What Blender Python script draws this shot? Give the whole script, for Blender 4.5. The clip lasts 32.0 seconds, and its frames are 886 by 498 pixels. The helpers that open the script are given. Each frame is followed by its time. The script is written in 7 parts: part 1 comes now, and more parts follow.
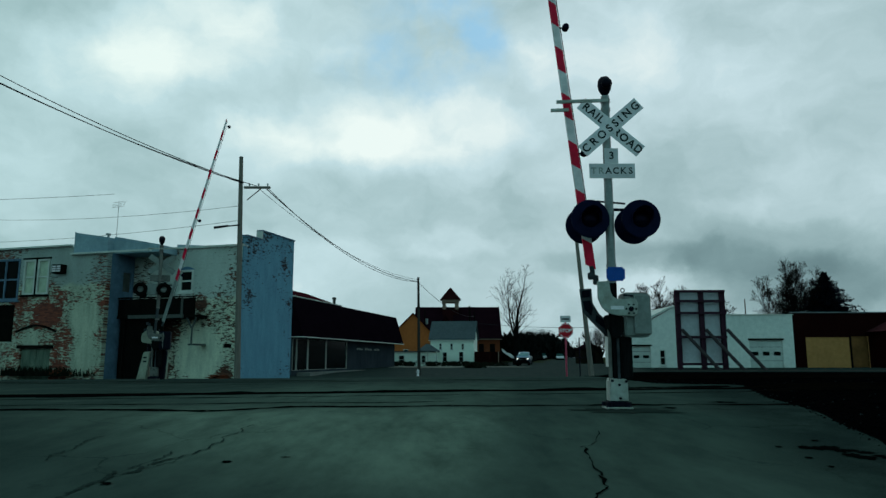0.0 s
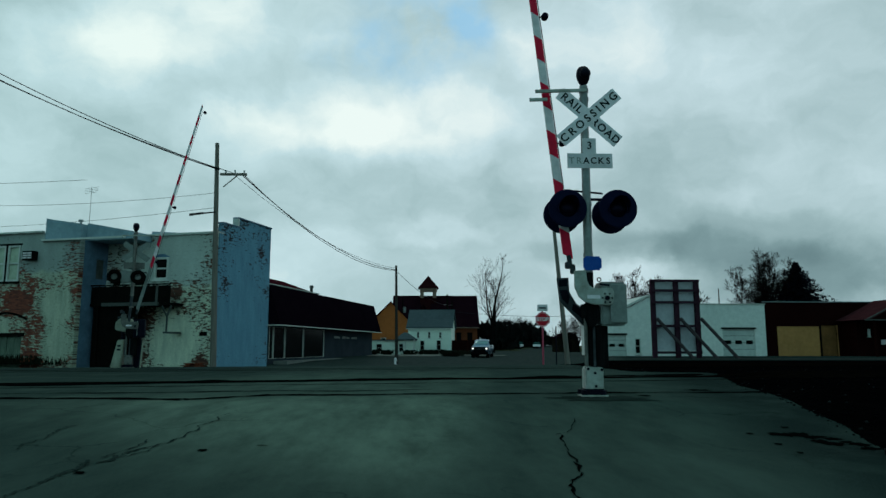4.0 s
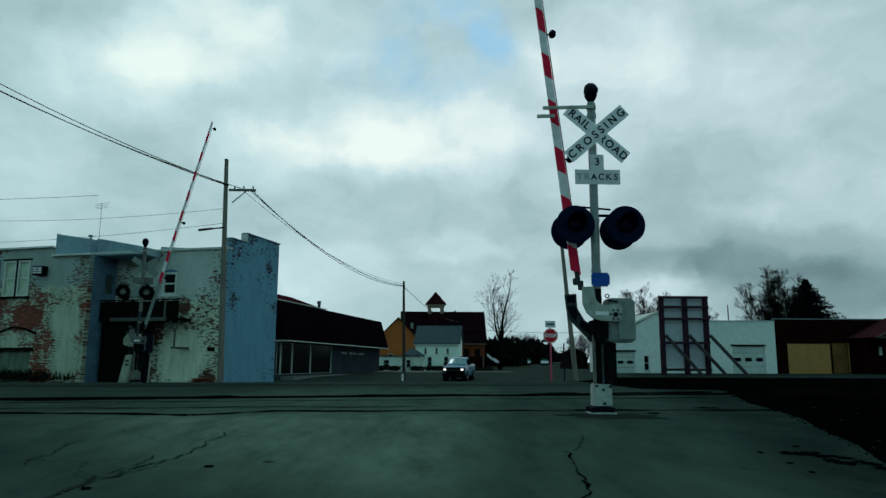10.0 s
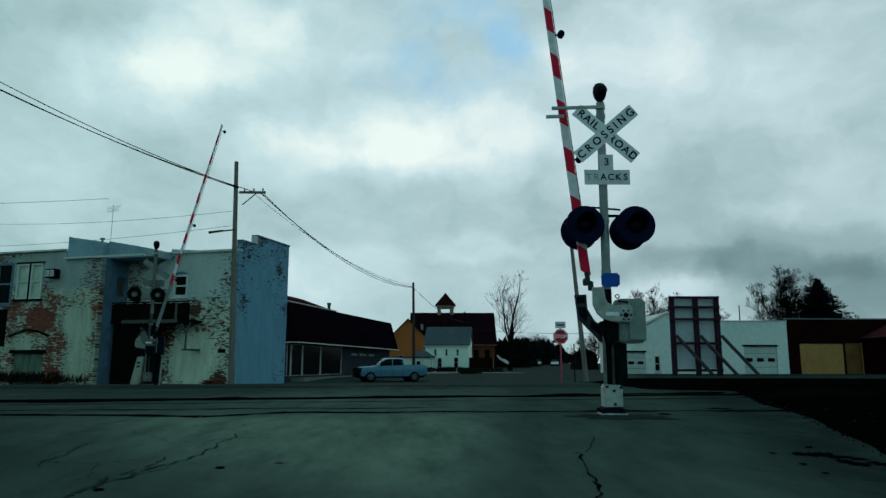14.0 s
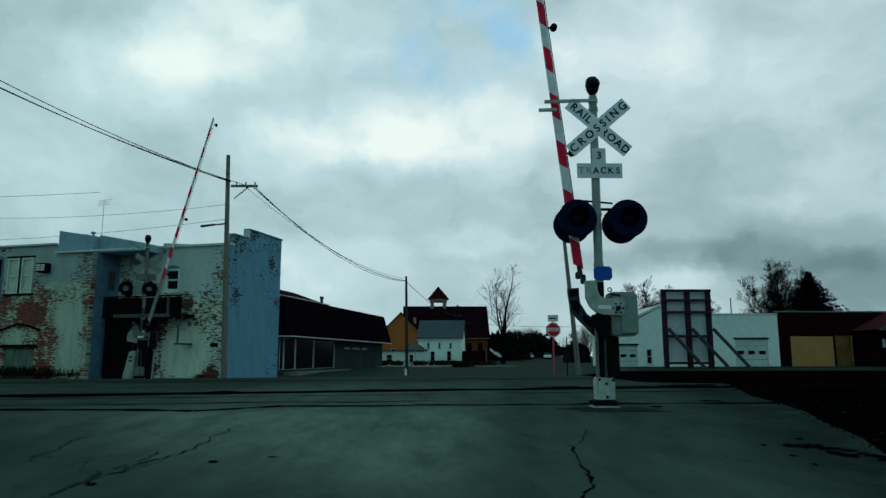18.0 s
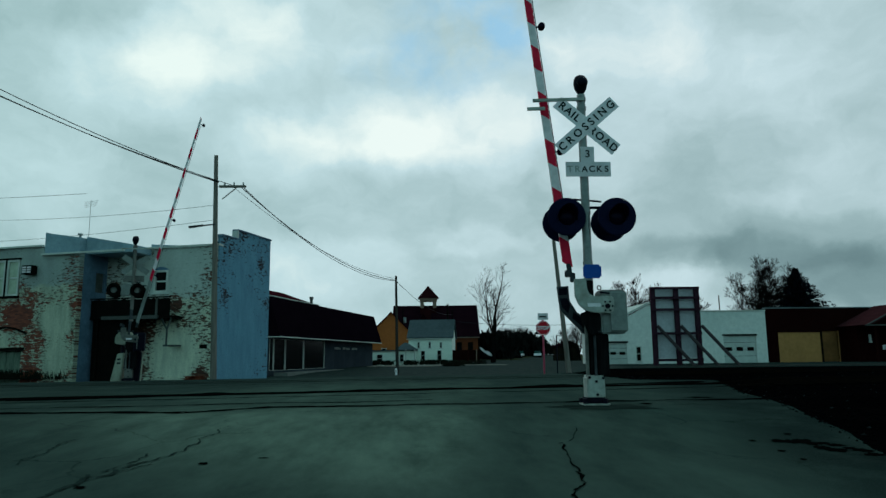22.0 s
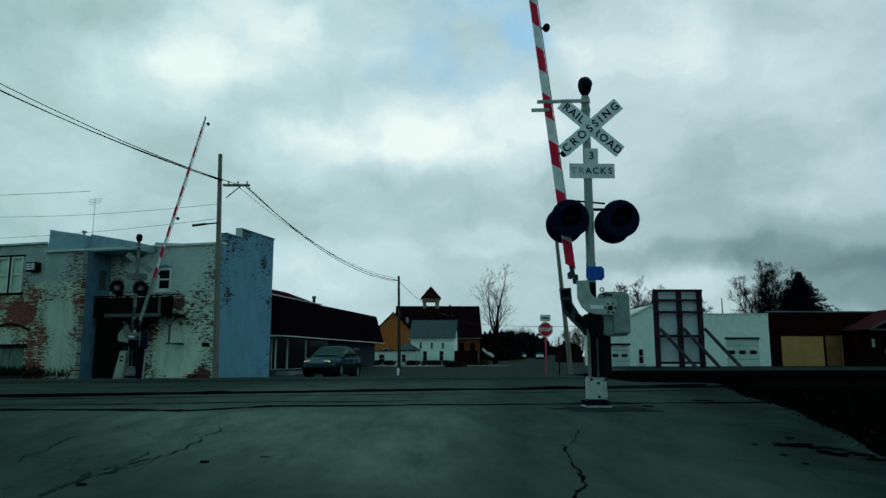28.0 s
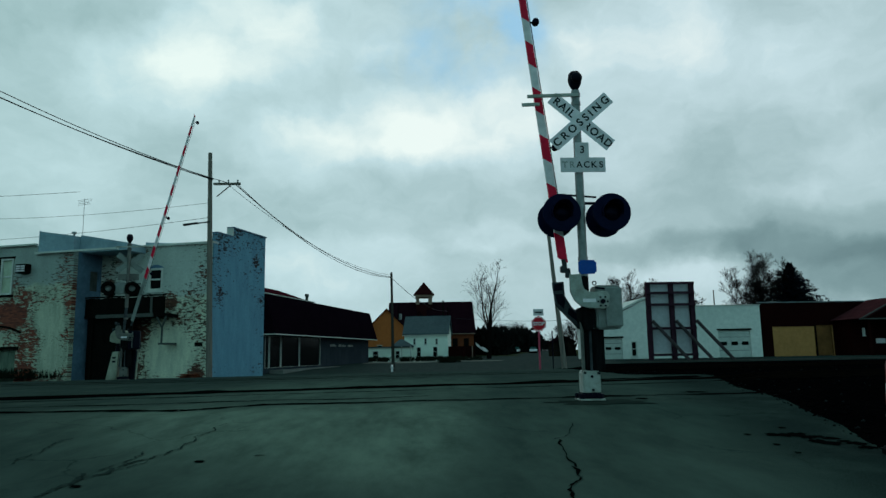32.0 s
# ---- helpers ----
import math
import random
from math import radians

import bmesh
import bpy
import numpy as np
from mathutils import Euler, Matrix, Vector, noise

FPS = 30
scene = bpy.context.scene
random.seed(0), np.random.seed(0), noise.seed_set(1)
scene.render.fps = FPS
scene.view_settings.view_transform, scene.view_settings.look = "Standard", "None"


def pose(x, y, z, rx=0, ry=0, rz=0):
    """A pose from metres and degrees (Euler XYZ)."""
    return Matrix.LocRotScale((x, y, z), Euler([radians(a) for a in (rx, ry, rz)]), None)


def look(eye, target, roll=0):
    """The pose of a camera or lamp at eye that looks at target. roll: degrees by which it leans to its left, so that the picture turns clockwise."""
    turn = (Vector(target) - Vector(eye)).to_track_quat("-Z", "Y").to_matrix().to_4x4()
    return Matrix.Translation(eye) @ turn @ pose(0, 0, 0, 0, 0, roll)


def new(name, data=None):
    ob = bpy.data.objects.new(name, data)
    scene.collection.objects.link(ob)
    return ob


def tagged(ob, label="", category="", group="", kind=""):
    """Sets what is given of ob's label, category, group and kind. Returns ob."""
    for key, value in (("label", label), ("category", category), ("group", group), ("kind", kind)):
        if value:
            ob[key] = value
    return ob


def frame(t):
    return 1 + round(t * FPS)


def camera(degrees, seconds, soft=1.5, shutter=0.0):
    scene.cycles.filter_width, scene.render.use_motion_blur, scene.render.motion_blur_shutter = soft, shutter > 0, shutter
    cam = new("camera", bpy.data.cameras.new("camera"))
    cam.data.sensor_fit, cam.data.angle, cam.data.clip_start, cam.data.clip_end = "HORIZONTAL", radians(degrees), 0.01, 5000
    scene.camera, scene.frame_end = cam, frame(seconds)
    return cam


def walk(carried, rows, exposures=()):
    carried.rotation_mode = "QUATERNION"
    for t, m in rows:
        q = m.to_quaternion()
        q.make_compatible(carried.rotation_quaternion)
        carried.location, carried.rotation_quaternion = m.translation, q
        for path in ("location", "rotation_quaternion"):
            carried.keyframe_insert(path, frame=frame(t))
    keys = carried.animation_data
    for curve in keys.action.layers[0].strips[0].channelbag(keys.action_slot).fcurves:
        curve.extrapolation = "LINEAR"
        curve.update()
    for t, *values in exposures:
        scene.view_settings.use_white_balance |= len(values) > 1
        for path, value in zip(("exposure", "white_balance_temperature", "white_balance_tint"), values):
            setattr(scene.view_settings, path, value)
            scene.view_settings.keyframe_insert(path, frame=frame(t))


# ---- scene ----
cam = camera(64.9, 32.0, soft=1.45)
EYE = (0.0, 0.0, 1.15)
PATH = [
    (0, 0, 8.95, 0), (0.5, -0.498, 9.217, 0.181), (1, -1.048, 8.478, -0.407), (1.5, -0.983, 9.388, -0.006),
    (2, -0.76, 8.442, 0.163), (2.5, -1.636, 8.043, -0.38), (4.5, -1.807, 8.016, 0.071), (5, -1.727, 8.06, -0.181),
    (5.5, -1.489, 7.019, 0.515), (6, -2.014, 7.765, 0.646), (6.5, -2.826, 6.956, 0.246), (7, -2.206, 7.454, 0.042),
    (7.5, -2.039, 7.616, -0.183), (8, -2.033, 8.346, -0.577), (8.5, -1.827, 7.982, -0.071), (9, -1.81, 8.592, 0.046),
    (9.5, -1.732, 8.329, 0.175), (10, -1.184, 9.319, 0.257), (10.5, -1.373, 8.533, 0.352), (11, -1.106, 8.848, 0.732),
    (11.5, -1.245, 9.009, 0.657), (12, -0.646, 8.757, 0.922), (12.5, -0.567, 8.86, 0.894), (13, -0.733, 9.114, 0.373),
    (13.5, -0.484, 9.428, 0.139), (14, -0.4, 9.408, 0.112), (14.5, -0.602, 9.246, 0.098), (16.5, -0.936, 8.686, -0.046),
    (17, -0.802, 8.576, 0.024), (17.5, -0.931, 8.699, -0.109), (18, -0.999, 8.884, -0.054), (18.5, -1.121, 9.012, -0.253),
    (19, -1.251, 8.73, -0.269), (19.5, -1.443, 8.383, -0.496), (20, -1.464, 8.42, -0.468), (20.5, -1.447, 9.35, -0.506),
    (21, -1.805, 8.606, -0.75), (21.5, -1.778, 7.966, -0.551), (22, -1.863, 8.819, -0.593), (22.5, -2.118, 7.998, 0.053),
    (23, -2.042, 7.337, -0.283), (23.5, -1.857, 7.896, -0.107), (24, -1.525, 8.942, -0.46), (24.5, -1.842, 9.329, -0.582),
    (26.5, -2.52, 9.047, -0.389), (27, -2.004, 9.498, -0.49), (27.5, -2.196, 8.911, -0.298), (28, -1.614, 8.863, -0.049),
    (28.5, -1.619, 8.468, 0.221), (29, -2.016, 8.6, 0.455), (29.5, -2.141, 8.365, -0.29), (30, -1.951, 9.345, -0.865),
    (30.5, -2.047, 8.534, -0.811), (31, -2.564, 8.388, -0.554), (31.5, -2.24, 8.294, -0.835), (32, -2.252, 8.517, -0.966),
]

walk(cam, [(t, pose(*EYE, 90 + pitch, 0, yaw) @ pose(0, 0, 0, 0, 0, roll)) for t, yaw, pitch, roll in PATH],
     exposures=((0, 0.0, 6500, 10), (32, 0.0, 6500, 10)))

# ---- sky and light: heavy broken cloud, the brightest part ahead of the camera ----
world = bpy.data.worlds.new("overcast")
scene.world = world
world.use_nodes = True
wn, wl = world.node_tree.nodes, world.node_tree.links
sky = wn.new("ShaderNodeTexSky")
sky.sky_type, sky.sun_disc = "NISHITA", False
sky.sun_elevation, sky.sun_rotation = radians(38), radians(-25)
grey = wn.new("ShaderNodeMix")
grey.data_type = "RGBA"
grey.inputs["Factor"].default_value = 0.85
grey.inputs["B"].default_value = (1.0, 2.6, 2.55, 1)
wl.new(sky.outputs["Color"], grey.inputs["A"])
wl.new(grey.outputs["Result"], wn["Background"].inputs["Color"])
wn["Background"].inputs["Strength"].default_value = 0.19

sun = new("sun", bpy.data.lights.new("sun", "SUN"))
sun.data.energy, sun.data.angle, sun.data.color = 0.5, radians(25), (1.0, 0.97, 0.9)
sun.matrix_basis = look((0, 0, 50), (18, -25, 5))


# ---- materials ----
def srgb(r, g, b):
    return tuple(c / 12.92 if c <= 0.04045 else ((c + 0.055) / 1.055) ** 2.4 for c in (r / 255, g / 255, b / 255))


def nodes_of(name):
    m = bpy.data.materials.new(name)
    m.use_nodes = True
    return m, m.node_tree.nodes, m.node_tree.links, m.node_tree.nodes["Principled BSDF"]


def ramp_mix(n, l, fac, a, b):
    mix = n.new("ShaderNodeMix")
    mix.data_type = "RGBA"
    l.new(fac, mix.inputs["Factor"])
    for key, v in (("A", a), ("B", b)):
        if isinstance(v, tuple):
            mix.inputs[key].default_value = (*v[:3], 1)
        else:
            l.new(v, mix.inputs[key])
    return mix.outputs["Result"]


def noise_fac(n, l, coord, scale, lo=0.35, hi=0.65, detail=4, rough=0.6, stretch=None):
    if stretch:
        mp = n.new("ShaderNodeMapping")
        mp.inputs["Scale"].default_value = stretch
        l.new(coord, mp.inputs["Vector"])
        coord = mp.outputs["Vector"]
    t = n.new("ShaderNodeTexNoise")
    t.inputs["Scale"].default_value, t.inputs["Detail"].default_value, t.inputs["Roughness"].default_value = scale, detail, rough
    l.new(coord, t.inputs["Vector"])
    mr = n.new("ShaderNodeMapRange")
    mr.inputs["From Min"].default_value, mr.inputs["From Max"].default_value = lo, hi
    l.new(t.outputs["Fac"], mr.inputs["Value"])
    return mr.outputs["Result"]


def add_bump(n, l, bsdf, height, strength, dist=0.01):
    b = n.new("ShaderNodeBump")
    b.inputs["Strength"].default_value, b.inputs["Distance"].default_value = strength, dist
    l.new(height, b.inputs["Height"])
    l.new(b.outputs["Normal"], bsdf.inputs["Normal"])


def surface(name, base, worn=None, rough=0.7, metal=0.0, fine=12.0, coarse=1.2, bump=0.3, dist=0.005, stretch=None, spec=0.12, random_shift=0.0, tint=(1, 1, 1)):
    """A painted or natural surface: grain at a fine scale, stains and wear at a coarse one."""
    m, n, l, bsdf = nodes_of(name)
    tc = n.new("ShaderNodeTexCoord").outputs["Object"]
    worn = worn or tuple(c * 0.6 for c in base)
    f1 = noise_fac(n, l, tc, coarse, 0.38, 0.72, 5, 0.65, stretch)
    f2 = noise_fac(n, l, tc, fine, 0.3, 0.75, 3, 0.6, stretch)
    c1 = ramp_mix(n, l, f1, base, worn)
    mul = n.new("ShaderNodeMath")
    mul.operation = "MULTIPLY"
    mul.inputs[1].default_value = 0.35
    l.new(f2, mul.inputs[0])
    c2 = ramp_mix(n, l, mul.outputs[0], c1, tuple(c * 0.45 for c in base))
    if random_shift:
        info = n.new("ShaderNodeObjectInfo")
        hs = n.new("ShaderNodeHueSaturation")
        mr = n.new("ShaderNodeMapRange")
        mr.inputs["To Min"].default_value, mr.inputs["To Max"].default_value = 1 - random_shift, 1 + random_shift
        l.new(info.outputs["Random"], mr.inputs["Value"])
        l.new(mr.outputs["Result"], hs.inputs["Value"])
        l.new(c2, hs.inputs["Color"])
        c2 = hs.outputs["Color"]
    l.new(c2, bsdf.inputs["Base Color"])
    rr = n.new("ShaderNodeMapRange")
    rr.inputs["To Min"].default_value, rr.inputs["To Max"].default_value = max(0.05, rough - 0.12), min(1, rough + 0.15)
    l.new(f2, rr.inputs["Value"])
    l.new(rr.outputs["Result"], bsdf.inputs["Roughness"])
    bsdf.inputs["Metallic"].default_value = metal
    bsdf.inputs["Specular IOR Level"].default_value = spec
    bsdf.inputs["Specular Tint"].default_value = (*tint, 1)
    if bump:
        add_bump(n, l, bsdf, f2, bump, dist)
    return m


def glow(name, color, strength):
    m, n, l, bsdf = nodes_of(name)
    bsdf.inputs["Base Color"].default_value = (*color, 1)
    bsdf.inputs["Emission Color"].default_value = (*color, 1)
    bsdf.inputs["Emission Strength"].default_value = strength
    return m


def glassy(name, base, rough=0.08, spec=0.6, tint=(1, 1, 1)):
    m, n, l, bsdf = nodes_of(name)
    tc = n.new("ShaderNodeTexCoord").outputs["Object"]
    f = noise_fac(n, l, tc, 2.0, 0.3, 0.8)
    l.new(ramp_mix(n, l, f, base, tuple(c * 0.5 + 0.004 for c in base)), bsdf.inputs["Base Color"])
    bsdf.inputs["Roughness"].default_value = rough
    bsdf.inputs["Specular IOR Level"].default_value = spec
    bsdf.inputs["Specular Tint"].default_value = (*tint, 1)
    return m


def lacquer(name, base, gloss, rough=0.2, edge=None):
    """Car paint or tinted glass: a dark body under an evenly tinted gloss."""
    m = bpy.data.materials.new(name)
    m.use_nodes = True
    n, l = m.node_tree.nodes, m.node_tree.links
    n.remove(n["Principled BSDF"])
    tc = n.new("ShaderNodeTexCoord").outputs["Object"]
    dust = noise_fac(n, l, tc, 2.5, 0.3, 0.8, 5)
    body = n.new("ShaderNodeBsdfDiffuse")
    l.new(ramp_mix(n, l, dust, base, tuple(c * 0.75 for c in base)), body.inputs["Color"])
    coat = n.new("ShaderNodeBsdfGlossy")
    coat.inputs["Color"].default_value = (*gloss, 1)
    if edge:
        facing = n.new("ShaderNodeLayerWeight")
        facing.inputs["Blend"].default_value = 0.35
        l.new(ramp_mix(n, l, facing.outputs["Facing"], gloss, edge), coat.inputs["Color"])
    coat.inputs["Roughness"].default_value = rough
    add = n.new("ShaderNodeAddShader")
    l.new(body.outputs[0], add.inputs[0])
    l.new(coat.outputs[0], add.inputs[1])
    l.new(add.outputs[0], n["Material Output"].inputs["Surface"])
    return m


def car_paint(name, base, rough, coat):
    """Metallic car paint under a clear coat, a little dusty."""
    m, n, l, bsdf = nodes_of(name)
    tc = n.new("ShaderNodeTexCoord").outputs["Object"]
    dust = noise_fac(n, l, tc, 2.5, 0.3, 0.8, 5)
    l.new(ramp_mix(n, l, dust, base, tuple(c * 0.75 + 0.001 for c in base)), bsdf.inputs["Base Color"])
    bsdf.inputs["Roughness"].default_value = rough
    bsdf.inputs["Specular IOR Level"].default_value = 0.28
    bsdf.inputs["Specular Tint"].default_value = (0.25, 0.65, 0.85, 1)
    bsdf.inputs["Coat Weight"].default_value, bsdf.inputs["Coat Roughness"].default_value = coat, 0.06
    return m


def peeling_brick(name, paint, stain, brick, peel_lo, peel_hi, spots=(), axis_swap=False, upper=None, split=4.45, chip=0.61):
    """Painted brick: the paint has come off in ragged patches, above all round the given spots (along, height, radius)."""
    m, n, l, bsdf = nodes_of(name)
    tc = n.new("ShaderNodeTexCoord").outputs["Object"]
    sep = n.new("ShaderNodeSeparateXYZ")
    l.new(tc, sep.inputs[0])
    comb = n.new("ShaderNodeCombineXYZ")
    l.new(sep.outputs["Y" if axis_swap else "X"], comb.inputs["X"])
    l.new(sep.outputs["Z"], comb.inputs["Y"])
    flat = comb.outputs[0]
    bt = n.new("ShaderNodeTexBrick")
    bt.inputs["Scale"].default_value = 1.0
    bt.inputs["Brick Width"].default_value, bt.inputs["Row Height"].default_value = 0.22, 0.075
    bt.inputs["Mortar Size"].default_value = 0.008
    bt.inputs["Color1"].default_value = (*brick, 1)
    bt.inputs["Color2"].default_value = (*(c * 0.35 for c in brick), 1)
    bt.inputs["Mortar"].default_value = (*(c * 0.5 for c in brick), 1)
    l.new(flat, bt.inputs["Vector"])
    streak = noise_fac(n, l, flat, 0.9, 0.4, 0.75, 5, 0.65, (2.2, 0.5, 1))
    fine = noise_fac(n, l, flat, 9, 0.35, 0.7, 4)
    painted = ramp_mix(n, l, streak, paint, stain)
    if upper:
        ragged = n.new("ShaderNodeMath")
        ragged.operation = "MULTIPLY_ADD"
        ragged.inputs[1].default_value = 0.7
        l.new(noise_fac(n, l, flat, 1.3, 0.0, 1.0, 5), ragged.inputs[0])
        l.new(sep.outputs["Z"], ragged.inputs[2])
        tone = n.new("ShaderNodeMapRange")
        tone.inputs["From Min"].default_value, tone.inputs["From Max"].default_value = split + 0.25, split + 0.5
        l.new(ragged.outputs[0], tone.inputs["Value"])
        top_coat = ramp_mix(n, l, noise_fac(n, l, flat, 0.7, 0.35, 0.7, 5, 0.65, (1, 0.4, 1)), upper, tuple(c * 0.72 for c in upper))
        painted = ramp_mix(n, l, tone.outputs["Result"], painted, top_coat)
    k = n.new("ShaderNodeMath")
    k.operation = "MULTIPLY"
    k.inputs[1].default_value = 0.3
    l.new(fine, k.inputs[0])
    painted = ramp_mix(n, l, k.outputs[0], painted, tuple(c * 0.35 for c in paint))
    big = noise_fac(n, l, flat, 0.8, 0.0, 1.0, 6, 0.68, (1, 1.5, 1))
    flakes = noise_fac(n, l, flat, 3.2, 0.0, 1.0, 5, 0.72, (1, 2.8, 1))
    blend = n.new("ShaderNodeMath")
    blend.operation = "MULTIPLY_ADD"
    blend.inputs[1].default_value = 1.3
    l.new(flakes, blend.inputs[0])
    low = n.new("ShaderNodeMath")
    low.operation = "MULTIPLY_ADD"
    low.inputs[1].default_value, low.inputs[2].default_value = 0.75, -0.52
    l.new(big, low.inputs[0])
    l.new(low.outputs[0], blend.inputs[2])
    total = blend.outputs[0]
    for a, h, r, gain in spots:
        d = n.new("ShaderNodeVectorMath")
        d.operation = "DISTANCE"
        d.inputs[1].default_value = (a, h, 0)
        l.new(flat, d.inputs[0])
        mr = n.new("ShaderNodeMapRange")
        mr.interpolation_type = "SMOOTHSTEP"
        mr.inputs["From Min"].default_value, mr.inputs["From Max"].default_value = r * 0.3, r
        mr.inputs["To Min"].default_value, mr.inputs["To Max"].default_value = gain, 0.0
        l.new(d.outputs["Value"], mr.inputs["Value"])
        add = n.new("ShaderNodeMath")
        l.new(total, add.inputs[0])
        l.new(mr.outputs["Result"], add.inputs[1])
        total = add.outputs[0]
    chips = noise_fac(n, l, flat, 4.0, chip, chip + 0.04, 5, 0.7, (1, 3.2, 1))
    weak = n.new("ShaderNodeMapRange")
    weak.inputs["From Min"].default_value, weak.inputs["From Max"].default_value = peel_lo - 0.16, peel_lo - 0.05
    l.new(total, weak.inputs["Value"])
    chipped = n.new("ShaderNodeMath")
    chipped.operation = "MULTIPLY"
    l.new(chips, chipped.inputs[0])
    l.new(weak.outputs["Result"], chipped.inputs[1])
    painted = ramp_mix(n, l, chipped.outputs[0], painted, tuple(c * 0.12 for c in brick))
    peel = n.new("ShaderNodeMapRange")
    peel.inputs["From Min"].default_value, peel.inputs["From Max"].default_value = peel_lo, peel_hi
    l.new(total, peel.inputs["Value"])
    l.new(ramp_mix(n, l, peel.outputs["Result"], painted, bt.outputs["Color"]), bsdf.inputs["Base Color"])
    bsdf.inputs["Roughness"].default_value = 0.85
    inv = n.new("ShaderNodeMath")
    inv.operation = "SUBTRACT"
    inv.inputs[0].default_value = 1.0
    l.new(peel.outputs["Result"], inv.inputs[1])
    mixh = n.new("ShaderNodeMath")
    l.new(inv.outputs[0], mixh.inputs[0])
    l.new(bt.outputs["Fac"], mixh.inputs[1])
    add_bump(n, l, bsdf, mixh.outputs[0], 0.5, 0.01)
    return m


def asphalt_material(name, base, pale, lit_tone):
    """Old asphalt: stones, a painted bright fan, painted dimming at the sides, darker patches and fine cracking."""
    m, n, l, bsdf = nodes_of(name)
    tc = n.new("ShaderNodeTexCoord").outputs["Object"]
    broad = noise_fac(n, l, tc, 0.3, 0.35, 0.68, 5, 0.6, (1.2, 0.5, 1))
    mid = noise_fac(n, l, tc, 1.6, 0.35, 0.7, 6, 0.65, (1.3, 0.45, 1))
    stones = noise_fac(n, l, tc, 90, 0.3, 0.7, 2, 0.5)
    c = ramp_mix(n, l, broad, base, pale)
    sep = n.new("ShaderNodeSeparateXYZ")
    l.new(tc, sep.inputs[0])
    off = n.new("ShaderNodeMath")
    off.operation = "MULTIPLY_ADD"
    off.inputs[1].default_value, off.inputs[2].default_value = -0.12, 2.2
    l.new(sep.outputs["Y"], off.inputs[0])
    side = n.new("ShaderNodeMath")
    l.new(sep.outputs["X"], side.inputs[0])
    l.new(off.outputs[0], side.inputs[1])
    # a fan of brightness put into the colour, dim towards the near left
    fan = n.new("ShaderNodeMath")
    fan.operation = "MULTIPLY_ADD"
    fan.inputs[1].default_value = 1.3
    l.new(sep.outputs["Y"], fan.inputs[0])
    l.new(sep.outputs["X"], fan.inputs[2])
    lit_fan = n.new("ShaderNodeMapRange")
    lit_fan.interpolation_type = "SMOOTHSTEP"
    lit_fan.inputs["From Min"].default_value, lit_fan.inputs["From Max"].default_value = 4.2, 9.5
    lit_fan.inputs["To Min"].default_value, lit_fan.inputs["To Max"].default_value = 0.05, 0.85
    l.new(fan.outputs[0], lit_fan.inputs["Value"])
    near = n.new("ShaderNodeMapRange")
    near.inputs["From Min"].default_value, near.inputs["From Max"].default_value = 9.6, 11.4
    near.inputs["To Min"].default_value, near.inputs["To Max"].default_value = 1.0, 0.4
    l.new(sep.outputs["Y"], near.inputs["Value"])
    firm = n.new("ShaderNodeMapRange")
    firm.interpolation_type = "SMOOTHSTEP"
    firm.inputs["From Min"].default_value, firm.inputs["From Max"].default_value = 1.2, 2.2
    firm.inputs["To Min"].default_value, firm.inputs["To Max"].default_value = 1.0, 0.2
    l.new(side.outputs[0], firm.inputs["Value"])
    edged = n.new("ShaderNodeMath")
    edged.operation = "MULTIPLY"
    l.new(lit_fan.outputs["Result"], edged.inputs[0])
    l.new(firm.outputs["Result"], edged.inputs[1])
    # painted brightness: the fan, cut on the right and weaker farther off
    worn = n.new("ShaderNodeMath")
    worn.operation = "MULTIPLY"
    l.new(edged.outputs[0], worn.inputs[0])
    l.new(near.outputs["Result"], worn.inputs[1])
    c = ramp_mix(n, l, worn.outputs[0], c, lit_tone)
    street = n.new("ShaderNodeMapRange")
    street.inputs["From Min"].default_value, street.inputs["From Max"].default_value = 17.0, 24.0
    street.inputs["To Min"].default_value, street.inputs["To Max"].default_value = 0.0, 0.85
    l.new(sep.outputs["Y"], street.inputs["Value"])
    c = ramp_mix(n, l, street.outputs["Result"], c, (0.033, 0.042, 0.038))
    beyond = n.new("ShaderNodeMapRange")
    beyond.inputs["From Min"].default_value, beyond.inputs["From Max"].default_value = 36.0, 50.0
    beyond.inputs["To Min"].default_value, beyond.inputs["To Max"].default_value = 0.0, 0.9
    l.new(sep.outputs["Y"], beyond.inputs["Value"])
    c = ramp_mix(n, l, beyond.outputs["Result"], c, (0.045, 0.044, 0.044))
    tilt = n.new("ShaderNodeMath")
    tilt.operation = "MULTIPLY_ADD"
    tilt.inputs[1].default_value, tilt.inputs[2].default_value = -0.25, 1.9
    l.new(sep.outputs["Y"], tilt.inputs[0])
    skew = n.new("ShaderNodeMath")
    l.new(sep.outputs["X"], skew.inputs[0])
    l.new(tilt.outputs[0], skew.inputs[1])
    # both sides darkened: lens falloff towards the corners, put into the colour
    for x0, x1, most in ((2.75, 4.3, 0.97), (-2.3, -6.5, 0.68)):
        side_dim = n.new("ShaderNodeMapRange")
        side_dim.interpolation_type = "SMOOTHSTEP"
        side_dim.inputs["From Min"].default_value, side_dim.inputs["From Max"].default_value = x0, x1
        side_dim.inputs["To Min"].default_value, side_dim.inputs["To Max"].default_value = 0.0, most
        l.new(skew.outputs[0] if x0 > 0 else sep.outputs["X"], side_dim.inputs["Value"])
        dim_mask = n.new("ShaderNodeMath")
        dim_mask.operation = "MULTIPLY"
        l.new(side_dim.outputs["Result"], dim_mask.inputs[0])
        l.new(noise_fac(n, l, tc, 0.9, 0.1, 0.5, 6), dim_mask.inputs[1])
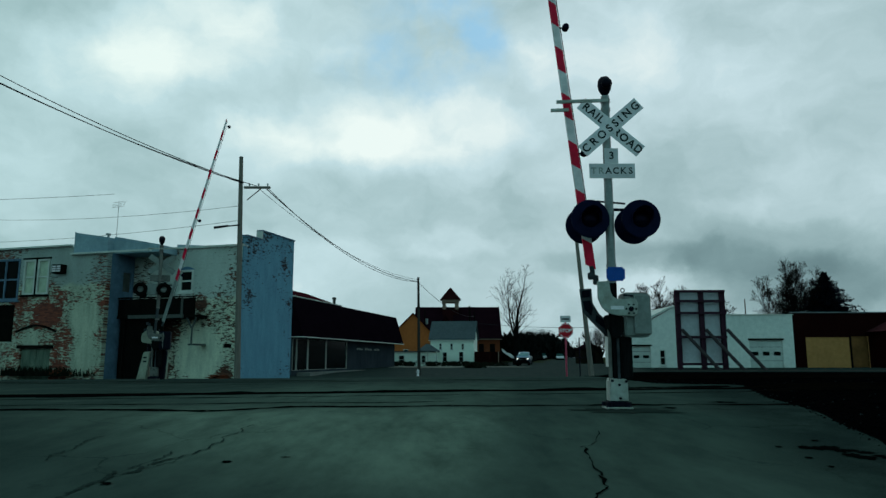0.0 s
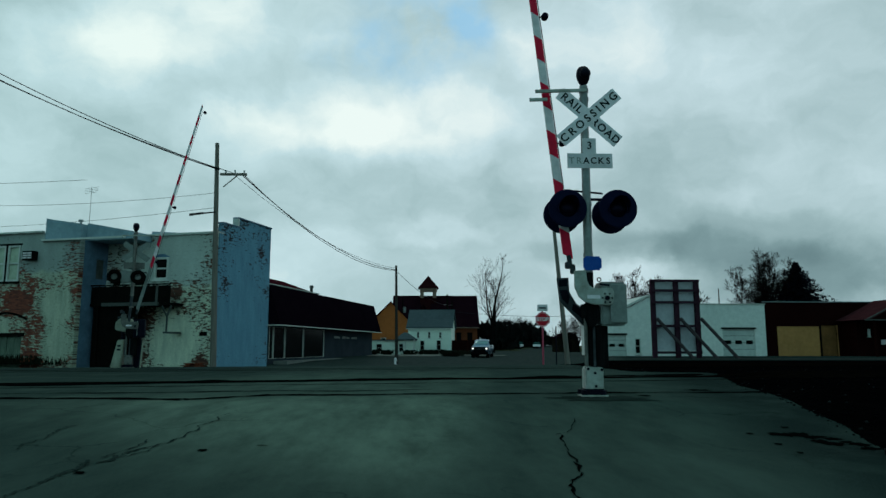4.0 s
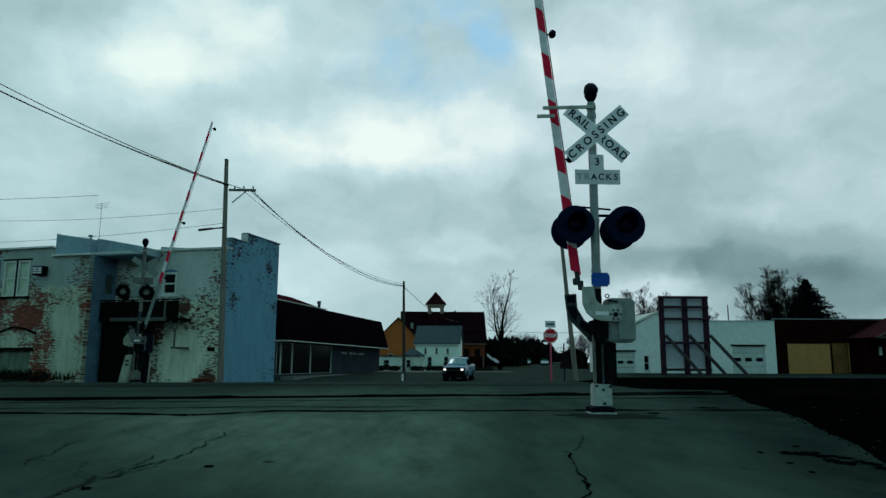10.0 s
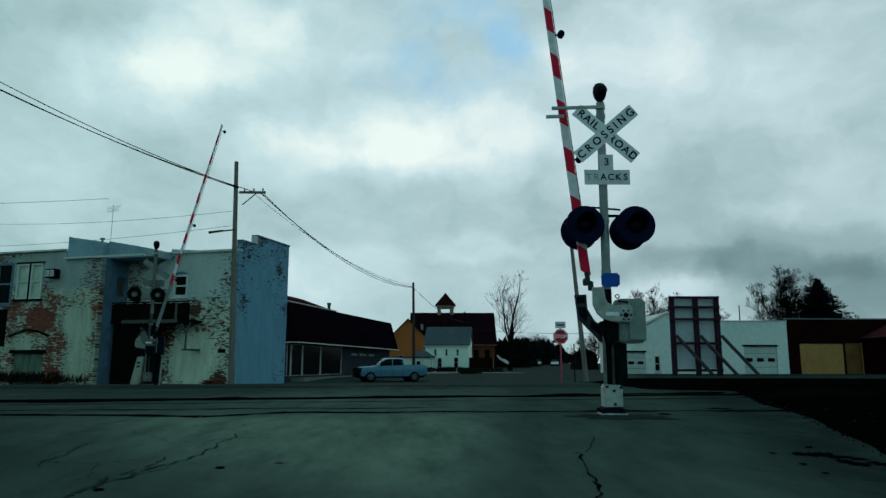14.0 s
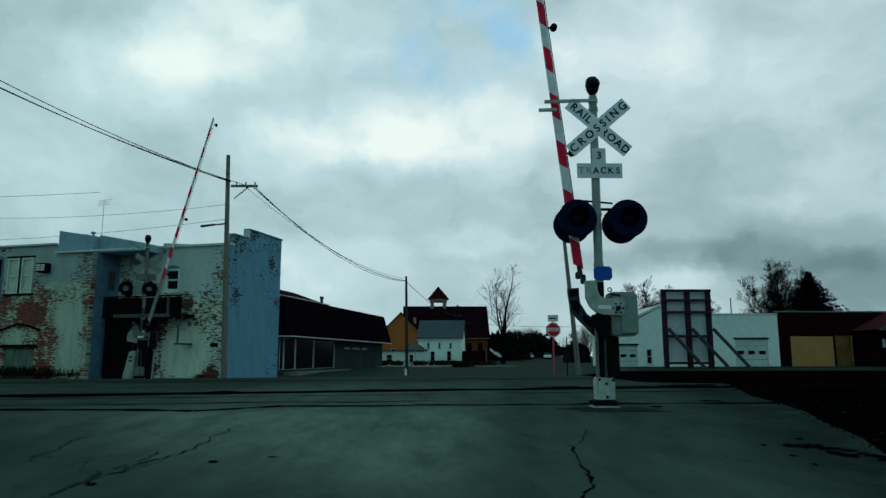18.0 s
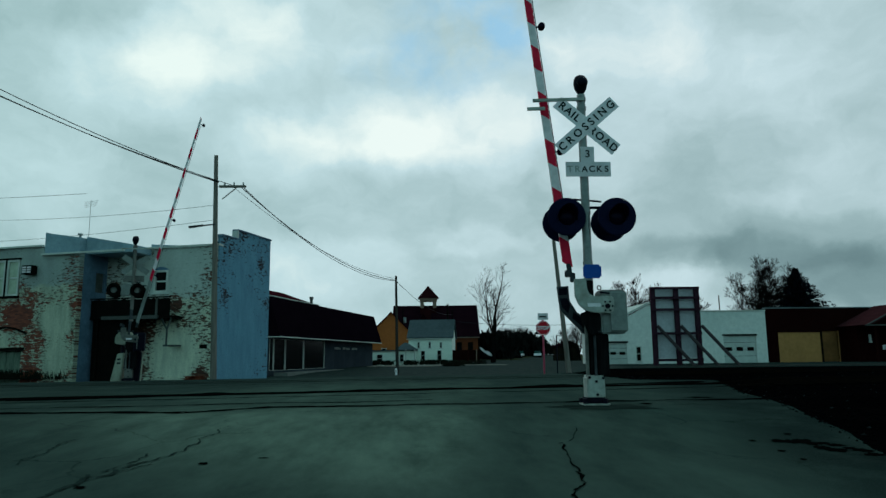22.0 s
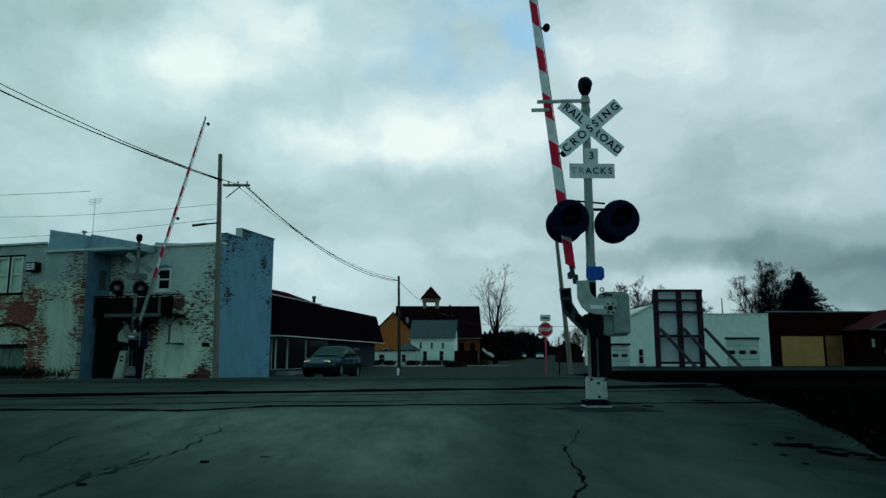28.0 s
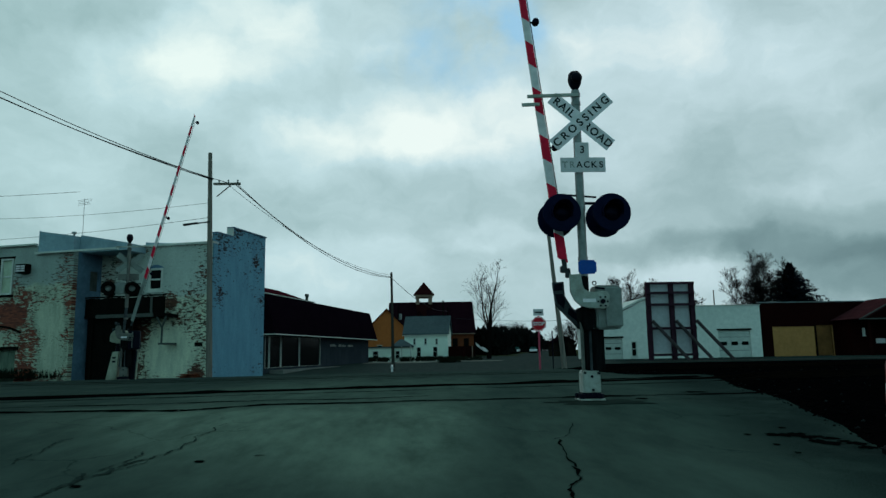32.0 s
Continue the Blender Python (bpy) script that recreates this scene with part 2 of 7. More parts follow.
        c = ramp_mix(n, l, dim_mask.outputs[0], c, (0.005, 0.0085, 0.009) if x0 > 0 else (0.009, 0.015, 0.015))
    half = n.new("ShaderNodeMath")
    half.operation = "MULTIPLY"
    half.inputs[1].default_value = 0.6
    l.new(mid, half.inputs[0])
    c = ramp_mix(n, l, half.outputs[0], c, tuple(v * 0.5 for v in base))
    h2 = n.new("ShaderNodeMath")
    h2.operation = "MULTIPLY"
    h2.inputs[1].default_value = 0.4
    l.new(stones, h2.inputs[0])
    c = ramp_mix(n, l, h2.outputs[0], c, tuple(v * 1.9 for v in base))
    vor = n.new("ShaderNodeTexVoronoi")
    vor.feature = "DISTANCE_TO_EDGE"
    vor.inputs["Scale"].default_value = 0.55
    warp = n.new("ShaderNodeTexNoise")
    warp.inputs["Scale"].default_value, warp.inputs["Detail"].default_value = 1.4, 5
    l.new(tc, warp.inputs["Vector"])
    addv = n.new("ShaderNodeVectorMath")
    l.new(tc, addv.inputs[0])
    l.new(warp.outputs["Color"], addv.inputs[1])
    l.new(addv.outputs[0], vor.inputs["Vector"])
    cr = n.new("ShaderNodeMapRange")
    cr.inputs["From Min"].default_value, cr.inputs["From Max"].default_value = 0.0, 0.012
    cr.inputs["To Min"].default_value, cr.inputs["To Max"].default_value = 0.55, 0.0
    l.new(vor.outputs["Distance"], cr.inputs["Value"])
    gate = n.new("ShaderNodeMath")
    gate.operation = "MULTIPLY"
    l.new(cr.outputs["Result"], gate.inputs[0])
    l.new(noise_fac(n, l, tc, 0.35, 0.5, 0.62), gate.inputs[1])
    c = ramp_mix(n, l, gate.outputs[0], c, tuple(v * 0.25 for v in base))
    l.new(c, bsdf.inputs["Base Color"])
    bsdf.inputs["Roughness"].default_value = 0.92
    bsdf.inputs["Specular IOR Level"].default_value = 0.0
    add_bump(n, l, bsdf, stones, 0.5, 0.006)
    return m


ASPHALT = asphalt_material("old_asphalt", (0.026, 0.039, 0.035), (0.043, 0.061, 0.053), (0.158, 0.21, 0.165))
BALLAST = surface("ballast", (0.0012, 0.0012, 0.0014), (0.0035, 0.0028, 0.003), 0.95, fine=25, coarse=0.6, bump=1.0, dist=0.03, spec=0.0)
FIELD = surface("winter_grass", (0.035, 0.04, 0.022), (0.06, 0.055, 0.03), 0.95, fine=8, coarse=0.3, bump=0.8, dist=0.04, spec=0.0)
KERBGREY = surface("grimy_kerb_concrete", (0.05, 0.05, 0.048), (0.02, 0.02, 0.019), 0.9, fine=20, coarse=0.5, spec=0.0)
CONCRETE = surface("concrete", (0.2, 0.2, 0.19), (0.11, 0.11, 0.1), 0.9, fine=20, coarse=0.8)
# shade in gaps, cracks and seam steps, laid as flat near-black shapes
CRACKSHADE = surface("crack_shadow", (0.0025, 0.003, 0.003), rough=0.95, spec=0.0)
CRACKDIRT = surface("dirt_filled_crack", (0.017, 0.026, 0.024), (0.032, 0.046, 0.04), 0.95, fine=12, coarse=2, spec=0.0)
PATCH = surface("patched_asphalt", (0.018, 0.026, 0.023), (0.03, 0.04, 0.035), 0.95, fine=30, coarse=1.2, spec=0.0)
DARKGALV = surface("weathered_dark_steel", (0.2, 0.19, 0.175), (0.07, 0.062, 0.06), 0.6, 0.3, fine=14, coarse=2.5)
RUST = surface("rusty_rail", (0.008, 0.005, 0.004), (0.004, 0.003, 0.003), 0.8, 0.0, fine=30, spec=0.0)
SLEEPER = surface("tarred_timber", (0.002, 0.002, 0.002), rough=0.95, stretch=(1, 8, 8), spec=0.0)
CASTDARK = surface("grimy_dark_casting", (0.075, 0.08, 0.09), (0.02, 0.021, 0.024), 0.7, fine=9, coarse=3, spec=0.0)
# the shadow on the lower mast is put into this base colour
MASTDARK = surface("shaded_lower_mast", (0.012, 0.012, 0.013), (0.003, 0.003, 0.004), 0.7, fine=9, coarse=5, spec=0.0, stretch=(6, 6, 0.7))
GALV = surface("galvanised_steel", (0.3, 0.31, 0.31), (0.17, 0.18, 0.18), 0.5, 0.55, fine=14, coarse=2.5, bump=0.1)
ALUM = surface("painted_aluminium", (0.27, 0.28, 0.27), (0.17, 0.18, 0.17), 0.55, 0.1, fine=14, coarse=3)
CABINET = surface("weathered_cream_cabinet", (0.42, 0.4, 0.32), (0.24, 0.24, 0.19), 0.7, fine=9, coarse=3)
SILVER = surface("silver_paint_post", (0.5, 0.5, 0.47), (0.24, 0.22, 0.18), 0.6, 0.15, fine=10, coarse=4)
BLACKMETAL = surface("black_metal", (0.005, 0.005, 0.012), (0.009, 0.008, 0.018), 0.5, fine=10, coarse=2, spec=0.04)
LAMPBLACK = surface("blue_black_enamel", (0.005, 0.006, 0.026), (0.007, 0.009, 0.036), 0.5, fine=10, coarse=2, bump=0, spec=0.03)
LENS = lacquer("dark_red_lens", (0.004, 0.003, 0.009), (0.003, 0.003, 0.006), 0.2)
PALELENS = surface("clouded_lens", (0.3, 0.31, 0.29), (0.14, 0.14, 0.13), rough=0.4, bump=0)
SIGNWHITE = surface("reflective_white", (0.95, 0.83, 0.87), (0.82, 0.72, 0.75), 0.45, fine=9, coarse=3, bump=0.05)
SIGNGREY = surface("faded_white", (0.8, 0.7, 0.73), (0.62, 0.55, 0.57), 0.5, fine=9, coarse=3, bump=0.05)
LETTER = surface("black_letter", (0.012, 0.013, 0.016), rough=0.5, bump=0)
FADED = surface("faded_letter", (0.33, 0.3, 0.29), (0.45, 0.44, 0.42), 0.5, bump=0)
ARMRED = surface("red_reflective", (0.85, 0.009, 0.05), (0.68, 0.01, 0.045), 0.45, fine=8, coarse=2, bump=0.05)
ARMWHITE = surface("white_reflective", (0.9, 0.76, 0.78), (0.68, 0.58, 0.6), 0.45, fine=8, coarse=2, bump=0.05)
BLUESIGN = surface("blue_sign", (0.01, 0.085, 0.42), (0.012, 0.075, 0.34), 0.45, bump=0.03)
STOPRED = surface("stop_red", (0.65, 0.015, 0.03), (0.5, 0.015, 0.025), 0.4, bump=0.03)
REDPOST = surface("red_post", (0.6, 0.07, 0.13), (0.45, 0.06, 0.1), 0.5)
WOODPOLE = surface("weathered_pole", (0.23, 0.19, 0.165), (0.13, 0.105, 0.095), 0.9, fine=20, coarse=2, stretch=(6, 6, 0.5))
DARKWOOD = surface("dark_timber", (0.006, 0.0055, 0.005), (0.011, 0.009, 0.008), 0.9, fine=15, coarse=2, spec=0.0)
GREYWOOD = surface("grey_board", (0.1, 0.1, 0.095), (0.06, 0.06, 0.055), 0.85, fine=15, coarse=2)
CABLE = surface("cable_black", (0.02, 0.022, 0.025), rough=0.6, bump=0)
PALEWALL = peeling_brick("pale_painted_brick", (0.76, 0.74, 0.58), (0.46, 0.46, 0.37), (0.17, 0.05, 0.03), 0.555, 0.585,
                         ((-2.6, 4.25, 0.75, 0.22), (-1.7, 3.8, 0.8, 0.05), (-4.6, 2.7, 1.2, 0.2), (-5.0, 1.6, 0.9, 0.12), (-0.7, 3.5, 1.2, 0.01), (-0.6, 2.3, 1.1, 0.01), (-0.8, 0.3, 0.7, 0.18), (-4.6, 0.5, 0.7, 0.1), (-2.5, 1.4, 1.9, -0.4), (-2.5, 6.3, 2.3, -0.25), (-4.9, 5.7, 1.6, -0.2)), upper=(0.58, 0.6, 0.56), chip=0.52)
# stain tone lowered to carry shade and lens falloff on the wing
WINGWALL = peeling_brick("flaking_painted_brick", (0.56, 0.55, 0.42), (0.27, 0.28, 0.22), (0.28, 0.05, 0.026), 0.555, 0.585,
                         ((-11.4, 3.6, 1.1, 0.3), (-10.7, 3.5, 0.8, 0.24), (-13.0, 4.1, 0.9, 0.16), (-9.9, 4.5, 0.9, 0.11), (-9.9, 2.6, 1.2, 0.095), (-9.6, 1.5, 1.3, 0.085), (-9.9, 0.4, 0.9, 0.2), (-7.4, 4.3, 0.6, 0.12), (-7.3, 2.6, 0.6, 0.06), (-8.4, 3.3, 1.3, -0.35), (-8.3, 1.3, 1.3, -0.28), (-9.5, 6.5, 2.2, -0.3), (-12.0, 6.6, 1.6, -0.2), (-12.0, 2.2, 0.8, -0.2)), upper=(0.4, 0.43, 0.41), split=5.2, chip=0.5)
WINGBRICK = surface("loose_red_brick", (0.2, 0.045, 0.022), (0.09, 0.02, 0.012), 0.9, fine=9, coarse=2)
BLUEWALL = peeling_brick("blue_painted_wall", (0.125, 0.3, 0.42), (0.08, 0.2, 0.3), (0.03, 0.014, 0.022), 0.6, 0.63,
                         ((0.9, 7.6, 0.9, 0.12), (2.3, 8.3, 0.8, 0.16), (4.4, 8.2, 0.8, 0.05), (5.4, 4.4, 0.5, 0.12), (4.6, 6.9, 0.6, 0.16), (0.6, 4.4, 0.8, 0.16), (1.0, 3.8, 0.5, 0.1), (3.0, 6.0, 1.6, -0.06), (2.5, 2.5, 3.4, -0.2)), True, chip=0.9)
ROOFBLUE = surface("pale_blue_sheet_metal", (0.3, 0.4, 0.47), (0.19, 0.26, 0.31), 0.7, fine=6, coarse=0.8)
SHEDROOF = surface("dull_maroon_shingles", (0.06, 0.017, 0.02), (0.035, 0.011, 0.013), 0.9, spec=0.0)
GRAVEL = surface("pale_gravel", (0.2, 0.19, 0.17), (0.11, 0.11, 0.1), 0.95, fine=14, coarse=0.5, spec=0.0)
BLUEPLAIN = surface("blue_paint", (0.12, 0.2, 0.31), (0.08, 0.13, 0.2), 0.8, fine=6, coarse=0.8)
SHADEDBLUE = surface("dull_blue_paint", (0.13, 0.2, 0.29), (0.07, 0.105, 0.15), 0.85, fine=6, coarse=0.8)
TIN = surface("roof_tin", (0.17, 0.2, 0.22), (0.1, 0.12, 0.13), 0.6, 0.3)
TRIM = surface("white_trim", (0.68, 0.66, 0.62), (0.48, 0.47, 0.44), 0.6)
# door paint and stains darkened to include the shade at the far left
DOORPALE = surface("pale_door_paint", (0.17, 0.21, 0.16), (0.05, 0.065, 0.05), 0.7, fine=7, coarse=1.5, stretch=(3, 1, 0.6))
GLASS = glassy("dark_window", (0.003, 0.0035, 0.004), 0.15, 0.02)
SHOPGLASS = glassy("dark_shop_window", (0.004, 0.005, 0.006), 0.15, 0.012)
PALEGLASS = glassy("curtained_window", (0.55, 0.6, 0.45), 0.2, 0.3)
SHINGLE = surface("black_shingles", (0.006, 0.003, 0.006), (0.009, 0.0045, 0.008), 0.9, fine=8, coarse=0.6, spec=0.0)
TURRETTAN = surface("weathered_turret_boards", (0.3, 0.19, 0.15), (0.2, 0.13, 0.1), 0.85)
TURRETROOF = surface("brown_turret_shingles", (0.03, 0.007, 0.008), (0.02, 0.005, 0.006), 0.9, spec=0.0)
MAROONROOF = surface("maroon_roof", (0.05, 0.007, 0.012), (0.03, 0.006, 0.009), 0.9, spec=0.0)
STOREWALL = surface("grey_panel_wall", (0.042, 0.05, 0.062), (0.03, 0.036, 0.046), 0.85, fine=5, coarse=0.5, spec=0.0)
ORANGEBRICK = surface("orange_brick", (0.5, 0.13, 0.035), (0.38, 0.1, 0.03), 0.9, fine=3, coarse=0.4)
BROWNBRICK = surface("brown_brick", (0.2, 0.05, 0.02), (0.11, 0.03, 0.014), 0.9, fine=3, coarse=0.4)
WHITESIDING = surface("white_siding", (0.88, 0.91, 0.82), (0.76, 0.8, 0.72), 0.75, fine=4, coarse=0.5, stretch=(0.4, 0.4, 5))
BLUEROOF = surface("slate_blue_roof", (0.055, 0.075, 0.085), (0.04, 0.055, 0.065), 0.85, fine=3, coarse=0.4)
DARKROOF = surface("dark_church_roof", (0.01, 0.003, 0.006), (0.016, 0.005, 0.008), 0.9, fine=3, coarse=0.4, spec=0.0)
GARAGEWHITE = surface("white_block_wall", (0.82, 0.78, 0.74), (0.7, 0.68, 0.65), 0.75, fine=3, coarse=0.25)
GARAGEDOOR = surface("white_sectional_door", (0.6, 0.6, 0.57), (0.5, 0.51, 0.48), 0.6, fine=3, coarse=0.5)
DARKBROWN = surface("dark_brown_wall", (0.014, 0.0032, 0.0032), (0.021, 0.005, 0.0045), 0.9, fine=4, coarse=0.4, spec=0.0)
SHEDBROWN = surface("dark_brown_boards", (0.022, 0.018, 0.013), (0.012, 0.01, 0.008), 0.9, fine=4, coarse=0.6, spec=0.0)
TANPANEL = surface("tan_panel", (0.55, 0.24, 0.085), (0.45, 0.195, 0.07), 0.8, fine=3, coarse=0.4)
TANDARK = surface("stained_tan_door", (0.26, 0.105, 0.036), (0.12, 0.05, 0.018), 0.8, fine=3, coarse=0.8)
BILLBACK = surface("grey_sign_back", (0.56, 0.53, 0.57), (0.43, 0.41, 0.44), 0.7, fine=5, coarse=0.6)
BILLFRAME = surface("purple_brown_timber", (0.055, 0.022, 0.036), (0.03, 0.014, 0.02), 0.85, fine=10, coarse=2, spec=0.0)
BRACEGREY = surface("greyed_brace_timber", (0.085, 0.06, 0.066), (0.05, 0.036, 0.04), 0.85, fine=10, coarse=2, spec=0.0)
BARK = surface("bark", (0.007, 0.006, 0.006), (0.004, 0.0035, 0.0035), 0.95, fine=12, coarse=2, bump=0.6, stretch=(3, 3, 0.6), spec=0.0)
SPRUCE = surface("spruce_needles", (0.004, 0.005, 0.009), (0.008, 0.009, 0.013), 0.9, fine=10, coarse=1.5, spec=0.0)
FARWOOD = surface("far_woods", (0.006, 0.007, 0.007), (0.011, 0.011, 0.01), 0.95, fine=2, coarse=0.2, spec=0.0)
SHRUB = surface("shrub_twigs", (0.012, 0.015, 0.01), (0.02, 0.02, 0.014), 0.95, spec=0.0)
BARRELORANGE = surface("barrel_orange", (0.12, 0.006, 0.005), (0.075, 0.005, 0.004), 0.55, fine=8, coarse=3, bump=0.05)
BARRELWHITE = surface("barrel_white_band", (0.25, 0.23, 0.21), (0.17, 0.16, 0.145), 0.4, fine=8, coarse=3, bump=0.05)
RUBBER = surface("black_rubber", (0.003, 0.003, 0.004), rough=0.8, spec=0.02)
RIM = surface("alloy_rim", (0.12, 0.13, 0.135), (0.07, 0.075, 0.08), 0.4, 0.0, bump=0)
TRUCKBLUE = car_paint("light_blue_car_paint", (0.095, 0.2, 0.3), 0.3, 0.3)
TRUCKGLASS = lacquer("dark_truck_glass", (0.001, 0.002, 0.003), (0.003, 0.006, 0.008), 0.08)
SEDANTEAL = lacquer("dark_teal_car_paint", (0.0015, 0.005, 0.009), (0.005, 0.015, 0.019), 0.14, (0.052, 0.1, 0.105))
BLACKPLASTIC = surface("black_plastic", (0.003, 0.003, 0.004), rough=0.6, bump=0, spec=0.02)
SIDEGLASS = lacquer("car_side_glass", (0.003, 0.006, 0.006), (0.05, 0.08, 0.075), 0.08)
SCREENGLASS = lacquer("bright_windscreen", (0.01, 0.014, 0.015), (0.2, 0.26, 0.27), 0.1)
CARGLASS = lacquer("car_glass", (0.001, 0.005, 0.0045), (0.022, 0.052, 0.047), 0.08)
CHROME = surface("chrome", (0.6, 0.62, 0.63), (0.45, 0.47, 0.48), 0.18, 1.0, bump=0)
HEADLAMP = glow("lit_headlamp", (1.0, 0.97, 0.9), 2.0)
DIMLAMP = glow("amber_headlamp", (1.0, 0.42, 0.14), 0.8)
LAMPCLEAR = surface("clear_lamp", (0.6, 0.55, 0.48), rough=0.2, bump=0)
TAILRED = surface("tail_lamp", (0.25, 0.01, 0.01), rough=0.25, bump=0)


# ---- building tools ----
def add_box(bm, x0, x1, y0, y1, z0, z1, m=None):
    vs = [bm.verts.new(Vector(p) if m is None else m @ Vector(p)) for p in
          ((x0, y0, z0), (x1, y0, z0), (x1, y1, z0), (x0, y1, z0), (x0, y0, z1), (x1, y0, z1), (x1, y1, z1), (x0, y1, z1))]
    for f in ((3, 2, 1, 0), (4, 5, 6, 7), (0, 1, 5, 4), (1, 2, 6, 5), (2, 3, 7, 6), (3, 0, 4, 7)):
        bm.faces.new([vs[i] for i in f])
    return vs


def add_tube(bm, a, b, r0, r1=None, n=10, caps=True):
    a, b = Vector(a), Vector(b)
    r1 = r0 if r1 is None else r1
    d = (b - a).normalized()
    side = d.orthogonal().normalized()
    up = d.cross(side)
    rings = []
    for p, r in ((a, r0), (b, r1)):
        rings.append([bm.verts.new(p + (side * math.cos(6.28319 * i / n) + up * math.sin(6.28319 * i / n)) * r) for i in range(n)])
    for i in range(n):
        bm.faces.new((rings[0][i], rings[0][(i + 1) % n], rings[1][(i + 1) % n], rings[1][i]))
    if caps:
        bm.faces.new(rings[0][::-1])
        bm.faces.new(rings[1])


def add_prism(bm, outline, y0, y1, m=None):
    """An outline in x and z, drawn out from y0 to y1."""
    t = m or Matrix.Identity(4)
    f = [bm.verts.new(t @ Vector((x, y0, z))) for x, z in outline]
    k = [bm.verts.new(t @ Vector((x, y1, z))) for x, z in outline]
    bm.faces.new(f)
    bm.faces.new(k[::-1])
    c = len(f)
    for i in range(c):
        bm.faces.new((f[(i + 1) % c], f[i], k[i], k[(i + 1) % c]))


def add_lathe(bm, profile, axis_m, n=24):
    """A profile of (radius, along) turned round the local z axis."""
    rings = [[bm.verts.new(axis_m @ Vector((r * math.cos(6.28319 * i / n), r * math.sin(6.28319 * i / n), z))) for i in range(n)] for r, z in profile]
    for a, b in zip(rings, rings[1:]):
        for i in range(n):
            bm.faces.new((a[i], a[(i + 1) % n], b[(i + 1) % n], b[i]))
    bm.faces.new(rings[0][::-1])
    bm.faces.new(rings[-1])


def bevelled(bm, width=0.01, segments=2):
    bmesh.ops.bevel(bm, geom=list(bm.edges), offset=width, segments=segments, affect="EDGES", clamp_overlap=True)
    return bm


def part(name, bm, material, parent, label="", smooth=False):
    bmesh.ops.recalc_face_normals(bm, faces=bm.faces)
    me = bpy.data.meshes.new(name)
    bm.to_mesh(me)
    bm.free()
    me.materials.append(material)
    if smooth:
        for p in me.polygons:
            p.use_smooth = True
    ob = new(name, me)
    ob.parent = parent
    return tagged(ob, label)


def thing(name, m, label, category, group="", kind=""):
    ob = new(name)
    ob.empty_display_size = 0.2
    ob.matrix_basis = m
    return tagged(ob, label, category, group, kind)


def box_part(name, dims, material, parent, label="", bevel=0.0, m=None):
    bm = bmesh.new()
    add_box(bm, *dims, m=m)
    if bevel:
        bevelled(bm, bevel)
    return part(name, bm, material, parent, label)


def tube_part(name, a, b, r0, r1, material, parent, label="", n=10):
    bm = bmesh.new()
    add_tube(bm, a, b, r0, r1, n)
    return part(name, bm, material, parent, label, smooth=False)


def letters(text, size, material, parent, m, name="lettering", spacing=1.0, bold=0.0):
    """A word from the built-in font, turned into a thin mesh."""
    cu = bpy.data.curves.new(name, "FONT")
    cu.body, cu.size, cu.align_x, cu.align_y, cu.extrude, cu.space_character, cu.offset = text, size, "CENTER", "CENTER", 0.002, spacing, bold
    tmp = bpy.data.objects.new(name, cu)
    scene.collection.objects.link(tmp)
    me = bpy.data.meshes.new_from_object(tmp.evaluated_get(bpy.context.evaluated_depsgraph_get()))
    bpy.data.objects.remove(tmp)
    me.materials.clear()
    me.materials.append(material)
    ob = new(name, me)
    ob.parent, ob.matrix_basis = parent, m
    return ob


# ---- the lie of the land ----
TRACK = Vector((math.cos(radians(12)), math.sin(radians(12)), 0))
ACROSS = Vector((-TRACK.y, TRACK.x, 0))
KNOTS = ((-9, 0.0), (2.0, 0.0), (5.5, 0.16), (10.5, 0.4), (27.5, 0.4), (38.5, 0.1), (47, -0.2), (57, -0.3), (66, -0.05), (82, 0.15), (105, 0.1), (140, 0.8), (200, 1.7), (300, 2.4), (4000, 2.4))


def smooth_step(a, b, x):
    t = min(1, max(0, (x - a) / (b - a)))
    return t * t * (3 - 2 * t)


def wobble(x, y):
    return 0.012 * noise.noise((x * 0.5, y * 0.5, 3)) if -20 < x < 20 and 0 < y < 40 else 0.0


def ground_z(x, y):
    s = ACROSS.x * x + ACROSS.y * y
    z = KNOTS[-1][1]
    for (s0, z0), (s1, z1) in zip(KNOTS, KNOTS[1:]):
        if s < s1:
            z = z0 + (z1 - z0) * smooth_step(s0, s1, s)
            break
    right = smooth_step(5.5, 9.0, x - 0.05 * y) * smooth_step(26, 36, y) * (1 - smooth_step(100, 150, y))
    return z + (0.4 - z) * right


def asphalt_edge(y):
    """How far to the right the asphalt reaches, before the ballast begins."""
    for y0, x0, y1, x1 in ((-400, 4.4, 6.2, 4.4), (6.2, 4.4, 8.8, 5.15), (8.8, 5.15, 13.6, 6.25), (13.6, 6.25, 20.3, 8.6), (20.3, 8.6, 20.9, 8.4), (20.9, 8.4, 21.8, 6.6)):
        if y < y1:
            return x0 + (x1 - x0) * (y - y0) / (y1 - y0)
    return 6.6


def spread(values):
    out = []
    for a, b, step in values:
        c = max(1, round((b - a) / step))
        out += [a + (b - a) * i / c for i in range(c)]
    return out + [values[-1][1]]


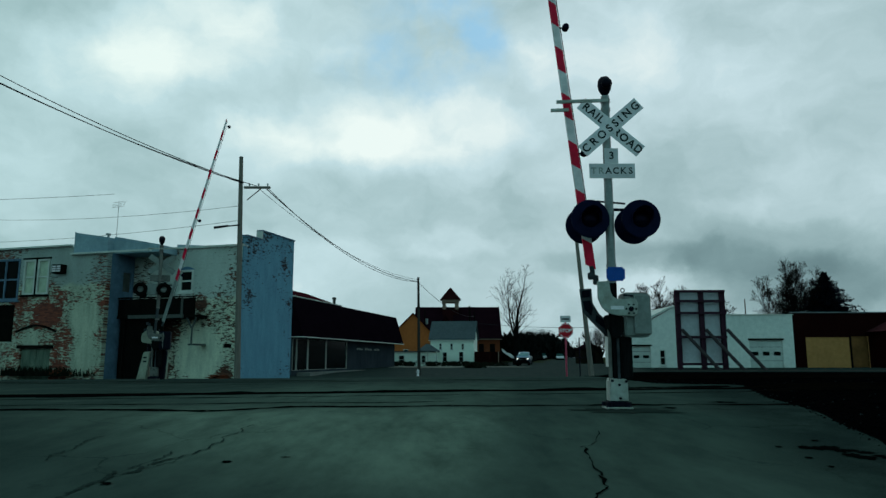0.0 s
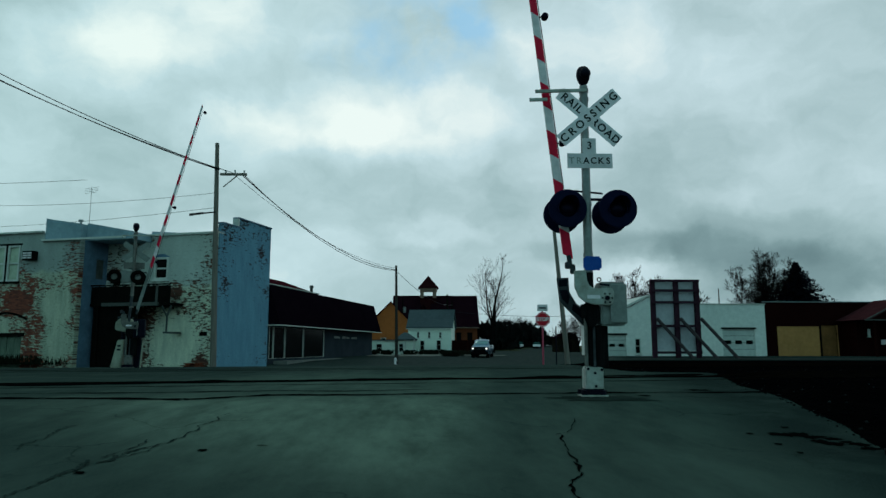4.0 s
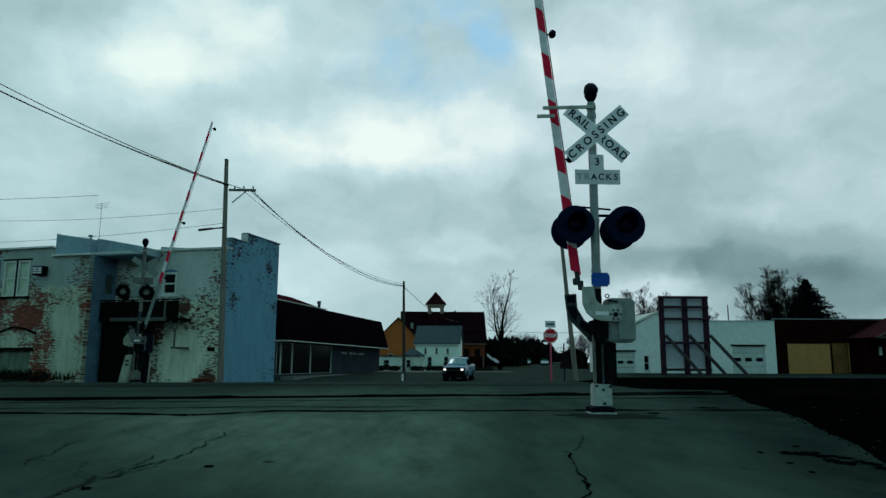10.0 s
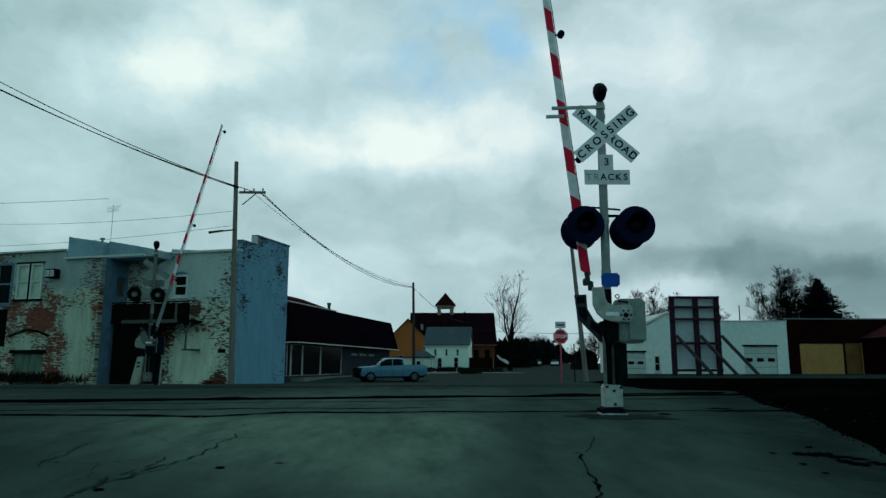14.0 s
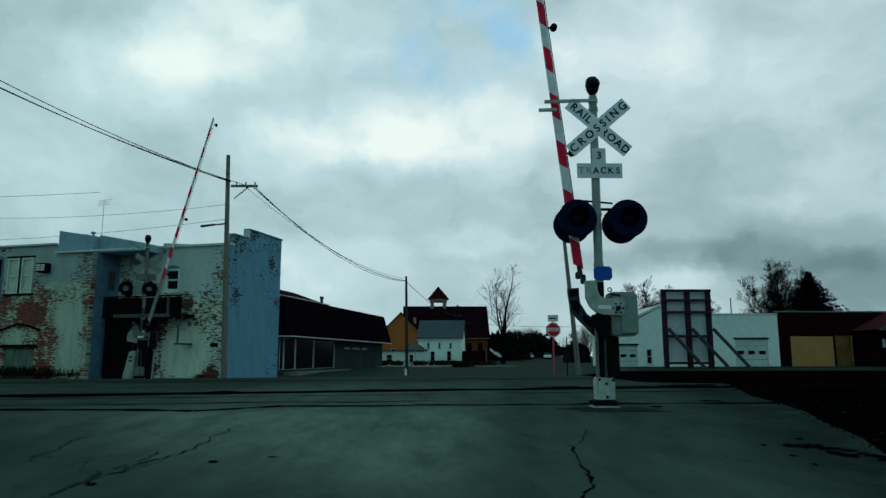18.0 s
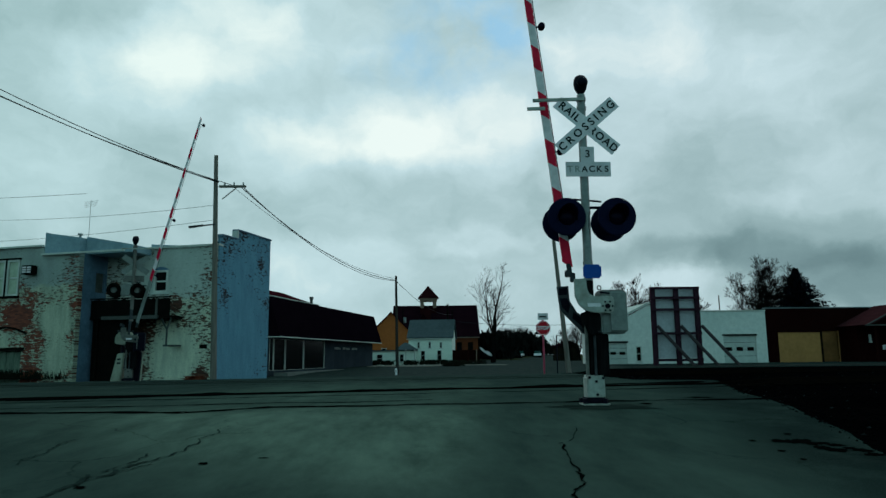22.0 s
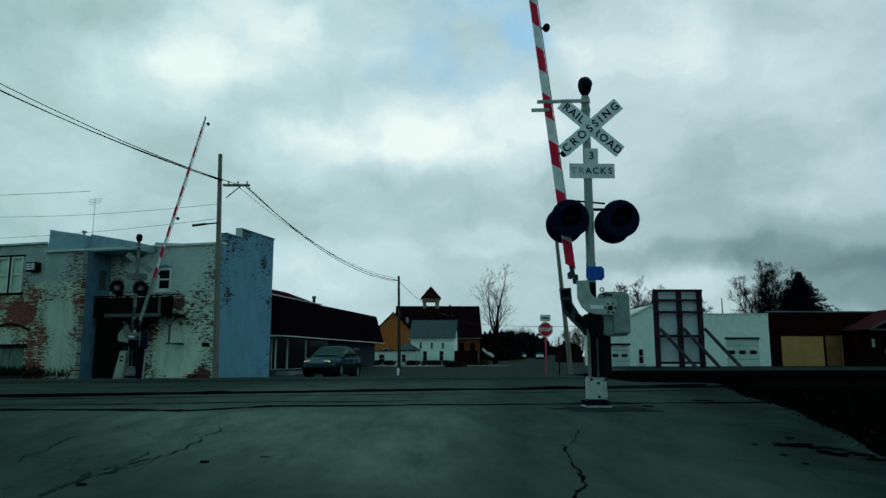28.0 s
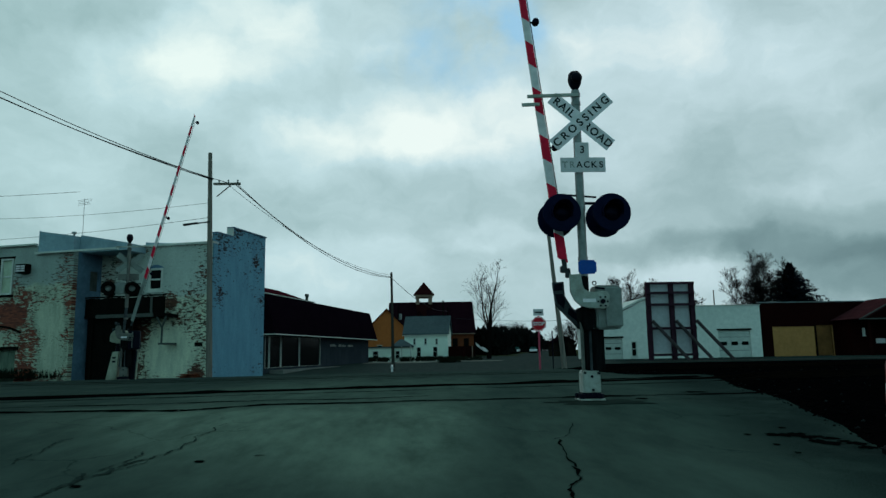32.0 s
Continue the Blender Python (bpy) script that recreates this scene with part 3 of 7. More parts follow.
def build_ground():
    xs = spread(((-3000, -400, 650), (-400, -60, 40), (-60, -14, 3), (-14, 5.2, 0.35), (5.2, 14, 0.35), (14, 60, 2.5), (60, 400, 40), (400, 3000, 650)))
    ys = spread(((-3000, -300, 675), (-300, -10, 40), (-10, 2, 2), (2, 24, 0.22), (24, 70, 1.5), (70, 130, 2.5), (130, 200, 6), (200, 3000, 400)))
    verts, faces, slots = [], [], []
    def shifted(x, y):
        """Columns lean with the asphalt's edge, so that one of them runs along it."""
        near = 1 - smooth_step(15, 60, abs(x)) if -40 < y < 42 else 0.0
        ragged = 0.09 * noise.noise((y * 0.9, 2.0, 7)) + 0.035 * noise.noise((y * 5, 5.0, 7)) if abs(x - 5.2) < 0.1 else 0.0
        return x + (asphalt_edge(y) - 5.2 + ragged) * near

    for y in ys:
        for x in (shifted(x, y) for x in xs):
            verts.append((x, y, ground_z(x, y) + wobble(x, y)))
    w = len(xs)
    for j in range(len(ys) - 1):
        for i in range(w - 1):
            faces.append((j * w + i, j * w + i + 1, j * w + w + i + 1, j * w + w + i))
            x, y = (xs[i] + xs[i + 1]) / 2, (ys[j] + ys[j + 1]) / 2
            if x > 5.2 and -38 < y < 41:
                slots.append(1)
            elif y > 130 and not (5 < x - 0.19 * (y - 60) < 14) or abs(x) > 70:
                slots.append(2)
            else:
                slots.append(0)
    me = bpy.data.meshes.new("ground")
    me.from_pydata(verts, [], faces)
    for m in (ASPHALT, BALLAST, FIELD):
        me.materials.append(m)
    me.polygons.foreach_set("material_index", slots)
    me.polygons.foreach_set("use_smooth", [True] * len(faces))
    me.update()
    tagged(new("ground", me), "worn grey-green asphalt lot running over a level crossing", "ground", kind="structure")


build_ground()


def on_ground(x, y, up=0.0):
    return Vector((x, y, ground_z(x, y) + wobble(x, y) + up))


def ribbon(name, points, widths, material, label, up=0.006, category="crack", kind="structure", lip=0.0):
    """A thin strip laid along the ground, for cracks, seams and flangeways."""
    bm = bmesh.new()
    prev = None
    for (x, y), w, nxt in zip(points, widths, points[1:] + points[-1:]):
        d = Vector((nxt[0] - x, nxt[1] - y, 0))
        if d.length < 1e-6:
            d = last
        last = d
        nrm = Vector((-d.y, d.x, 0)).normalized() * w / 2
        cur = [bm.verts.new(on_ground(x + s * nrm.x, y + s * nrm.y, up + (lip * w if s == 0 else 0))) for s in ((-1, 0, 1) if lip else (-1, 1))]
        if prev:
            for k in range(len(cur) - 1):
                bm.faces.new((prev[k], cur[k], cur[k + 1], prev[k + 1]))
        prev = cur
    ob = part(name, bm, material, None, label)
    return tagged(ob, label, category, kind=kind)


def jagged(a, b, count, wander, seed):
    rng = random.Random(seed)
    out, off = [], 0.0
    for i in range(count + 1):
        t = i / count
        off = off * 0.75 + rng.uniform(-wander, wander)
        dx, dy = b[0] - a[0], b[1] - a[1]
        k = 1 / math.hypot(dx, dy)
        out.append((a[0] + dx * t - dy * k * off, a[1] + dy * t + dx * k * off))
    return out


# ---- clouds: a far backdrop that drifts slowly ----
def cloud_material():
    m = bpy.data.materials.new("cloud_layer")
    m.use_nodes = True
    n, l = m.node_tree.nodes, m.node_tree.links
    n.remove(n["Principled BSDF"])
    uv = n.new("ShaderNodeUVMap").outputs["UV"]
    warp = n.new("ShaderNodeTexNoise")
    warp.inputs["Scale"].default_value, warp.inputs["Detail"].default_value, warp.inputs["Roughness"].default_value = 0.16, 6, 0.55
    l.new(uv, warp.inputs["Vector"])
    centre = n.new("ShaderNodeVectorMath")
    centre.operation = "SUBTRACT"
    centre.inputs[1].default_value = (0.5, 0.5, 0.5)
    l.new(warp.outputs["Color"], centre.inputs[0])
    scaled = n.new("ShaderNodeVectorMath")
    scaled.operation = "MULTIPLY"
    scaled.inputs[1].default_value = (9, 5, 0)
    l.new(centre.outputs[0], scaled.inputs[0])
    moved = n.new("ShaderNodeVectorMath")
    l.new(uv, moved.inputs[0])
    l.new(scaled.outputs[0], moved.inputs[1])
    def lobe(a, e, ra, re, gain):
        sub = n.new("ShaderNodeVectorMath")
        sub.operation = "SUBTRACT"
        sub.inputs[1].default_value = (a, e, 0)
        l.new(moved.outputs[0], sub.inputs[0])
        div = n.new("ShaderNodeVectorMath")
        div.operation = "MULTIPLY"
        div.inputs[1].default_value = (1 / ra, 1 / re, 0)
        l.new(sub.outputs[0], div.inputs[0])
        ln = n.new("ShaderNodeVectorMath")
        ln.operation = "LENGTH"
        l.new(div.outputs[0], ln.inputs[0])
        k = n.new("ShaderNodeMapRange")
        k.interpolation_type = "SMOOTHERSTEP"
        k.inputs["From Min"].default_value, k.inputs["From Max"].default_value = 0.25, 1.0
        k.inputs["To Min"].default_value, k.inputs["To Max"].default_value = gain, 0.0
        l.new(ln.outputs["Value"], k.inputs["Value"])
        return k.outputs["Result"]

    def plus(a, b, gain=None):
        m = n.new("ShaderNodeMath")
        m.operation = "ADD" if gain is None else "MULTIPLY_ADD"
        l.new(a, m.inputs[0])
        if gain is None:
            l.new(b, m.inputs[1])
        else:
            m.inputs[1].default_value = gain
            l.new(b, m.inputs[2])
        return m.outputs[0]

    # broad swells, billowing edges and fine wisps
    swell = noise_fac(n, l, moved.outputs[0], 0.07, 0.2, 0.8, 4, 0.45, (1, 2.0, 1))
    mr = n.new("ShaderNodeMapRange")
    mr.inputs["To Min"].default_value, mr.inputs["To Max"].default_value = SKY_BASE - 0.09, SKY_BASE + 0.09
    l.new(swell, mr.inputs["Value"])
    total = mr.outputs["Result"]
    puffs = noise_fac(n, l, moved.outputs[0], 0.15, 0.25, 0.75, 7, 0.58, (0.9, 1.5, 1))
    half = n.new("ShaderNodeMath")
    half.operation = "SUBTRACT"
    half.inputs[1].default_value = 0.5
    l.new(puffs, half.inputs[0])
    total = plus(half.outputs[0], total, 0.2)
    for row in BRIGHT_CLOUDS + DARK_CLOUDS:
        total = plus(total, lobe(*row))
    ramp = n.new("ShaderNodeValToRGB")
    cr = ramp.color_ramp
    cr.elements[0].position, cr.elements[0].color = 0.0, (*srgb(85, 113, 118), 1)
    cr.elements[1].position, cr.elements[1].color = 1.0, (*srgb(239, 250, 247), 1)
    for pos, c in ((0.3, (125, 154, 158)), (0.55, (160, 188, 192)), (0.78, (196, 221, 227))):
        el = cr.elements.new(pos)
        el.color = (*srgb(*c), 1)
    l.new(total, ramp.inputs["Fac"])
    blue = lobe(*BLUE_GAPS[0])
    for row in BLUE_GAPS[1:]:
        mx = n.new("ShaderNodeMath")
        mx.operation = "MAXIMUM"
        l.new(blue, mx.inputs[0])
        l.new(lobe(*row), mx.inputs[1])
        blue = mx.outputs[0]
    torn = n.new("ShaderNodeMath")
    torn.operation = "MULTIPLY"
    l.new(blue, torn.inputs[0])
    l.new(noise_fac(n, l, uv, 0.22, 0.35, 0.62, 6, 0.55), torn.inputs[1])
    col = ramp_mix(n, l, torn.outputs[0], ramp.outputs["Color"], srgb(150, 200, 232))
    place = n.new("ShaderNodeSeparateXYZ")
    l.new(uv, place.inputs[0])
    west = n.new("ShaderNodeMapRange")
    west.inputs["From Min"].default_value, west.inputs["From Max"].default_value = 12.0, -36.0
    west.inputs["To Min"].default_value, west.inputs["To Max"].default_value = 0.0, 0.5
    l.new(place.outputs["X"], west.inputs["Value"])
    tint = n.new("ShaderNodeMix")
    tint.data_type, tint.blend_type = "RGBA", "MULTIPLY"
    l.new(west.outputs["Result"], tint.inputs["Factor"])
    l.new(col, tint.inputs["A"])
    tint.inputs["B"].default_value = (0.86, 1.0, 0.95, 1)
    col = tint.outputs["Result"]
    em = n.new("ShaderNodeEmission")
    l.new(col, em.inputs["Color"])
    em.inputs["Strength"].default_value = SKY_GLOW
    l.new(em.outputs[0], n["Material Output"].inputs["Surface"])
    return m


SKY_GLOW, SKY_BASE = 1.0, 0.64
# azimuth and elevation of the brighter cloud masses, their radii in degrees, and by how much
BRIGHT_CLOUDS = (
    (-33.8, 17.2, 10.4, 6.9, 0.02), (-27.6, 21.4, 10.4, 5.2, 0.19), (-20.6, 24.9, 10.4, 5.8, 0.2), (-19.4, 19.5, 10.4, 5.2, 0.03), (-9.2, 18.7, 10.4, 4.6, 0.19),
    (-15.7, 16.8, 8.0, 4.0, 0.1), (-1.5, 18.1, 11.5, 5.2, 0.26), (-6.4, 23.4, 12.6, 4.0, 0.07), (-13.2, 26.0, 9.2, 5.2, 0.08), (5.8, 21.9, 9.2, 6.9, 0.07),
    (12.6, 18.0, 10.4, 5.8, 0.06), (13.4, 24.8, 10.4, 5.8, 0.18), (20.7, 22.2, 10.4, 5.8, 0.02), (28.5, 21.2, 12.6, 6.9, 0.04), (26.9, 14.3, 12.6, 5.8, 0.02),
    (-11.7, 7.0, 12.6, 3.7, 0.13), (-0.1, 9.6, 6.9, 2.1, 0.12), (14.3, 5.9, 9.2, 1.8, 0.08), (-13.7, 10.6, 10.4, 3.4, 0.02),
)
# the same for the darker ones
DARK_CLOUDS = (
    (-33.2, 23.5, 10.4, 6.9, -0.04), (19.0, 14.4, 10.4, 5.2, -0.06), (3.2, 11.2, 10.4, 3.4, -0.05), (16.5, 7.7, 12.6, 2.0, -0.17), (24.5, 8.0, 12.6, 3.7, -0.2),
    (28.6, 4.9, 10.4, 4.0, -0.34),
)
# openings of clear blue sky
BLUE_GAPS = ((2.6, 26.5, 5, 5, 0.85), (-2.5, 24.2, 10, 4.5, 0.6), (-1, 29, 10, 5, 0.6))


def build_clouds():
    bm = bmesh.new()
    uv = bm.loops.layers.uv.new("UVMap")
    radius, cols, rows = 2600, 48, 24
    grid = []
    for j in range(rows + 1):
        e = -4 + 62 * j / rows
        grid.append([(bm.verts.new((radius * math.sin(radians(a)) * math.cos(radians(e)), radius * math.cos(radians(a)) * math.cos(radians(e)), radius * math.sin(radians(e)))), a, e)
                     for a in (-85 + 170 * i / cols for i in range(cols + 1))])
    for j in range(rows):
        for i in range(cols):
            q = (grid[j][i], grid[j][i + 1], grid[j + 1][i + 1], grid[j + 1][i])
            f = bm.faces.new([v for v, _, _ in q])
            for lp, (_, a, e) in zip(f.loops, q):
                lp[uv].uv = (a, e)
    me = bpy.data.meshes.new("backdrop")
    bm.to_mesh(me)
    bm.free()
    me.materials.append(cloud_material())
    ob = new("backdrop", me)
    return tagged(ob, "broken grey and white winter clouds with a little blue", "sky", kind="structure")


backdrop = build_clouds()

# ---- tracks: rails sunk in the asphalt, standing free on ballast beyond it ----
def along_track(s, d):
    p = ACROSS * s + TRACK * d
    return p.x, p.y


def build_rail(s, proud=0.03, gap=0.1):
    pts = [along_track(s, -30 + 0.8 * i) for i in range(90)]
    head = [p for p in pts]
    ribbon("flangeway", [along_track(s - 0.075, -30 + 0.8 * i) for i in range(90)], [gap] * 90, CRACKSHADE, "dark flangeway gap beside the rail", 0.008, "flangeway")
    bm = bmesh.new()
    prev = None
    for x, y in head:
        k = ACROSS * 0.034
        z = ground_z(x, y)
        free = 0.1 * smooth_step(asphalt_edge(y) - 0.5, asphalt_edge(y) + 1.5, x)
        cur = [bm.verts.new((x + q * k.x, y + q * k.y, z + h)) for q, h in ((-1, -0.05), (-1, proud + free), (1, proud + free), (1, -0.05))]
        if prev:
            for i in range(3):
                bm.faces.new((prev[i], prev[i + 1], cur[i + 1], cur[i]))
        prev = cur
    tagged(part("rail", bm, RUST, None), "worn rusty steel rail laid in the asphalt", "rail", "rails", "structure")


for s, proud, gap in ((14.55, 0.004, 0.03), (16.0, 0.03, 0.3), (23.6, 0.008, 0.06), (25.05, 0.008, 0.06)):
    build_rail(s, proud, gap)

for s in (15.27, 24.32):
    for i in range(34):
        x, y = along_track(s, 9.2 + 0.62 * i)
        if x < asphalt_edge(y) + 0.4:
            continue
        bm = bmesh.new()
        add_box(bm, -0.11, 0.11, -1.25, 1.25, -0.06, 0.035)
        bevelled(bm, 0.012, 1)
        ob = part("sleeper", bm, SLEEPER, None)
        ob.matrix_basis = pose(x, y, ground_z(x, y), 0, 0, 12 + random.uniform(-1.5, 1.5))
        tagged(ob, "dark tarred timber sleeper on ballast", "sleeper", "sleepers", "structure")


def stone_material():
    m, n, l, bsdf = nodes_of("ballast_stones")
    pick = n.new("ShaderNodeNewGeometry").outputs["Random Per Island"]
    light = n.new("ShaderNodeMapRange")
    light.inputs["From Min"].default_value, light.inputs["From Max"].default_value = 0.93, 1.0
    l.new(pick, light.inputs["Value"])
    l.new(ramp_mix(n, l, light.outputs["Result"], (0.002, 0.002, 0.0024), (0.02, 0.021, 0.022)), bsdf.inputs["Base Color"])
    bsdf.inputs["Roughness"].default_value, bsdf.inputs["Specular IOR Level"].default_value = 0.95, 0.0
    return m


STONES = stone_material()


def scatter_stones():
    rng = random.Random(4)
    verts, faces = [], []
    for _ in range(9000):
        y = rng.uniform(5, 34)
        x = asphalt_edge(y) - 0.04 + 0.06 * rng.gauss(0, 1) + rng.random() ** 1.7 * (12 + 0.5 * y)
        r = rng.uniform(0.008, 0.02) if x < asphalt_edge(y) + 0.1 else rng.uniform(0.012, 0.035)
        c = on_ground(x, y, r * 0.3)
        b = len(verts)
        for dx, dy, dz in ((1, 0, 0), (-1, 0.2, 0), (0.1, 1, 0), (0, -1, 0.1), (0.1, 0, 0.8), (0, 0, -0.8)):
            verts.append((c.x + r * dx * rng.uniform(0.7, 1.3), c.y + r * dy * rng.uniform(0.7, 1.3), c.z + r * dz))
        for f in ((0, 2, 4), (2, 1, 4), (1, 3, 4), (3, 0, 4), (2, 0, 5), (1, 2, 5), (3, 1, 5), (0, 3, 5)):
            faces.append([b + i for i in f])
    me = bpy.data.meshes.new("ballast_stones")
    me.from_pydata(verts, [], faces)
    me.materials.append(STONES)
    tagged(new("ballast_stones", me), "loose dark ballast stones beside the tracks", "ballast", kind="stuff")


scatter_stones()

# cracks, seams and patches in the asphalt
rng = random.Random(11)
for a, b, cnt, wander, wide, seed in (
        ((1.88, 8.6), (1.62, 7.75), 9, 0.02, 0.018, 1), ((1.6, 7.72), (1.46, 7.64), 4, 0.01, 0.03, 3), ((1.49, 7.62), (1.34, 6.17), 18, 0.018, 0.04, 2), ((1.34, 6.2), (1.3, 5.68), 8, 0.02, 0.05, 13), ((1.3, 5.68), (1.14, 5.36), 6, 0.02, 0.035, 29), ((1.14, 5.36), (1.06, 4.5), 12, 0.03, 0.045, 30),
        ((-2.28, 8.7), (-2.43, 7.12), 26, 0.035, 0.05, 4), ((-2.43, 7.15), (-2.6, 6.57), 16, 0.03, 0.07, 5), ((-2.6, 6.6), (-2.77, 5.8), 18, 0.04, 0.08, 15), ((-2.77, 5.85), (-2.78, 4.9), 20, 0.04, 0.08, 6),
        ((-2.76, 6.3), (-2.66, 7.1), 18, 0.03, 0.045, 7), ((-2.8, 6.2), (-2.72, 5.6), 14, 0.04, 0.06, 21), ((-3.72, 7.8), (-3.71, 6.6), 26, 0.04, 0.05, 22), ((-2.5, 6.7), (-2.62, 6.1), 12, 0.03, 0.035, 23), ((4.2, 7.65), (4.25, 7.15), 14, 0.05, 0.08, 8),
        ((-11, 10.7), (-6.4, 10.55), 30, 0.04, 0.34, 10), ((-6.4, 10.55), (-4.2, 10.4), 16, 0.04, 0.36, 24), ((-4.2, 10.4), (-3.35, 10.2), 8, 0.03, 0.32, 25), ((-3.35, 10.2), (-2.35, 11.1), 10, 0.04, 0.28, 26),
        ((-2.35, 11.1), (0.16, 11.4), 20, 0.05, 0.26, 11), ((0.16, 11.4), (6.2, 11.9), 44, 0.06, 0.24, 12), ((-9, 11.2), (0.2, 12.5), 50, 0.06, 0.15, 16),
        ((-11, 13.1), (-8, 14.0), 20, 0.05, 0.5, 27), ((-8, 14.0), (-0.3, 16.35), 46, 0.06, 0.62, 18), ((-0.3, 16.35), (7.6, 19.1), 46, 0.06, 0.56, 19),
        ((-6.5, 20.5), (1.0, 22.5), 30, 0.08, 0.25, 17)):
    pts = jagged(a, b, cnt, wander, seed)
    seam = 9.5 < a[1] < 18
    if seam:
        widths = [wide * 0.74 * max(0.2, 0.75 + 0.8 * noise.noise((i * 0.22, seed * 7.7, 0)) + rng.uniform(-0.12, 0.12)) for i in range(len(pts))]
    else:
        widths = [wide * rng.uniform(0.1, 1.0) * (0.7 if a[0] < -2 else 0.82) for _ in pts]
    ribbon("crack", pts, widths, CRACKDIRT if a[0] < -2 and a[1] < 9 else CRACKSHADE, "ragged dark crack in the old asphalt", 0.009, lip=(0.09 if wide > 0.4 else 0.06) if seam else 0.0)
for x, y, rx, ry, seed in ((3.92, 7.77, 0.08, 0.09, 20), (4.03, 7.73, 0.1, 0.11, 21), (4.18, 7.76, 0.1, 0.09, 22), (4.2, 7.61, 0.09, 0.08, 23), (4.19, 7.3, 0.1, 0.1, 24), (4.23, 7.19, 0.1, 0.11, 25), (4.42, 7.31, 0.08, 0.06, 26), (4.47, 7.17, 0.09, 0.09, 27), (4.42, 6.92, 0.1, 0.09, 28), (4.24, 8.19, 0.05, 0.05, 29), (3.64, 7.8, 0.035, 0.05, 30), (3.64, 7.18, 0.035, 0.05, 31), (3.58, 6.66, 0.03, 0.045, 32), (4.33, 7.62, 0.07, 0.05, 33), (4.41, 7.5, 0.08, 0.04, 34), (2.75, 10.6, 0.7, 0.3, 3), (-2.0, 6.65, 0.055, 0.04, 6), (-2.66, 5.72, 0.05, 0.04, 13), (-1.51, 6.91, 0.05, 0.02, 35), (3.52, 11.03, 0.09, 0.1, 7), (4.9, 12.38, 0.2, 0.16, 14)):
    bm = bmesh.new()
    if x > 3.2 and y < 9:
        ry = max(ry, rx * 0.8)
    c = bm.verts.new(on_ground(x, y, 0.008))
    ring = []
    for i in range(28):
        a = 6.28319 * i / 28
        r = 1 + 0.8 * noise.noise((math.cos(a) * 2.2, math.sin(a) * 2.2, seed * 3.1)) + 0.35 * noise.noise((math.cos(a) * 7, math.sin(a) * 7, seed * 1.7))
        ring.append(bm.verts.new(on_ground(x + rx * r * math.cos(a), y + ry * r * math.sin(a), 0.008)))
    for i in range(28):
        bm.faces.new((c, ring[i], ring[(i + 1) % 28]))
    tagged(part("patch", bm, CRACKSHADE if rx < 0.5 else PATCH, None), "darker worn patch in the asphalt", "patch", kind="structure")



# ---- the level crossing signal ----
def flasher(parent, x, y, z, facing, size=1.0):
    """One lamp: a round black background with a hooded lens. facing: 1 towards the near side, -1 away."""
    m = pose(x, y, z, 90 * facing, 0, 0) @ Matrix.Scale(size, 4)
    bm = bmesh.new()
    add_lathe(bm, ((0.02, -0.012), (0.29, -0.012), (0.305, 0.0), (0.305, 0.012), (0.29, 0.02), (0.12, 0.02)), m, 40)
    disc = part("background_disc", bm, LAMPBLACK if parent["label"].startswith("level") else DARKWOOD, parent, "round black lamp background")
    bm = bmesh.new()
    add_lathe(bm, ((0.11, -0.2), (0.145, -0.16), (0.15, -0.02), (0.15, 0.0)), m, 24)
    part("lamp_housing", bm, BLACKMETAL if parent["label"].startswith("level") else ALUM, disc)
    bm = bmesh.new()
    for i in range(18):
        a0, a1 = radians(-25 + 230 * i / 18), radians(-25 + 230 * (i + 1) / 18)
        q = []
        for a in (a0, a1):
            reach = 0.10 + 0.16 * max(0, math.sin(a))
            q.append([bm.verts.new(m @ Vector((r * math.cos(a), r * math.sin(a) * (1 if facing > 0 else 1), h))) for r, h in ((0.155, 0.02), (0.165, 0.02 + reach), (0.16, 0.02 + reach), (0.15, 0.02))])
        for k in range(4):
            bm.faces.new((q[0][k], q[0][(k + 1) % 4], q[1][(k + 1) % 4], q[1][k]))
    part("hood", bm, LAMPBLACK if parent["label"].startswith("level") else DARKWOOD, disc)
    bm = bmesh.new()
    add_lathe(bm, ((0.14, 0.02), (0.12, 0.035), (0.06, 0.05), (0.01, 0.054)), m, 24)
    part("lens", bm, LENS if parent["label"].startswith("level") else PALELENS, disc, "unlit red lens", smooth=True)


def blade(parent, words, angle, dy, name):
    m = pose(0.055, dy, 4.445, 0, angle, 0)
    bm = bmesh.new()
    add_box(bm, -0.62, 0.62, -0.003, 0.003, -0.112, 0.112)
    bl = part(name, bm, SIGNWHITE, parent, "white crossbuck blade with black lettering")
    bl.matrix_basis = m
    for word, x in words:
        letters(word, 0.178, LETTER, bl, pose(x, -0.005, -0.003, 90, 0, 0), spacing=1.55 if len(words) == 1 else 1.18, bold=0.004)


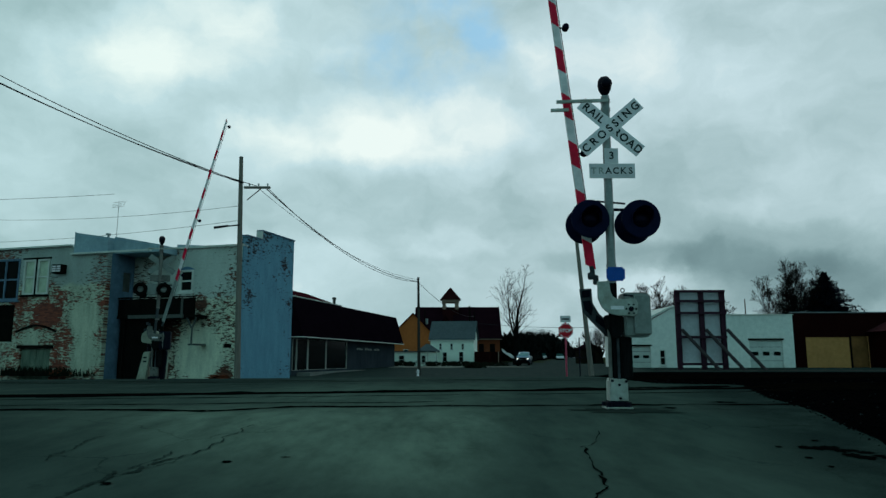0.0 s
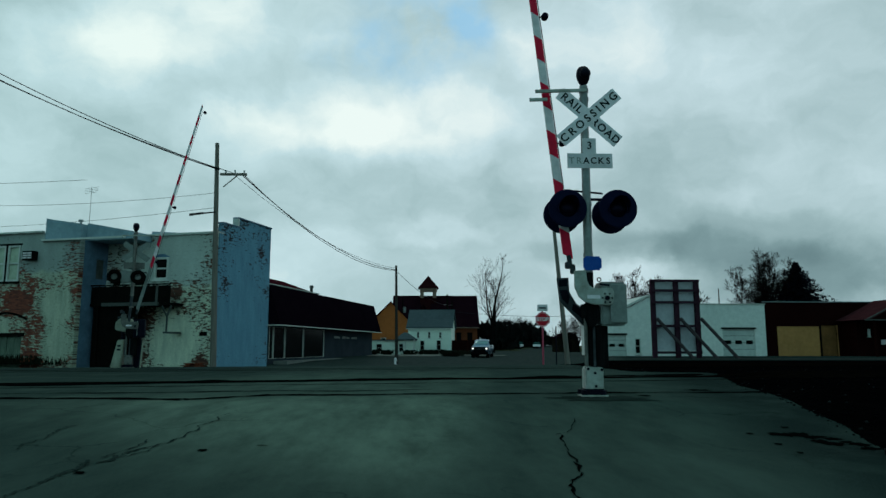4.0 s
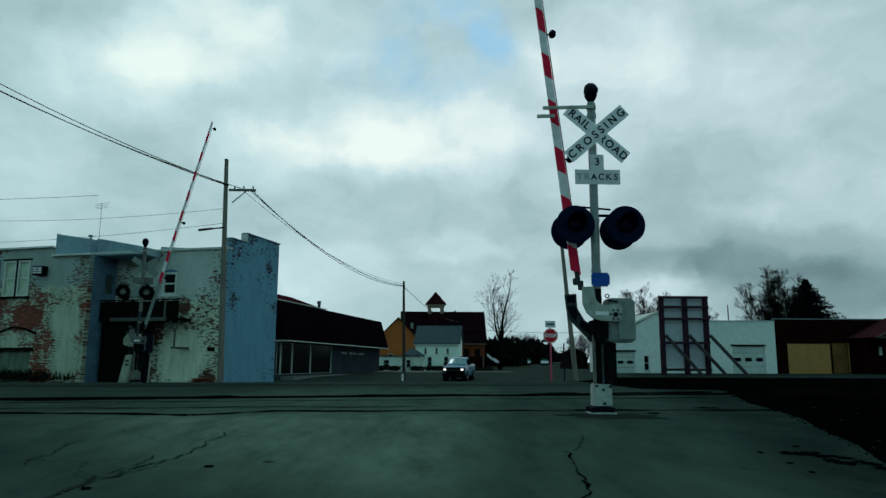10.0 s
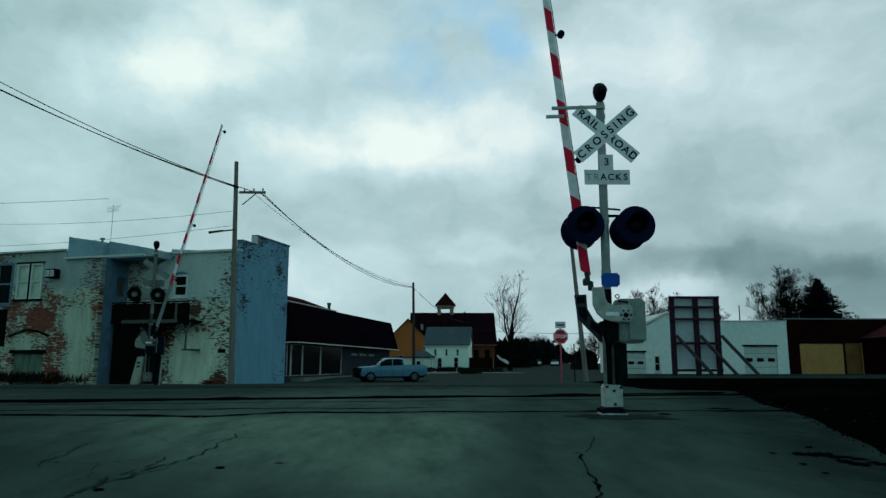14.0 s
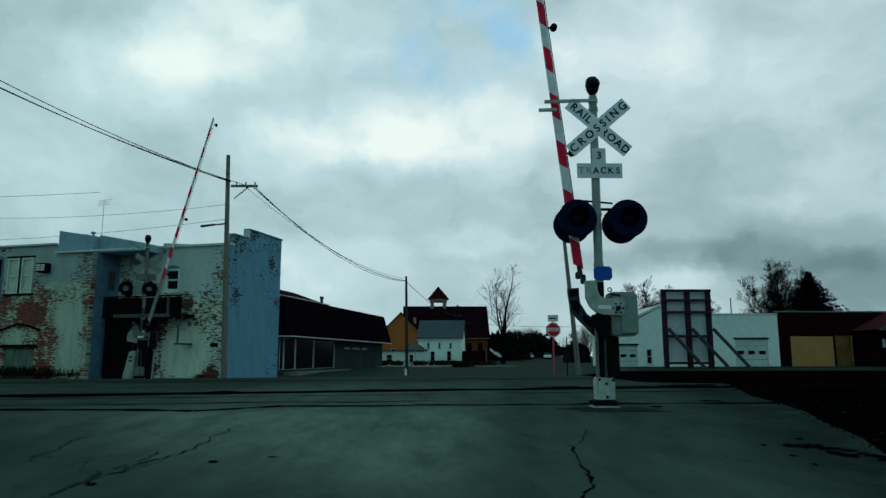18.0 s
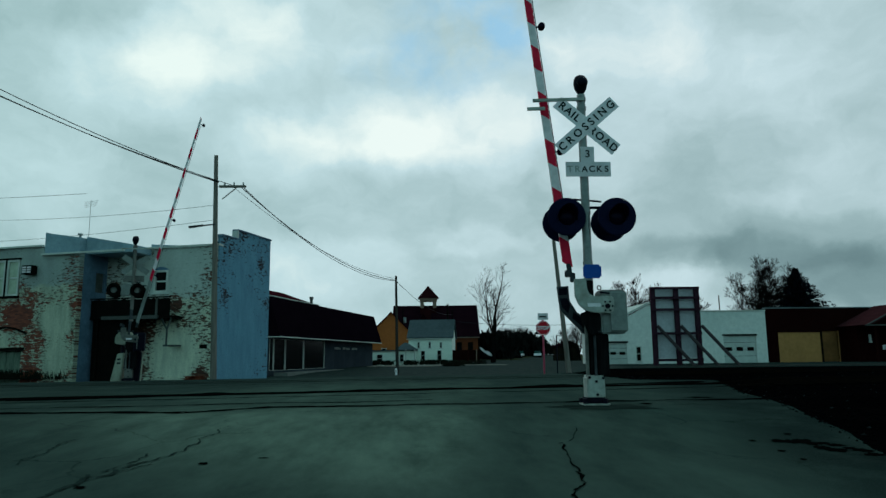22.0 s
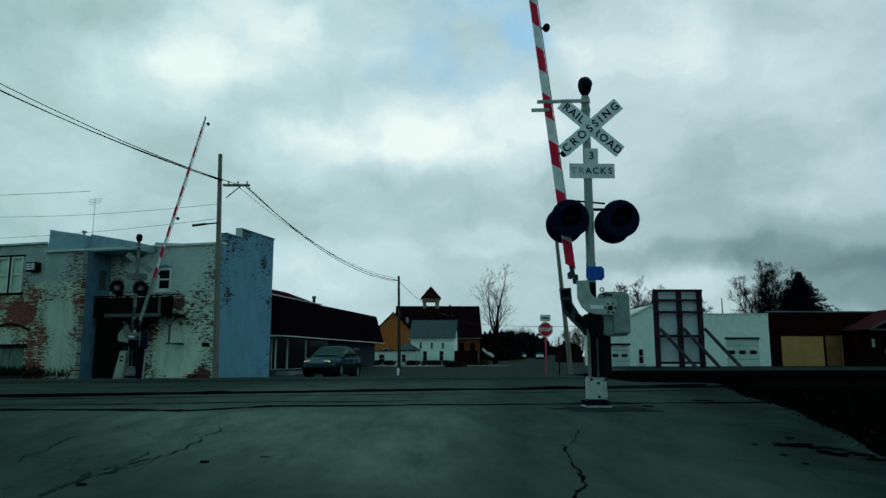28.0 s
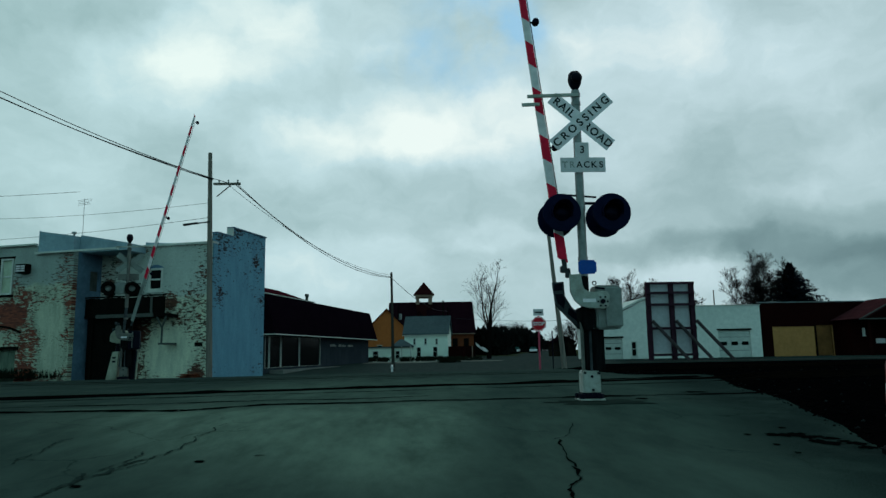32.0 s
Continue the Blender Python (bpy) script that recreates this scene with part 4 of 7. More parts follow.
def crossing_signal(m, label, tilt, arm_len, near):
    root = thing("crossing_signal", m, label, "railway signal", "crossing signals")
    steel = GALV if near else DARKGALV
    for i in range(4):
        a = radians(45 + 90 * i)
        bm = bmesh.new()
        add_tube(bm, (0.2 * math.cos(a), 0.2 * math.sin(a), 0.0), (0.2 * math.cos(a), 0.2 * math.sin(a), 0.035), 0.018, n=6)
        add_tube(bm, (0.2 * math.cos(a), 0.2 * math.sin(a), 0.028), (0.2 * math.cos(a), 0.2 * math.sin(a), 0.1), 0.05, n=6)
        part("anchor_bolt", bm, BLACKMETAL, root)
    bm = bmesh.new()
    add_box(bm, -0.19, 0.21, -0.2, 0.2, 0.0, 0.028)
    bevelled(bm, 0.01)
    part("base_plate", bm, SILVER if near else DARKGALV, root)
    bm = bmesh.new()
    add_box(bm, -0.15, 0.17, -0.15, 0.15, 0.028, 0.12)
    bevelled(bm, 0.02)
    part("pedestal_foot", bm, BLACKMETAL, root, "rusted dark foot of the cast base")
    bm = bmesh.new()
    add_prism(bm, ((-0.12, 0.1), (0.16, 0.1), (0.155, 0.41), (0.12, 0.46), (0.06, 0.425), (-0.02, 0.425), (-0.08, 0.47), (-0.12, 0.43)), -0.14, 0.14)
    bevelled(bm, 0.02)
    ped = part("pedestal", bm, SILVER if near else DARKGALV, root, "chipped silver-painted cast base")
    for x, z in ((-0.085, 0.42), (0.02, 0.36), (0.125, 0.41), (0.03, 0.16)):
        tube_part("bolt", (x, -0.139, z), (x, -0.165, z), 0.022, 0.02, BLACKMETAL, ped, n=6)
    tube_part("mast", (0, 0, 1.92 if near else 2.6), (0, 0, 5.0), 0.07 if near else 0.06, 0.066 if near else 0.056, steel, root, "round galvanised mast", 18)
    tube_part("lower_mast", (0 if near else -0.12, 0, 0.45), (0, 0, 1.92 if near else 2.65), 0.07 if near else 0.045, 0.07 if near else 0.05, MASTDARK if near else CASTDARK, root, "dark lower mast", 18)
    tube_part("earth_strip", (-0.085, -0.06, 0.42), (-0.085, -0.06, 1.2), 0.028, 0.028, DARKGALV, root)
    for z in (4.92, 4.77, 3.02, 3.7, 2.2):
        tube_part("clamp", (0, 0, z - 0.03), (0, 0, z + 0.03), 0.078, 0.078, steel, root, n=16)
    # bell
    bm = bmesh.new()
    add_lathe(bm, ((0.045, 0), (0.05, 0.04), (0.07, 0.06), (0.1, 0.12), (0.115, 0.2), (0.105, 0.28), (0.085, 0.315), (0.07, 0.33), (0.02, 0.345)), pose(0, 0, 4.99), 20)
    bell = part("bell", bm, BLACKMETAL, root, "weathered dark crossing bell", smooth=True)
    bm = bmesh.new()
    add_lathe(bm, ((0.02, 0), (0.085, 0.01), (0.095, 0.05), (0.06, 0.085), (0.02, 0.1)), pose(0.0, -0.07, 5.19, 90, 0, 12), 20)
    part("gong", bm, BLACKMETAL, bell, smooth=True)
    # crossbuck
    if near:
        blade(root, (("RAIL", -0.36), ("ROAD", 0.35)), 41, -0.085, "blade")
        blade(root, (("CROSSING", 0.0),), -41, -0.095, "blade")
        bm = bmesh.new()
        add_prism(bm, ((-0.065, 3.84), (0.155, 3.84), (0.155, 4.09), (-0.065, 4.09)), -0.092, -0.086)
        plate = part("number_plate", bm, SIGNGREY, root, "small white plate with a 3")
        letters("3", 0.17, LETTER, plate, pose(0.048, -0.094, 3.965, 90, 0, 0), "numeral", bold=0.003)
        bm = bmesh.new()
        add_prism(bm, ((-0.315, 3.595), (0.415, 3.595), (0.415, 3.838), (-0.315, 3.838)), -0.092, -0.086)
        plate = part("tracks_plate", bm, SIGNGREY, root, "faded white plate reading TRACKS")
        for i, ch in enumerate("TRACKS"):
            letters(ch, 0.145, FADED if i < 2 else LETTER, plate, pose(-0.245 + 0.118 * i, -0.094, 3.715, 90, 0, 0), "lettering", bold=0.003)
    else:
        for ang in (41, -41):
            bm = bmesh.new()
            add_box(bm, -0.54, 0.54, -0.003, 0.003, -0.1, 0.1)
            bl = part("blade", bm, ALUM, root, "bare metal back of a crossbuck blade")
            bl.matrix_basis = pose(0.04, 0.085 + 0.0004 * ang, 4.27, 0, ang * 0.85, 0)
        bm = bmesh.new()
        add_box(bm, -0.36, 0.36, 0.086, 0.092, 3.62, 3.86)
        part("tracks_plate", bm, DARKGALV, root, "bare back of the plate")
    # lamps on their cross arm
    up = 0.0 if near else 0.38
    tube_part("lamp_arm", (-0.4, 0, 3.1 + up), (0.46, 0, 3.1 + up), 0.024, 0.024, BLACKMETAL, root, n=10)
    tube_part("lamp_bracket", (-0.2, 0, 3.24 + up), (0.26, 0, 3.2 + up), 0.016, 0.016, BLACKMETAL, root, n=8)
    if not near:
        box_part("junction_box", (-0.42, -0.06, -0.12, 0.1, 3.1, 3.52), ALUM, root, "pale junction box between the lamps", 0.03)
    for x in ((-0.345, 0.455) if near else (-0.62, 0.18)):
        flasher(root, x, -0.17, 2.92 + up, 1, 1.0 if near else 0.82)
        flasher(root, x, 0.3, 2.9 + up, -1, 1.0 if near else 0.82)
    if near:
        bm = bmesh.new()
        add_box(bm, -0.1, 0.19, -0.082, -0.076, 1.95, 2.17)
        bmesh.ops.bevel(bm, geom=[ed for ed in bm.edges if abs(ed.verts[0].co.y - ed.verts[1].co.y) > 0.004], offset=0.03, segments=3, affect="EDGES")
        part("information_plate", bm, BLUESIGN, root, "small blue information plate")
        bm = bmesh.new()
        for k in range(3):
            add_box(bm, -0.06, 0.15, -0.0835, -0.082, 2.0 + 0.05 * k, 2.018 + 0.05 * k)
        part("plate_bars", bm, BLUESIGN, root)
    # gate mechanism
    bm = bmesh.new()
    add_box(bm, 0.13, 0.52, -0.2, 0.2, 1.08, 1.76)
    bevelled(bm, 0.025)
    box = part("mechanism_box", bm, ALUM if near else BLACKMETAL, root, "grey gate mechanism box")
    bm = bmesh.new()
    add_box(bm, 0.27, 0.53, -0.225, -0.2, 1.12, 1.72)
    bevelled(bm, 0.008, 1)
    part("box_door", bm, ALUM if near else BLACKMETAL, box)
    tube_part("box_hinge", (0.275, -0.23, 1.15), (0.275, -0.23, 1.7), 0.012, 0.012, GALV, box, n=8)
    bm = bmesh.new()
    outline = [(-0.29, 1.92), (-0.11, 1.93), (-0.1, 1.76), (-0.07, 1.69), (-0.01, 1.65), (0.08, 1.64), (0.2, 1.66), (0.29, 1.65), (0.32, 1.58), (0.3, 1.42), (0.24, 1.385), (-0.02, 1.405), (-0.14, 1.44), (-0.23, 1.52), (-0.29, 1.66)]
    add_prism(bm, outline, -0.285, -0.24)
    bevelled(bm, 0.006, 1)
    bracket = part("arm_bracket", bm, SILVER if near else DARKGALV, root, "curved pale grey cast gate-arm bracket")
    for i in range(6):
        a = radians(60 * i)
        tube_part("bolt", (0.21 + 0.075 * math.cos(a), -0.284, 1.5 + 0.075 * math.sin(a)), (0.21 + 0.075 * math.cos(a), -0.3, 1.5 + 0.075 * math.sin(a)), 0.016, 0.014, BLACKMETAL, bracket, n=6)
    tube_part("shaft_hub", (0.21, -0.284, 1.5), (0.21, -0.31, 1.5), 0.04, 0.036, BLACKMETAL, bracket, n=12)
    box_part("name_strip", (-0.1, 0.1, -0.29, -0.285, 1.49, 1.545), SIGNWHITE, bracket, "blank white strip")
    tube_part("drive_shaft", (0.21, -0.24, 1.5), (0.21, -0.2, 1.5), 0.06, 0.06, BLACKMETAL, root, n=14)
    bm = bmesh.new()
    add_prism(bm, ((-0.13, 1.42), (0.12, 1.4), (0.11, 1.14), (0.03, 1.05), (-0.05, 1.05), (-0.11, 1.2)), -0.16, 0.12)
    bevelled(bm, 0.015)
    part("shaft_housing", bm, MASTDARK, root, "dark cast housing round the gate shaft")
    # counterweight arm and weights
    bm = bmesh.new()
    add_prism(bm, ((-0.47, 1.85), (-0.28, 1.86), (-0.275, 1.62), (-0.17, 1.44), (0.0, 1.32), (0.03, 1.06), (-0.07, 1.1), (-0.28, 1.32), (-0.43, 1.49)), 0.2, 0.25)
    bevelled(bm, 0.006, 1)
    rear = part("counterweight_arm", bm, CASTDARK, root, "dark rear counterweight arm")
    for outline in (((-0.44, 1.82), (-0.31, 1.83), (-0.31, 1.72), (-0.445, 1.71)), ((-0.43, 1.66), (-0.31, 1.66), (-0.27, 1.55), (-0.3, 1.42), (-0.4, 1.52)), ((-0.22, 1.44), (-0.07, 1.33), (-0.05, 1.18), (-0.24, 1.34))):
        bm = bmesh.new()
        add_prism(bm, outline, 0.19, 0.197)
        part("recess", bm, BLACKMETAL, rear)
    box_part("arm_hinge", (-0.37, -0.29, -0.02, 0.05, 1.98, 2.09), CASTDARK, root, bevel=0.012)
    box_part("hinge_lug", (-0.29, -0.21, -0.02, 0.05, 1.9, 2.05), CASTDARK, root, bevel=0.012)
    bm = bmesh.new()
    add_tube(bm, (0.12, -0.2, 1.72), (0.29, -0.2, 1.7), 0.014, n=6)
    part("lock_bar", bm, BLACKMETAL, root)
    bm = bmesh.new()
    for i in range(10):
        a0, a1 = 0.62832 * i, 0.62832 * (i + 1)
        add_tube(bm, (0.11 + 0.03 * math.cos(a0), -0.2, 1.79 + 0.03 * math.sin(a0)), (0.11 + 0.03 * math.cos(a1), -0.2, 1.79 + 0.03 * math.sin(a1)), 0.009, n=5)
    part("lifting_eye", bm, CASTDARK, root)
    tube_part("conduit", (0.035, -0.095, 0.42), (0.035, -0.095, 1.1), 0.02, 0.02, CASTDARK, root)
    bm = bmesh.new()
    add_box(bm, 0.06, 0.26, -0.08, 0.12, 0.43, 1.09)
    bevelled(bm, 0.02)
    part("cable_riser", bm, MASTDARK, root, "black cable riser beside the mast")
    # striped arm
    arm = new("gate_arm")
    arm.parent = root
    arm.matrix_basis = pose(-0.312 if near else 0.2, 0.06, 2.19 if near else 2.1, 0, tilt, 0)
    tagged(arm, "raised red and white striped gate arm")
    length, i = 0.0, 0
    while length < arm_len - 0.01:
        step = min(0.41, arm_len - length)
        taper0, taper1 = 1 - 0.45 * length / 9.5, 1 - 0.45 * (length + step) / 9.5
        bm = bmesh.new()
        broad = 0.072 if near else 0.055
        w0, w1 = broad * taper0, broad * taper1
        lean = 0.05
        f = [bm.verts.new(p) for p in ((-w0, -0.025, length + lean), (w0, -0.025, length - lean), (w1, -0.025, length + step - lean), (-w1, -0.025, length + step + lean))]
        k = [bm.verts.new(v.co + Vector((0, 0.05, 0))) for v in f]
        bm.faces.new(f)
        bm.faces.new(k[::-1])
        for q in range(4):
            bm.faces.new((f[q], k[q], k[(q + 1) % 4], f[(q + 1) % 4]))
        part("stripe", bm, (ARMRED if i % 2 == 0 else ARMWHITE) if near or i > 3 else ALUM, arm)
        length += step
        i += 1
    for z in (1.86, 4.05, arm_len - 0.25):
        tube_part("arm_lamp_stem", (0.05, 0, z), (0.13, 0, z), 0.014, 0.014, BLACKMETAL, arm)
        bm = bmesh.new()
        add_lathe(bm, ((0.02, -0.06), (0.055, -0.05), (0.062, 0.0), (0.055, 0.05), (0.02, 0.06)), pose(0.165, 0, z, 90, 0, 0), 14)
        part("arm_lamp", bm, LENS, arm, "small dark red arm lamp", smooth=True)
    tube_part("arm_cable", (0.085, 0.0, 0.4), (0.07, 0, arm_len - 0.3), 0.008, 0.008, CABLE, arm, n=6)
    box_part("arm_socket", (-0.02, 0.05, -0.03, 0.03, -0.16, 0.02), CASTDARK, arm, bevel=0.01)
    # keeper bars that steady the raised arm
    for z, x0, x1 in ((4.9, -0.64, 0.2), (4.76, -0.74, -0.45)) if near else ((4.85, -0.3, 0.85),):
        bm = bmesh.new()
        add_box(bm, x0, x1, -0.1, -0.065, z - 0.028, z + 0.022, pose(0, 0, 0, 0, -2, 0))
        part("keeper_bar", bm, SILVER, root)
    return root


crossing_signal(pose(2.655, 10.9, 0.4), "level crossing mast with crossbuck, dark flashers and raised striped gate", -6.45, 7.6, True)
crossing_signal(pose(-10.63, 26.0, 0.4, 0, 0, 14), "distant level crossing mast seen from behind, gate raised", 13.4, 8.25, False)


# ---- utility poles and wires ----
def cross_arm(parent, z, half, angle, offset=0.0):
    bm = bmesh.new()
    add_box(bm, -half + offset, half + offset, -0.05, 0.05, z - 0.06, z + 0.06, pose(0, -0.16, 0, 0, 0, angle))
    part("cross_arm", bm, WOODPOLE, parent)


def utility_pole(base, height, r, label, lean=(0, 0), wood=WOODPOLE):
    root = thing("utility_pole", pose(*base), label, "utility pole", "utility poles")
    tube_part("pole", (0, 0, -0.3), (lean[0], lean[1], height), r, r * 0.62, wood, root, n=14)
    return root


DARKPOLE = surface("dark_weathered_pole", (0.06, 0.05, 0.045), (0.03, 0.025, 0.024), 0.9, fine=20, coarse=2, stretch=(6, 6, 0.5), spec=0.0)
pole_a = utility_pole((-10.85, 37.35, ground_z(-10.85, 37.35)), 12.1, 0.17, "weathered wooden utility pole at the corner of the blue building", (-0.33, 0))
bm = bmesh.new()
add_box(bm, -0.1, 1.35, -0.06, 0.06, 10.3, 10.42)
part("cross_arm", bm, WOODPOLE, pole_a)
tube_part("brace", (0.1, -0.02, 9.65), (0.85, -0.02, 10.3), 0.03, 0.03, WOODPOLE, pole_a, n=6)
tube_part("side_arm", (-1.55, -0.1, 8.1), (-0.2, -0.1, 8.25), 0.04, 0.04, CABLE, pole_a, n=8)
tube_part("lamp_head", (-1.6, -0.1, 8.09), (-0.85, -0.1, 8.19), 0.07, 0.06, CABLE, pole_a, "dark street lamp head", 8)
for x in (0.2, 0.7, 1.2):
    tube_part("insulator", (x, 0, 10.42), (x, 0, 10.58), 0.035, 0.05, GALV, pole_a, n=8)
utility_pole((-2.02, 60.0, ground_z(-2, 60)), 8.4, 0.15, "slim dark wooden utility pole beside the street", (-0.12, 0), DARKPOLE)
utility_pole((8.2, 39.0, 0.38), 7.9, 0.15, "leaning grey wooden pole by the roadside", (-0.66, 0))
utility_pole((5.2, 116.0, 0.2), 8.6, 0.14, "dark wooden utility pole behind the white house", wood=BARK)
utility_pole((41.6, 96, 0.1), 9.2, 0.12, "short wooden utility pole behind the garage roof")
pole_g = utility_pole((-2.9, 112, 0.0), 9.0, 0.13, "dark wooden utility pole with a pale transformer", wood=BARK)
tube_part("transformer", (0.3, -0.2, 6.6), (0.3, -0.2, 7.5), 0.24, 0.24, GALV, pole_g, "pale transformer can", 12)
utility_pole((16.6, 130, 0.5), 5.5, 0.1, "thin dark far pole along the street", wood=BARK)


def wire(a, b, sag, r=0.018, name="overhead_wire", label="thin black overhead wire sagging between poles"):
    bm = bmesh.new()
    a, b = Vector(a), Vector(b)
    prev, steps = None, 18
    for i in range(steps + 1):
        t = i / steps
        p = a.lerp(b, t) - Vector((0, 0, sag * 4 * t * (1 - t)))
        cur = [bm.verts.new(p + Vector(o)) for o in ((r, 0, 0), (-r * 0.5, 0, r * 0.87), (-r * 0.5, 0, -r * 0.87))]
        if prev:
            for k in range(3):
                bm.faces.new((prev[k], prev[(k + 1) % 3], cur[(k + 1) % 3], cur[k]))
        prev = cur
    tagged(part(name, bm, CABLE, None), label, "cable", "overhead wires")


wire((-22.5, 28.5, 15.05), (-10.95, 37.2, 10.7), 0.4, 0.026)
wire((-22.5, 28.5, 14.6), (-10.95, 37.2, 10.66), 0.36, 0.03)
wire((-22.5, 28.7, 14.55), (-10.2, 37.2, 10.5), 0.4, 0.022)
wire((-9.75, 37.3, 10.42), (-2.1, 60, 7.75), 1.05, 0.028)
wire((-9.6, 37.3, 10.38), (-2.1, 60, 7.7), 1.2, 0.022)
wire((-10.2, 37.3, 10.45), (-2.1, 60, 7.9), 0.95, 0.014)
wire((-2.1, 60, 7.65), (5.2, 116, 8.1), 0.9, 0.025)
wire((-40, 52, 9.8), (-11.1, 37.3, 8.6), 0.4, 0.012)
wire((-46, 42, 10.8), (-20.1, 41.6, 11.1), 0.3, 0.014)
wire((-40, 50, 11.6), (-11.2, 37.3, 9.4), 0.6, 0.012)
wire((5.2, 116, 7.0), (30, 118, 6.6), 0.5, 0.03)


# ---- buildings ----
def wall_sheet(name, parent, material, width, holes, outline_top, thick=0.3, m=None, x0=0.0, z0=-0.3, label=""):
    """An upright wall along x at y = 0..thick, from z0 to the tops given as (x0, x1, top) runs, with rectangular openings that go through."""
    xs = sorted({round(v, 4) for run in outline_top for v in run[:2]} | {round(v, 4) for h in holes for v in h[:2]})
    zs = sorted({z0} | {round(run[2], 4) for run in outline_top} | {round(v, 4) for h in holes for v in h[2:]})

    def solid(i, j):
        if not (0 <= i < len(xs) - 1 and 0 <= j < len(zs) - 1):
            return False
        x, z = (xs[i] + xs[i + 1]) / 2, (zs[j] + zs[j + 1]) / 2
        if any(h[0] < x < h[1] and h[2] < z < h[3] for h in holes):
            return False
        return any(a < x < b and z < top for a, b, top in outline_top)

    bm = bmesh.new()
    t = m or Matrix.Identity(4)

    def quad(*pts):
        bm.faces.new([bm.verts.new(t @ Vector(p)) for p in pts])

    for i in range(len(xs) - 1):
        for j in range(len(zs) - 1):
            if not solid(i, j):
                continue
            a, b, c, d = xs[i], xs[i + 1], zs[j], zs[j + 1]
            quad((a, 0, c), (b, 0, c), (b, 0, d), (a, 0, d))
            quad((b, thick, c), (a, thick, c), (a, thick, d), (b, thick, d))
            if not solid(i - 1, j):
                quad((a, 0, c), (a, 0, d), (a, thick, d), (a, thick, c))
            if not solid(i + 1, j):
                quad((b, 0, c), (b, thick, c), (b, thick, d), (b, 0, d))
            if not solid(i, j - 1):
                quad((a, 0, c), (a, thick, c), (b, thick, c), (b, 0, c))
            if not solid(i, j + 1):
                quad((a, 0, d), (b, 0, d), (b, thick, d), (a, thick, d))
    bmesh.ops.remove_doubles(bm, verts=bm.verts, dist=0.0005)
    return part(name, bm, material, parent, label)


def window_unit(parent, x0, x1, z0, z1, frame_mat, glass_mat, m=None, bars=(1, 2), width=0.06, set_back=0.06, label="", sill=True, across=None):
    t = m or Matrix.Identity(4)
    w = width
    k = w if across is None else across
    bars_at = [(x0, x1, set_back - 0.09, set_back + 0.05, z0, z0 + k), (x0, x1, set_back - 0.09, set_back + 0.05, z1 - k, z1),
               (x0, x0 + w, set_back - 0.09, set_back + 0.05, z0 + k, z1 - k), (x1 - w, x1, set_back - 0.09, set_back + 0.05, z0 + k, z1 - k)]
    for i in range(1, bars[0]):
        x = x0 + (x1 - x0) * i / bars[0]
        bars_at.append((x - w * 0.4, x + w * 0.4, set_back - 0.06, set_back + 0.045, z0 + k, z1 - k))
    for j in range(1, bars[1]):
        z = z0 + (z1 - z0) * j / bars[1]
        bars_at.append((x0 + w, x1 - w, set_back - 0.05, set_back + 0.04, z - w * 0.4, z + w * 0.4))
    win = None
    for dims in bars_at:
        bm = bmesh.new()
        add_box(bm, *dims, m=t)
        if win is None:
            win = part("window", bm, frame_mat, parent, label)
        else:
            part("frame_bar", bm, frame_mat, win)
    for i in range(bars[0]):
        for j in range(bars[1]):
            bm = bmesh.new()
            a, b = x0 + (x1 - x0) * i / bars[0], x0 + (x1 - x0) * (i + 1) / bars[0]
            c, d = z0 + (z1 - z0) * j / bars[1], z0 + (z1 - z0) * (j + 1) / bars[1]
            add_box(bm, a + 0.02, b - 0.02, set_back + 0.01, set_back + 0.02, c + 0.02, d - 0.02, t)
            part("pane", bm, glass_mat, win)
    if sill:
        bm = bmesh.new()
        add_box(bm, x0 - 0.08, x1 + 0.08, -0.07, set_back + 0.04, z0 - 0.1, z0 - 0.003, t)
        part("sill", bm, frame_mat, win)
    return win


# two-storey painted brick building by the tracks
old_block = thing("brick_building", pose(-11.01, 38.0, 0.0, 0, 0, -16.6), "two-storey brick building, peeling pale front, blue side wall", "building")
wall_sheet("front_wall", old_block, PALEWALL, 0, ((-4.03, -3.12, 4.85, 6.1), (-6.3, -5.1, -0.3, 2.35), (-1.02, -0.5, 1.74, 1.96)),
           ((-7.15, 0.0, 7.3),), 0.3, label="pale painted brick flaking to red")
wall_sheet("side_wall", old_block, BLUEWALL, 0, (), ((0.3, 1.9, 7.92), (1.9, 5.65, 8.46)), 0.3, pose(0, 0, 0, 0, 0, 90), label="blue painted side wall, paint flaking at the top")
bm = bmesh.new()
add_box(bm, -6.9, 0.06, -0.12, 0.35, 7.303, 7.42)
part("coping", bm, TRIM, old_block)
bm = bmesh.new()
add_box(bm, -0.36, 0.05, 1.85, 5.7, 8.463, 8.54)
add_box(bm, -0.36, 0.05, 0.3, 1.845, 7.923, 8.0)
part("coping", bm, SHADEDBLUE, old_block)
box_part("step_edge", (-0.33, 0.035, 1.78, 1.897, 8.003, 8.46), TRIM, old_block)
box_part("corner_board", (-0.02, 0.06, -0.04, 0.28, -0.3, 7.8), BLUEWALL, old_block)
box_part("rear_wall", (-20, -0.31, 5.4, 5.65, -0.3, 7.2), PALEWALL, old_block)
box_part("roof", (-20, -0.31, 0.31, 5.39, 7.0, 7.15), TIN, old_block)
box_part("end_wall", (-20.0, -19.7, -1.79, 5.39, -0.3, 7.0), PALEWALL, old_block)
box_part("wing_roof", (-19.69, -7.42, -1.79, 0.3, 6.75, 6.9), TIN, old_block)
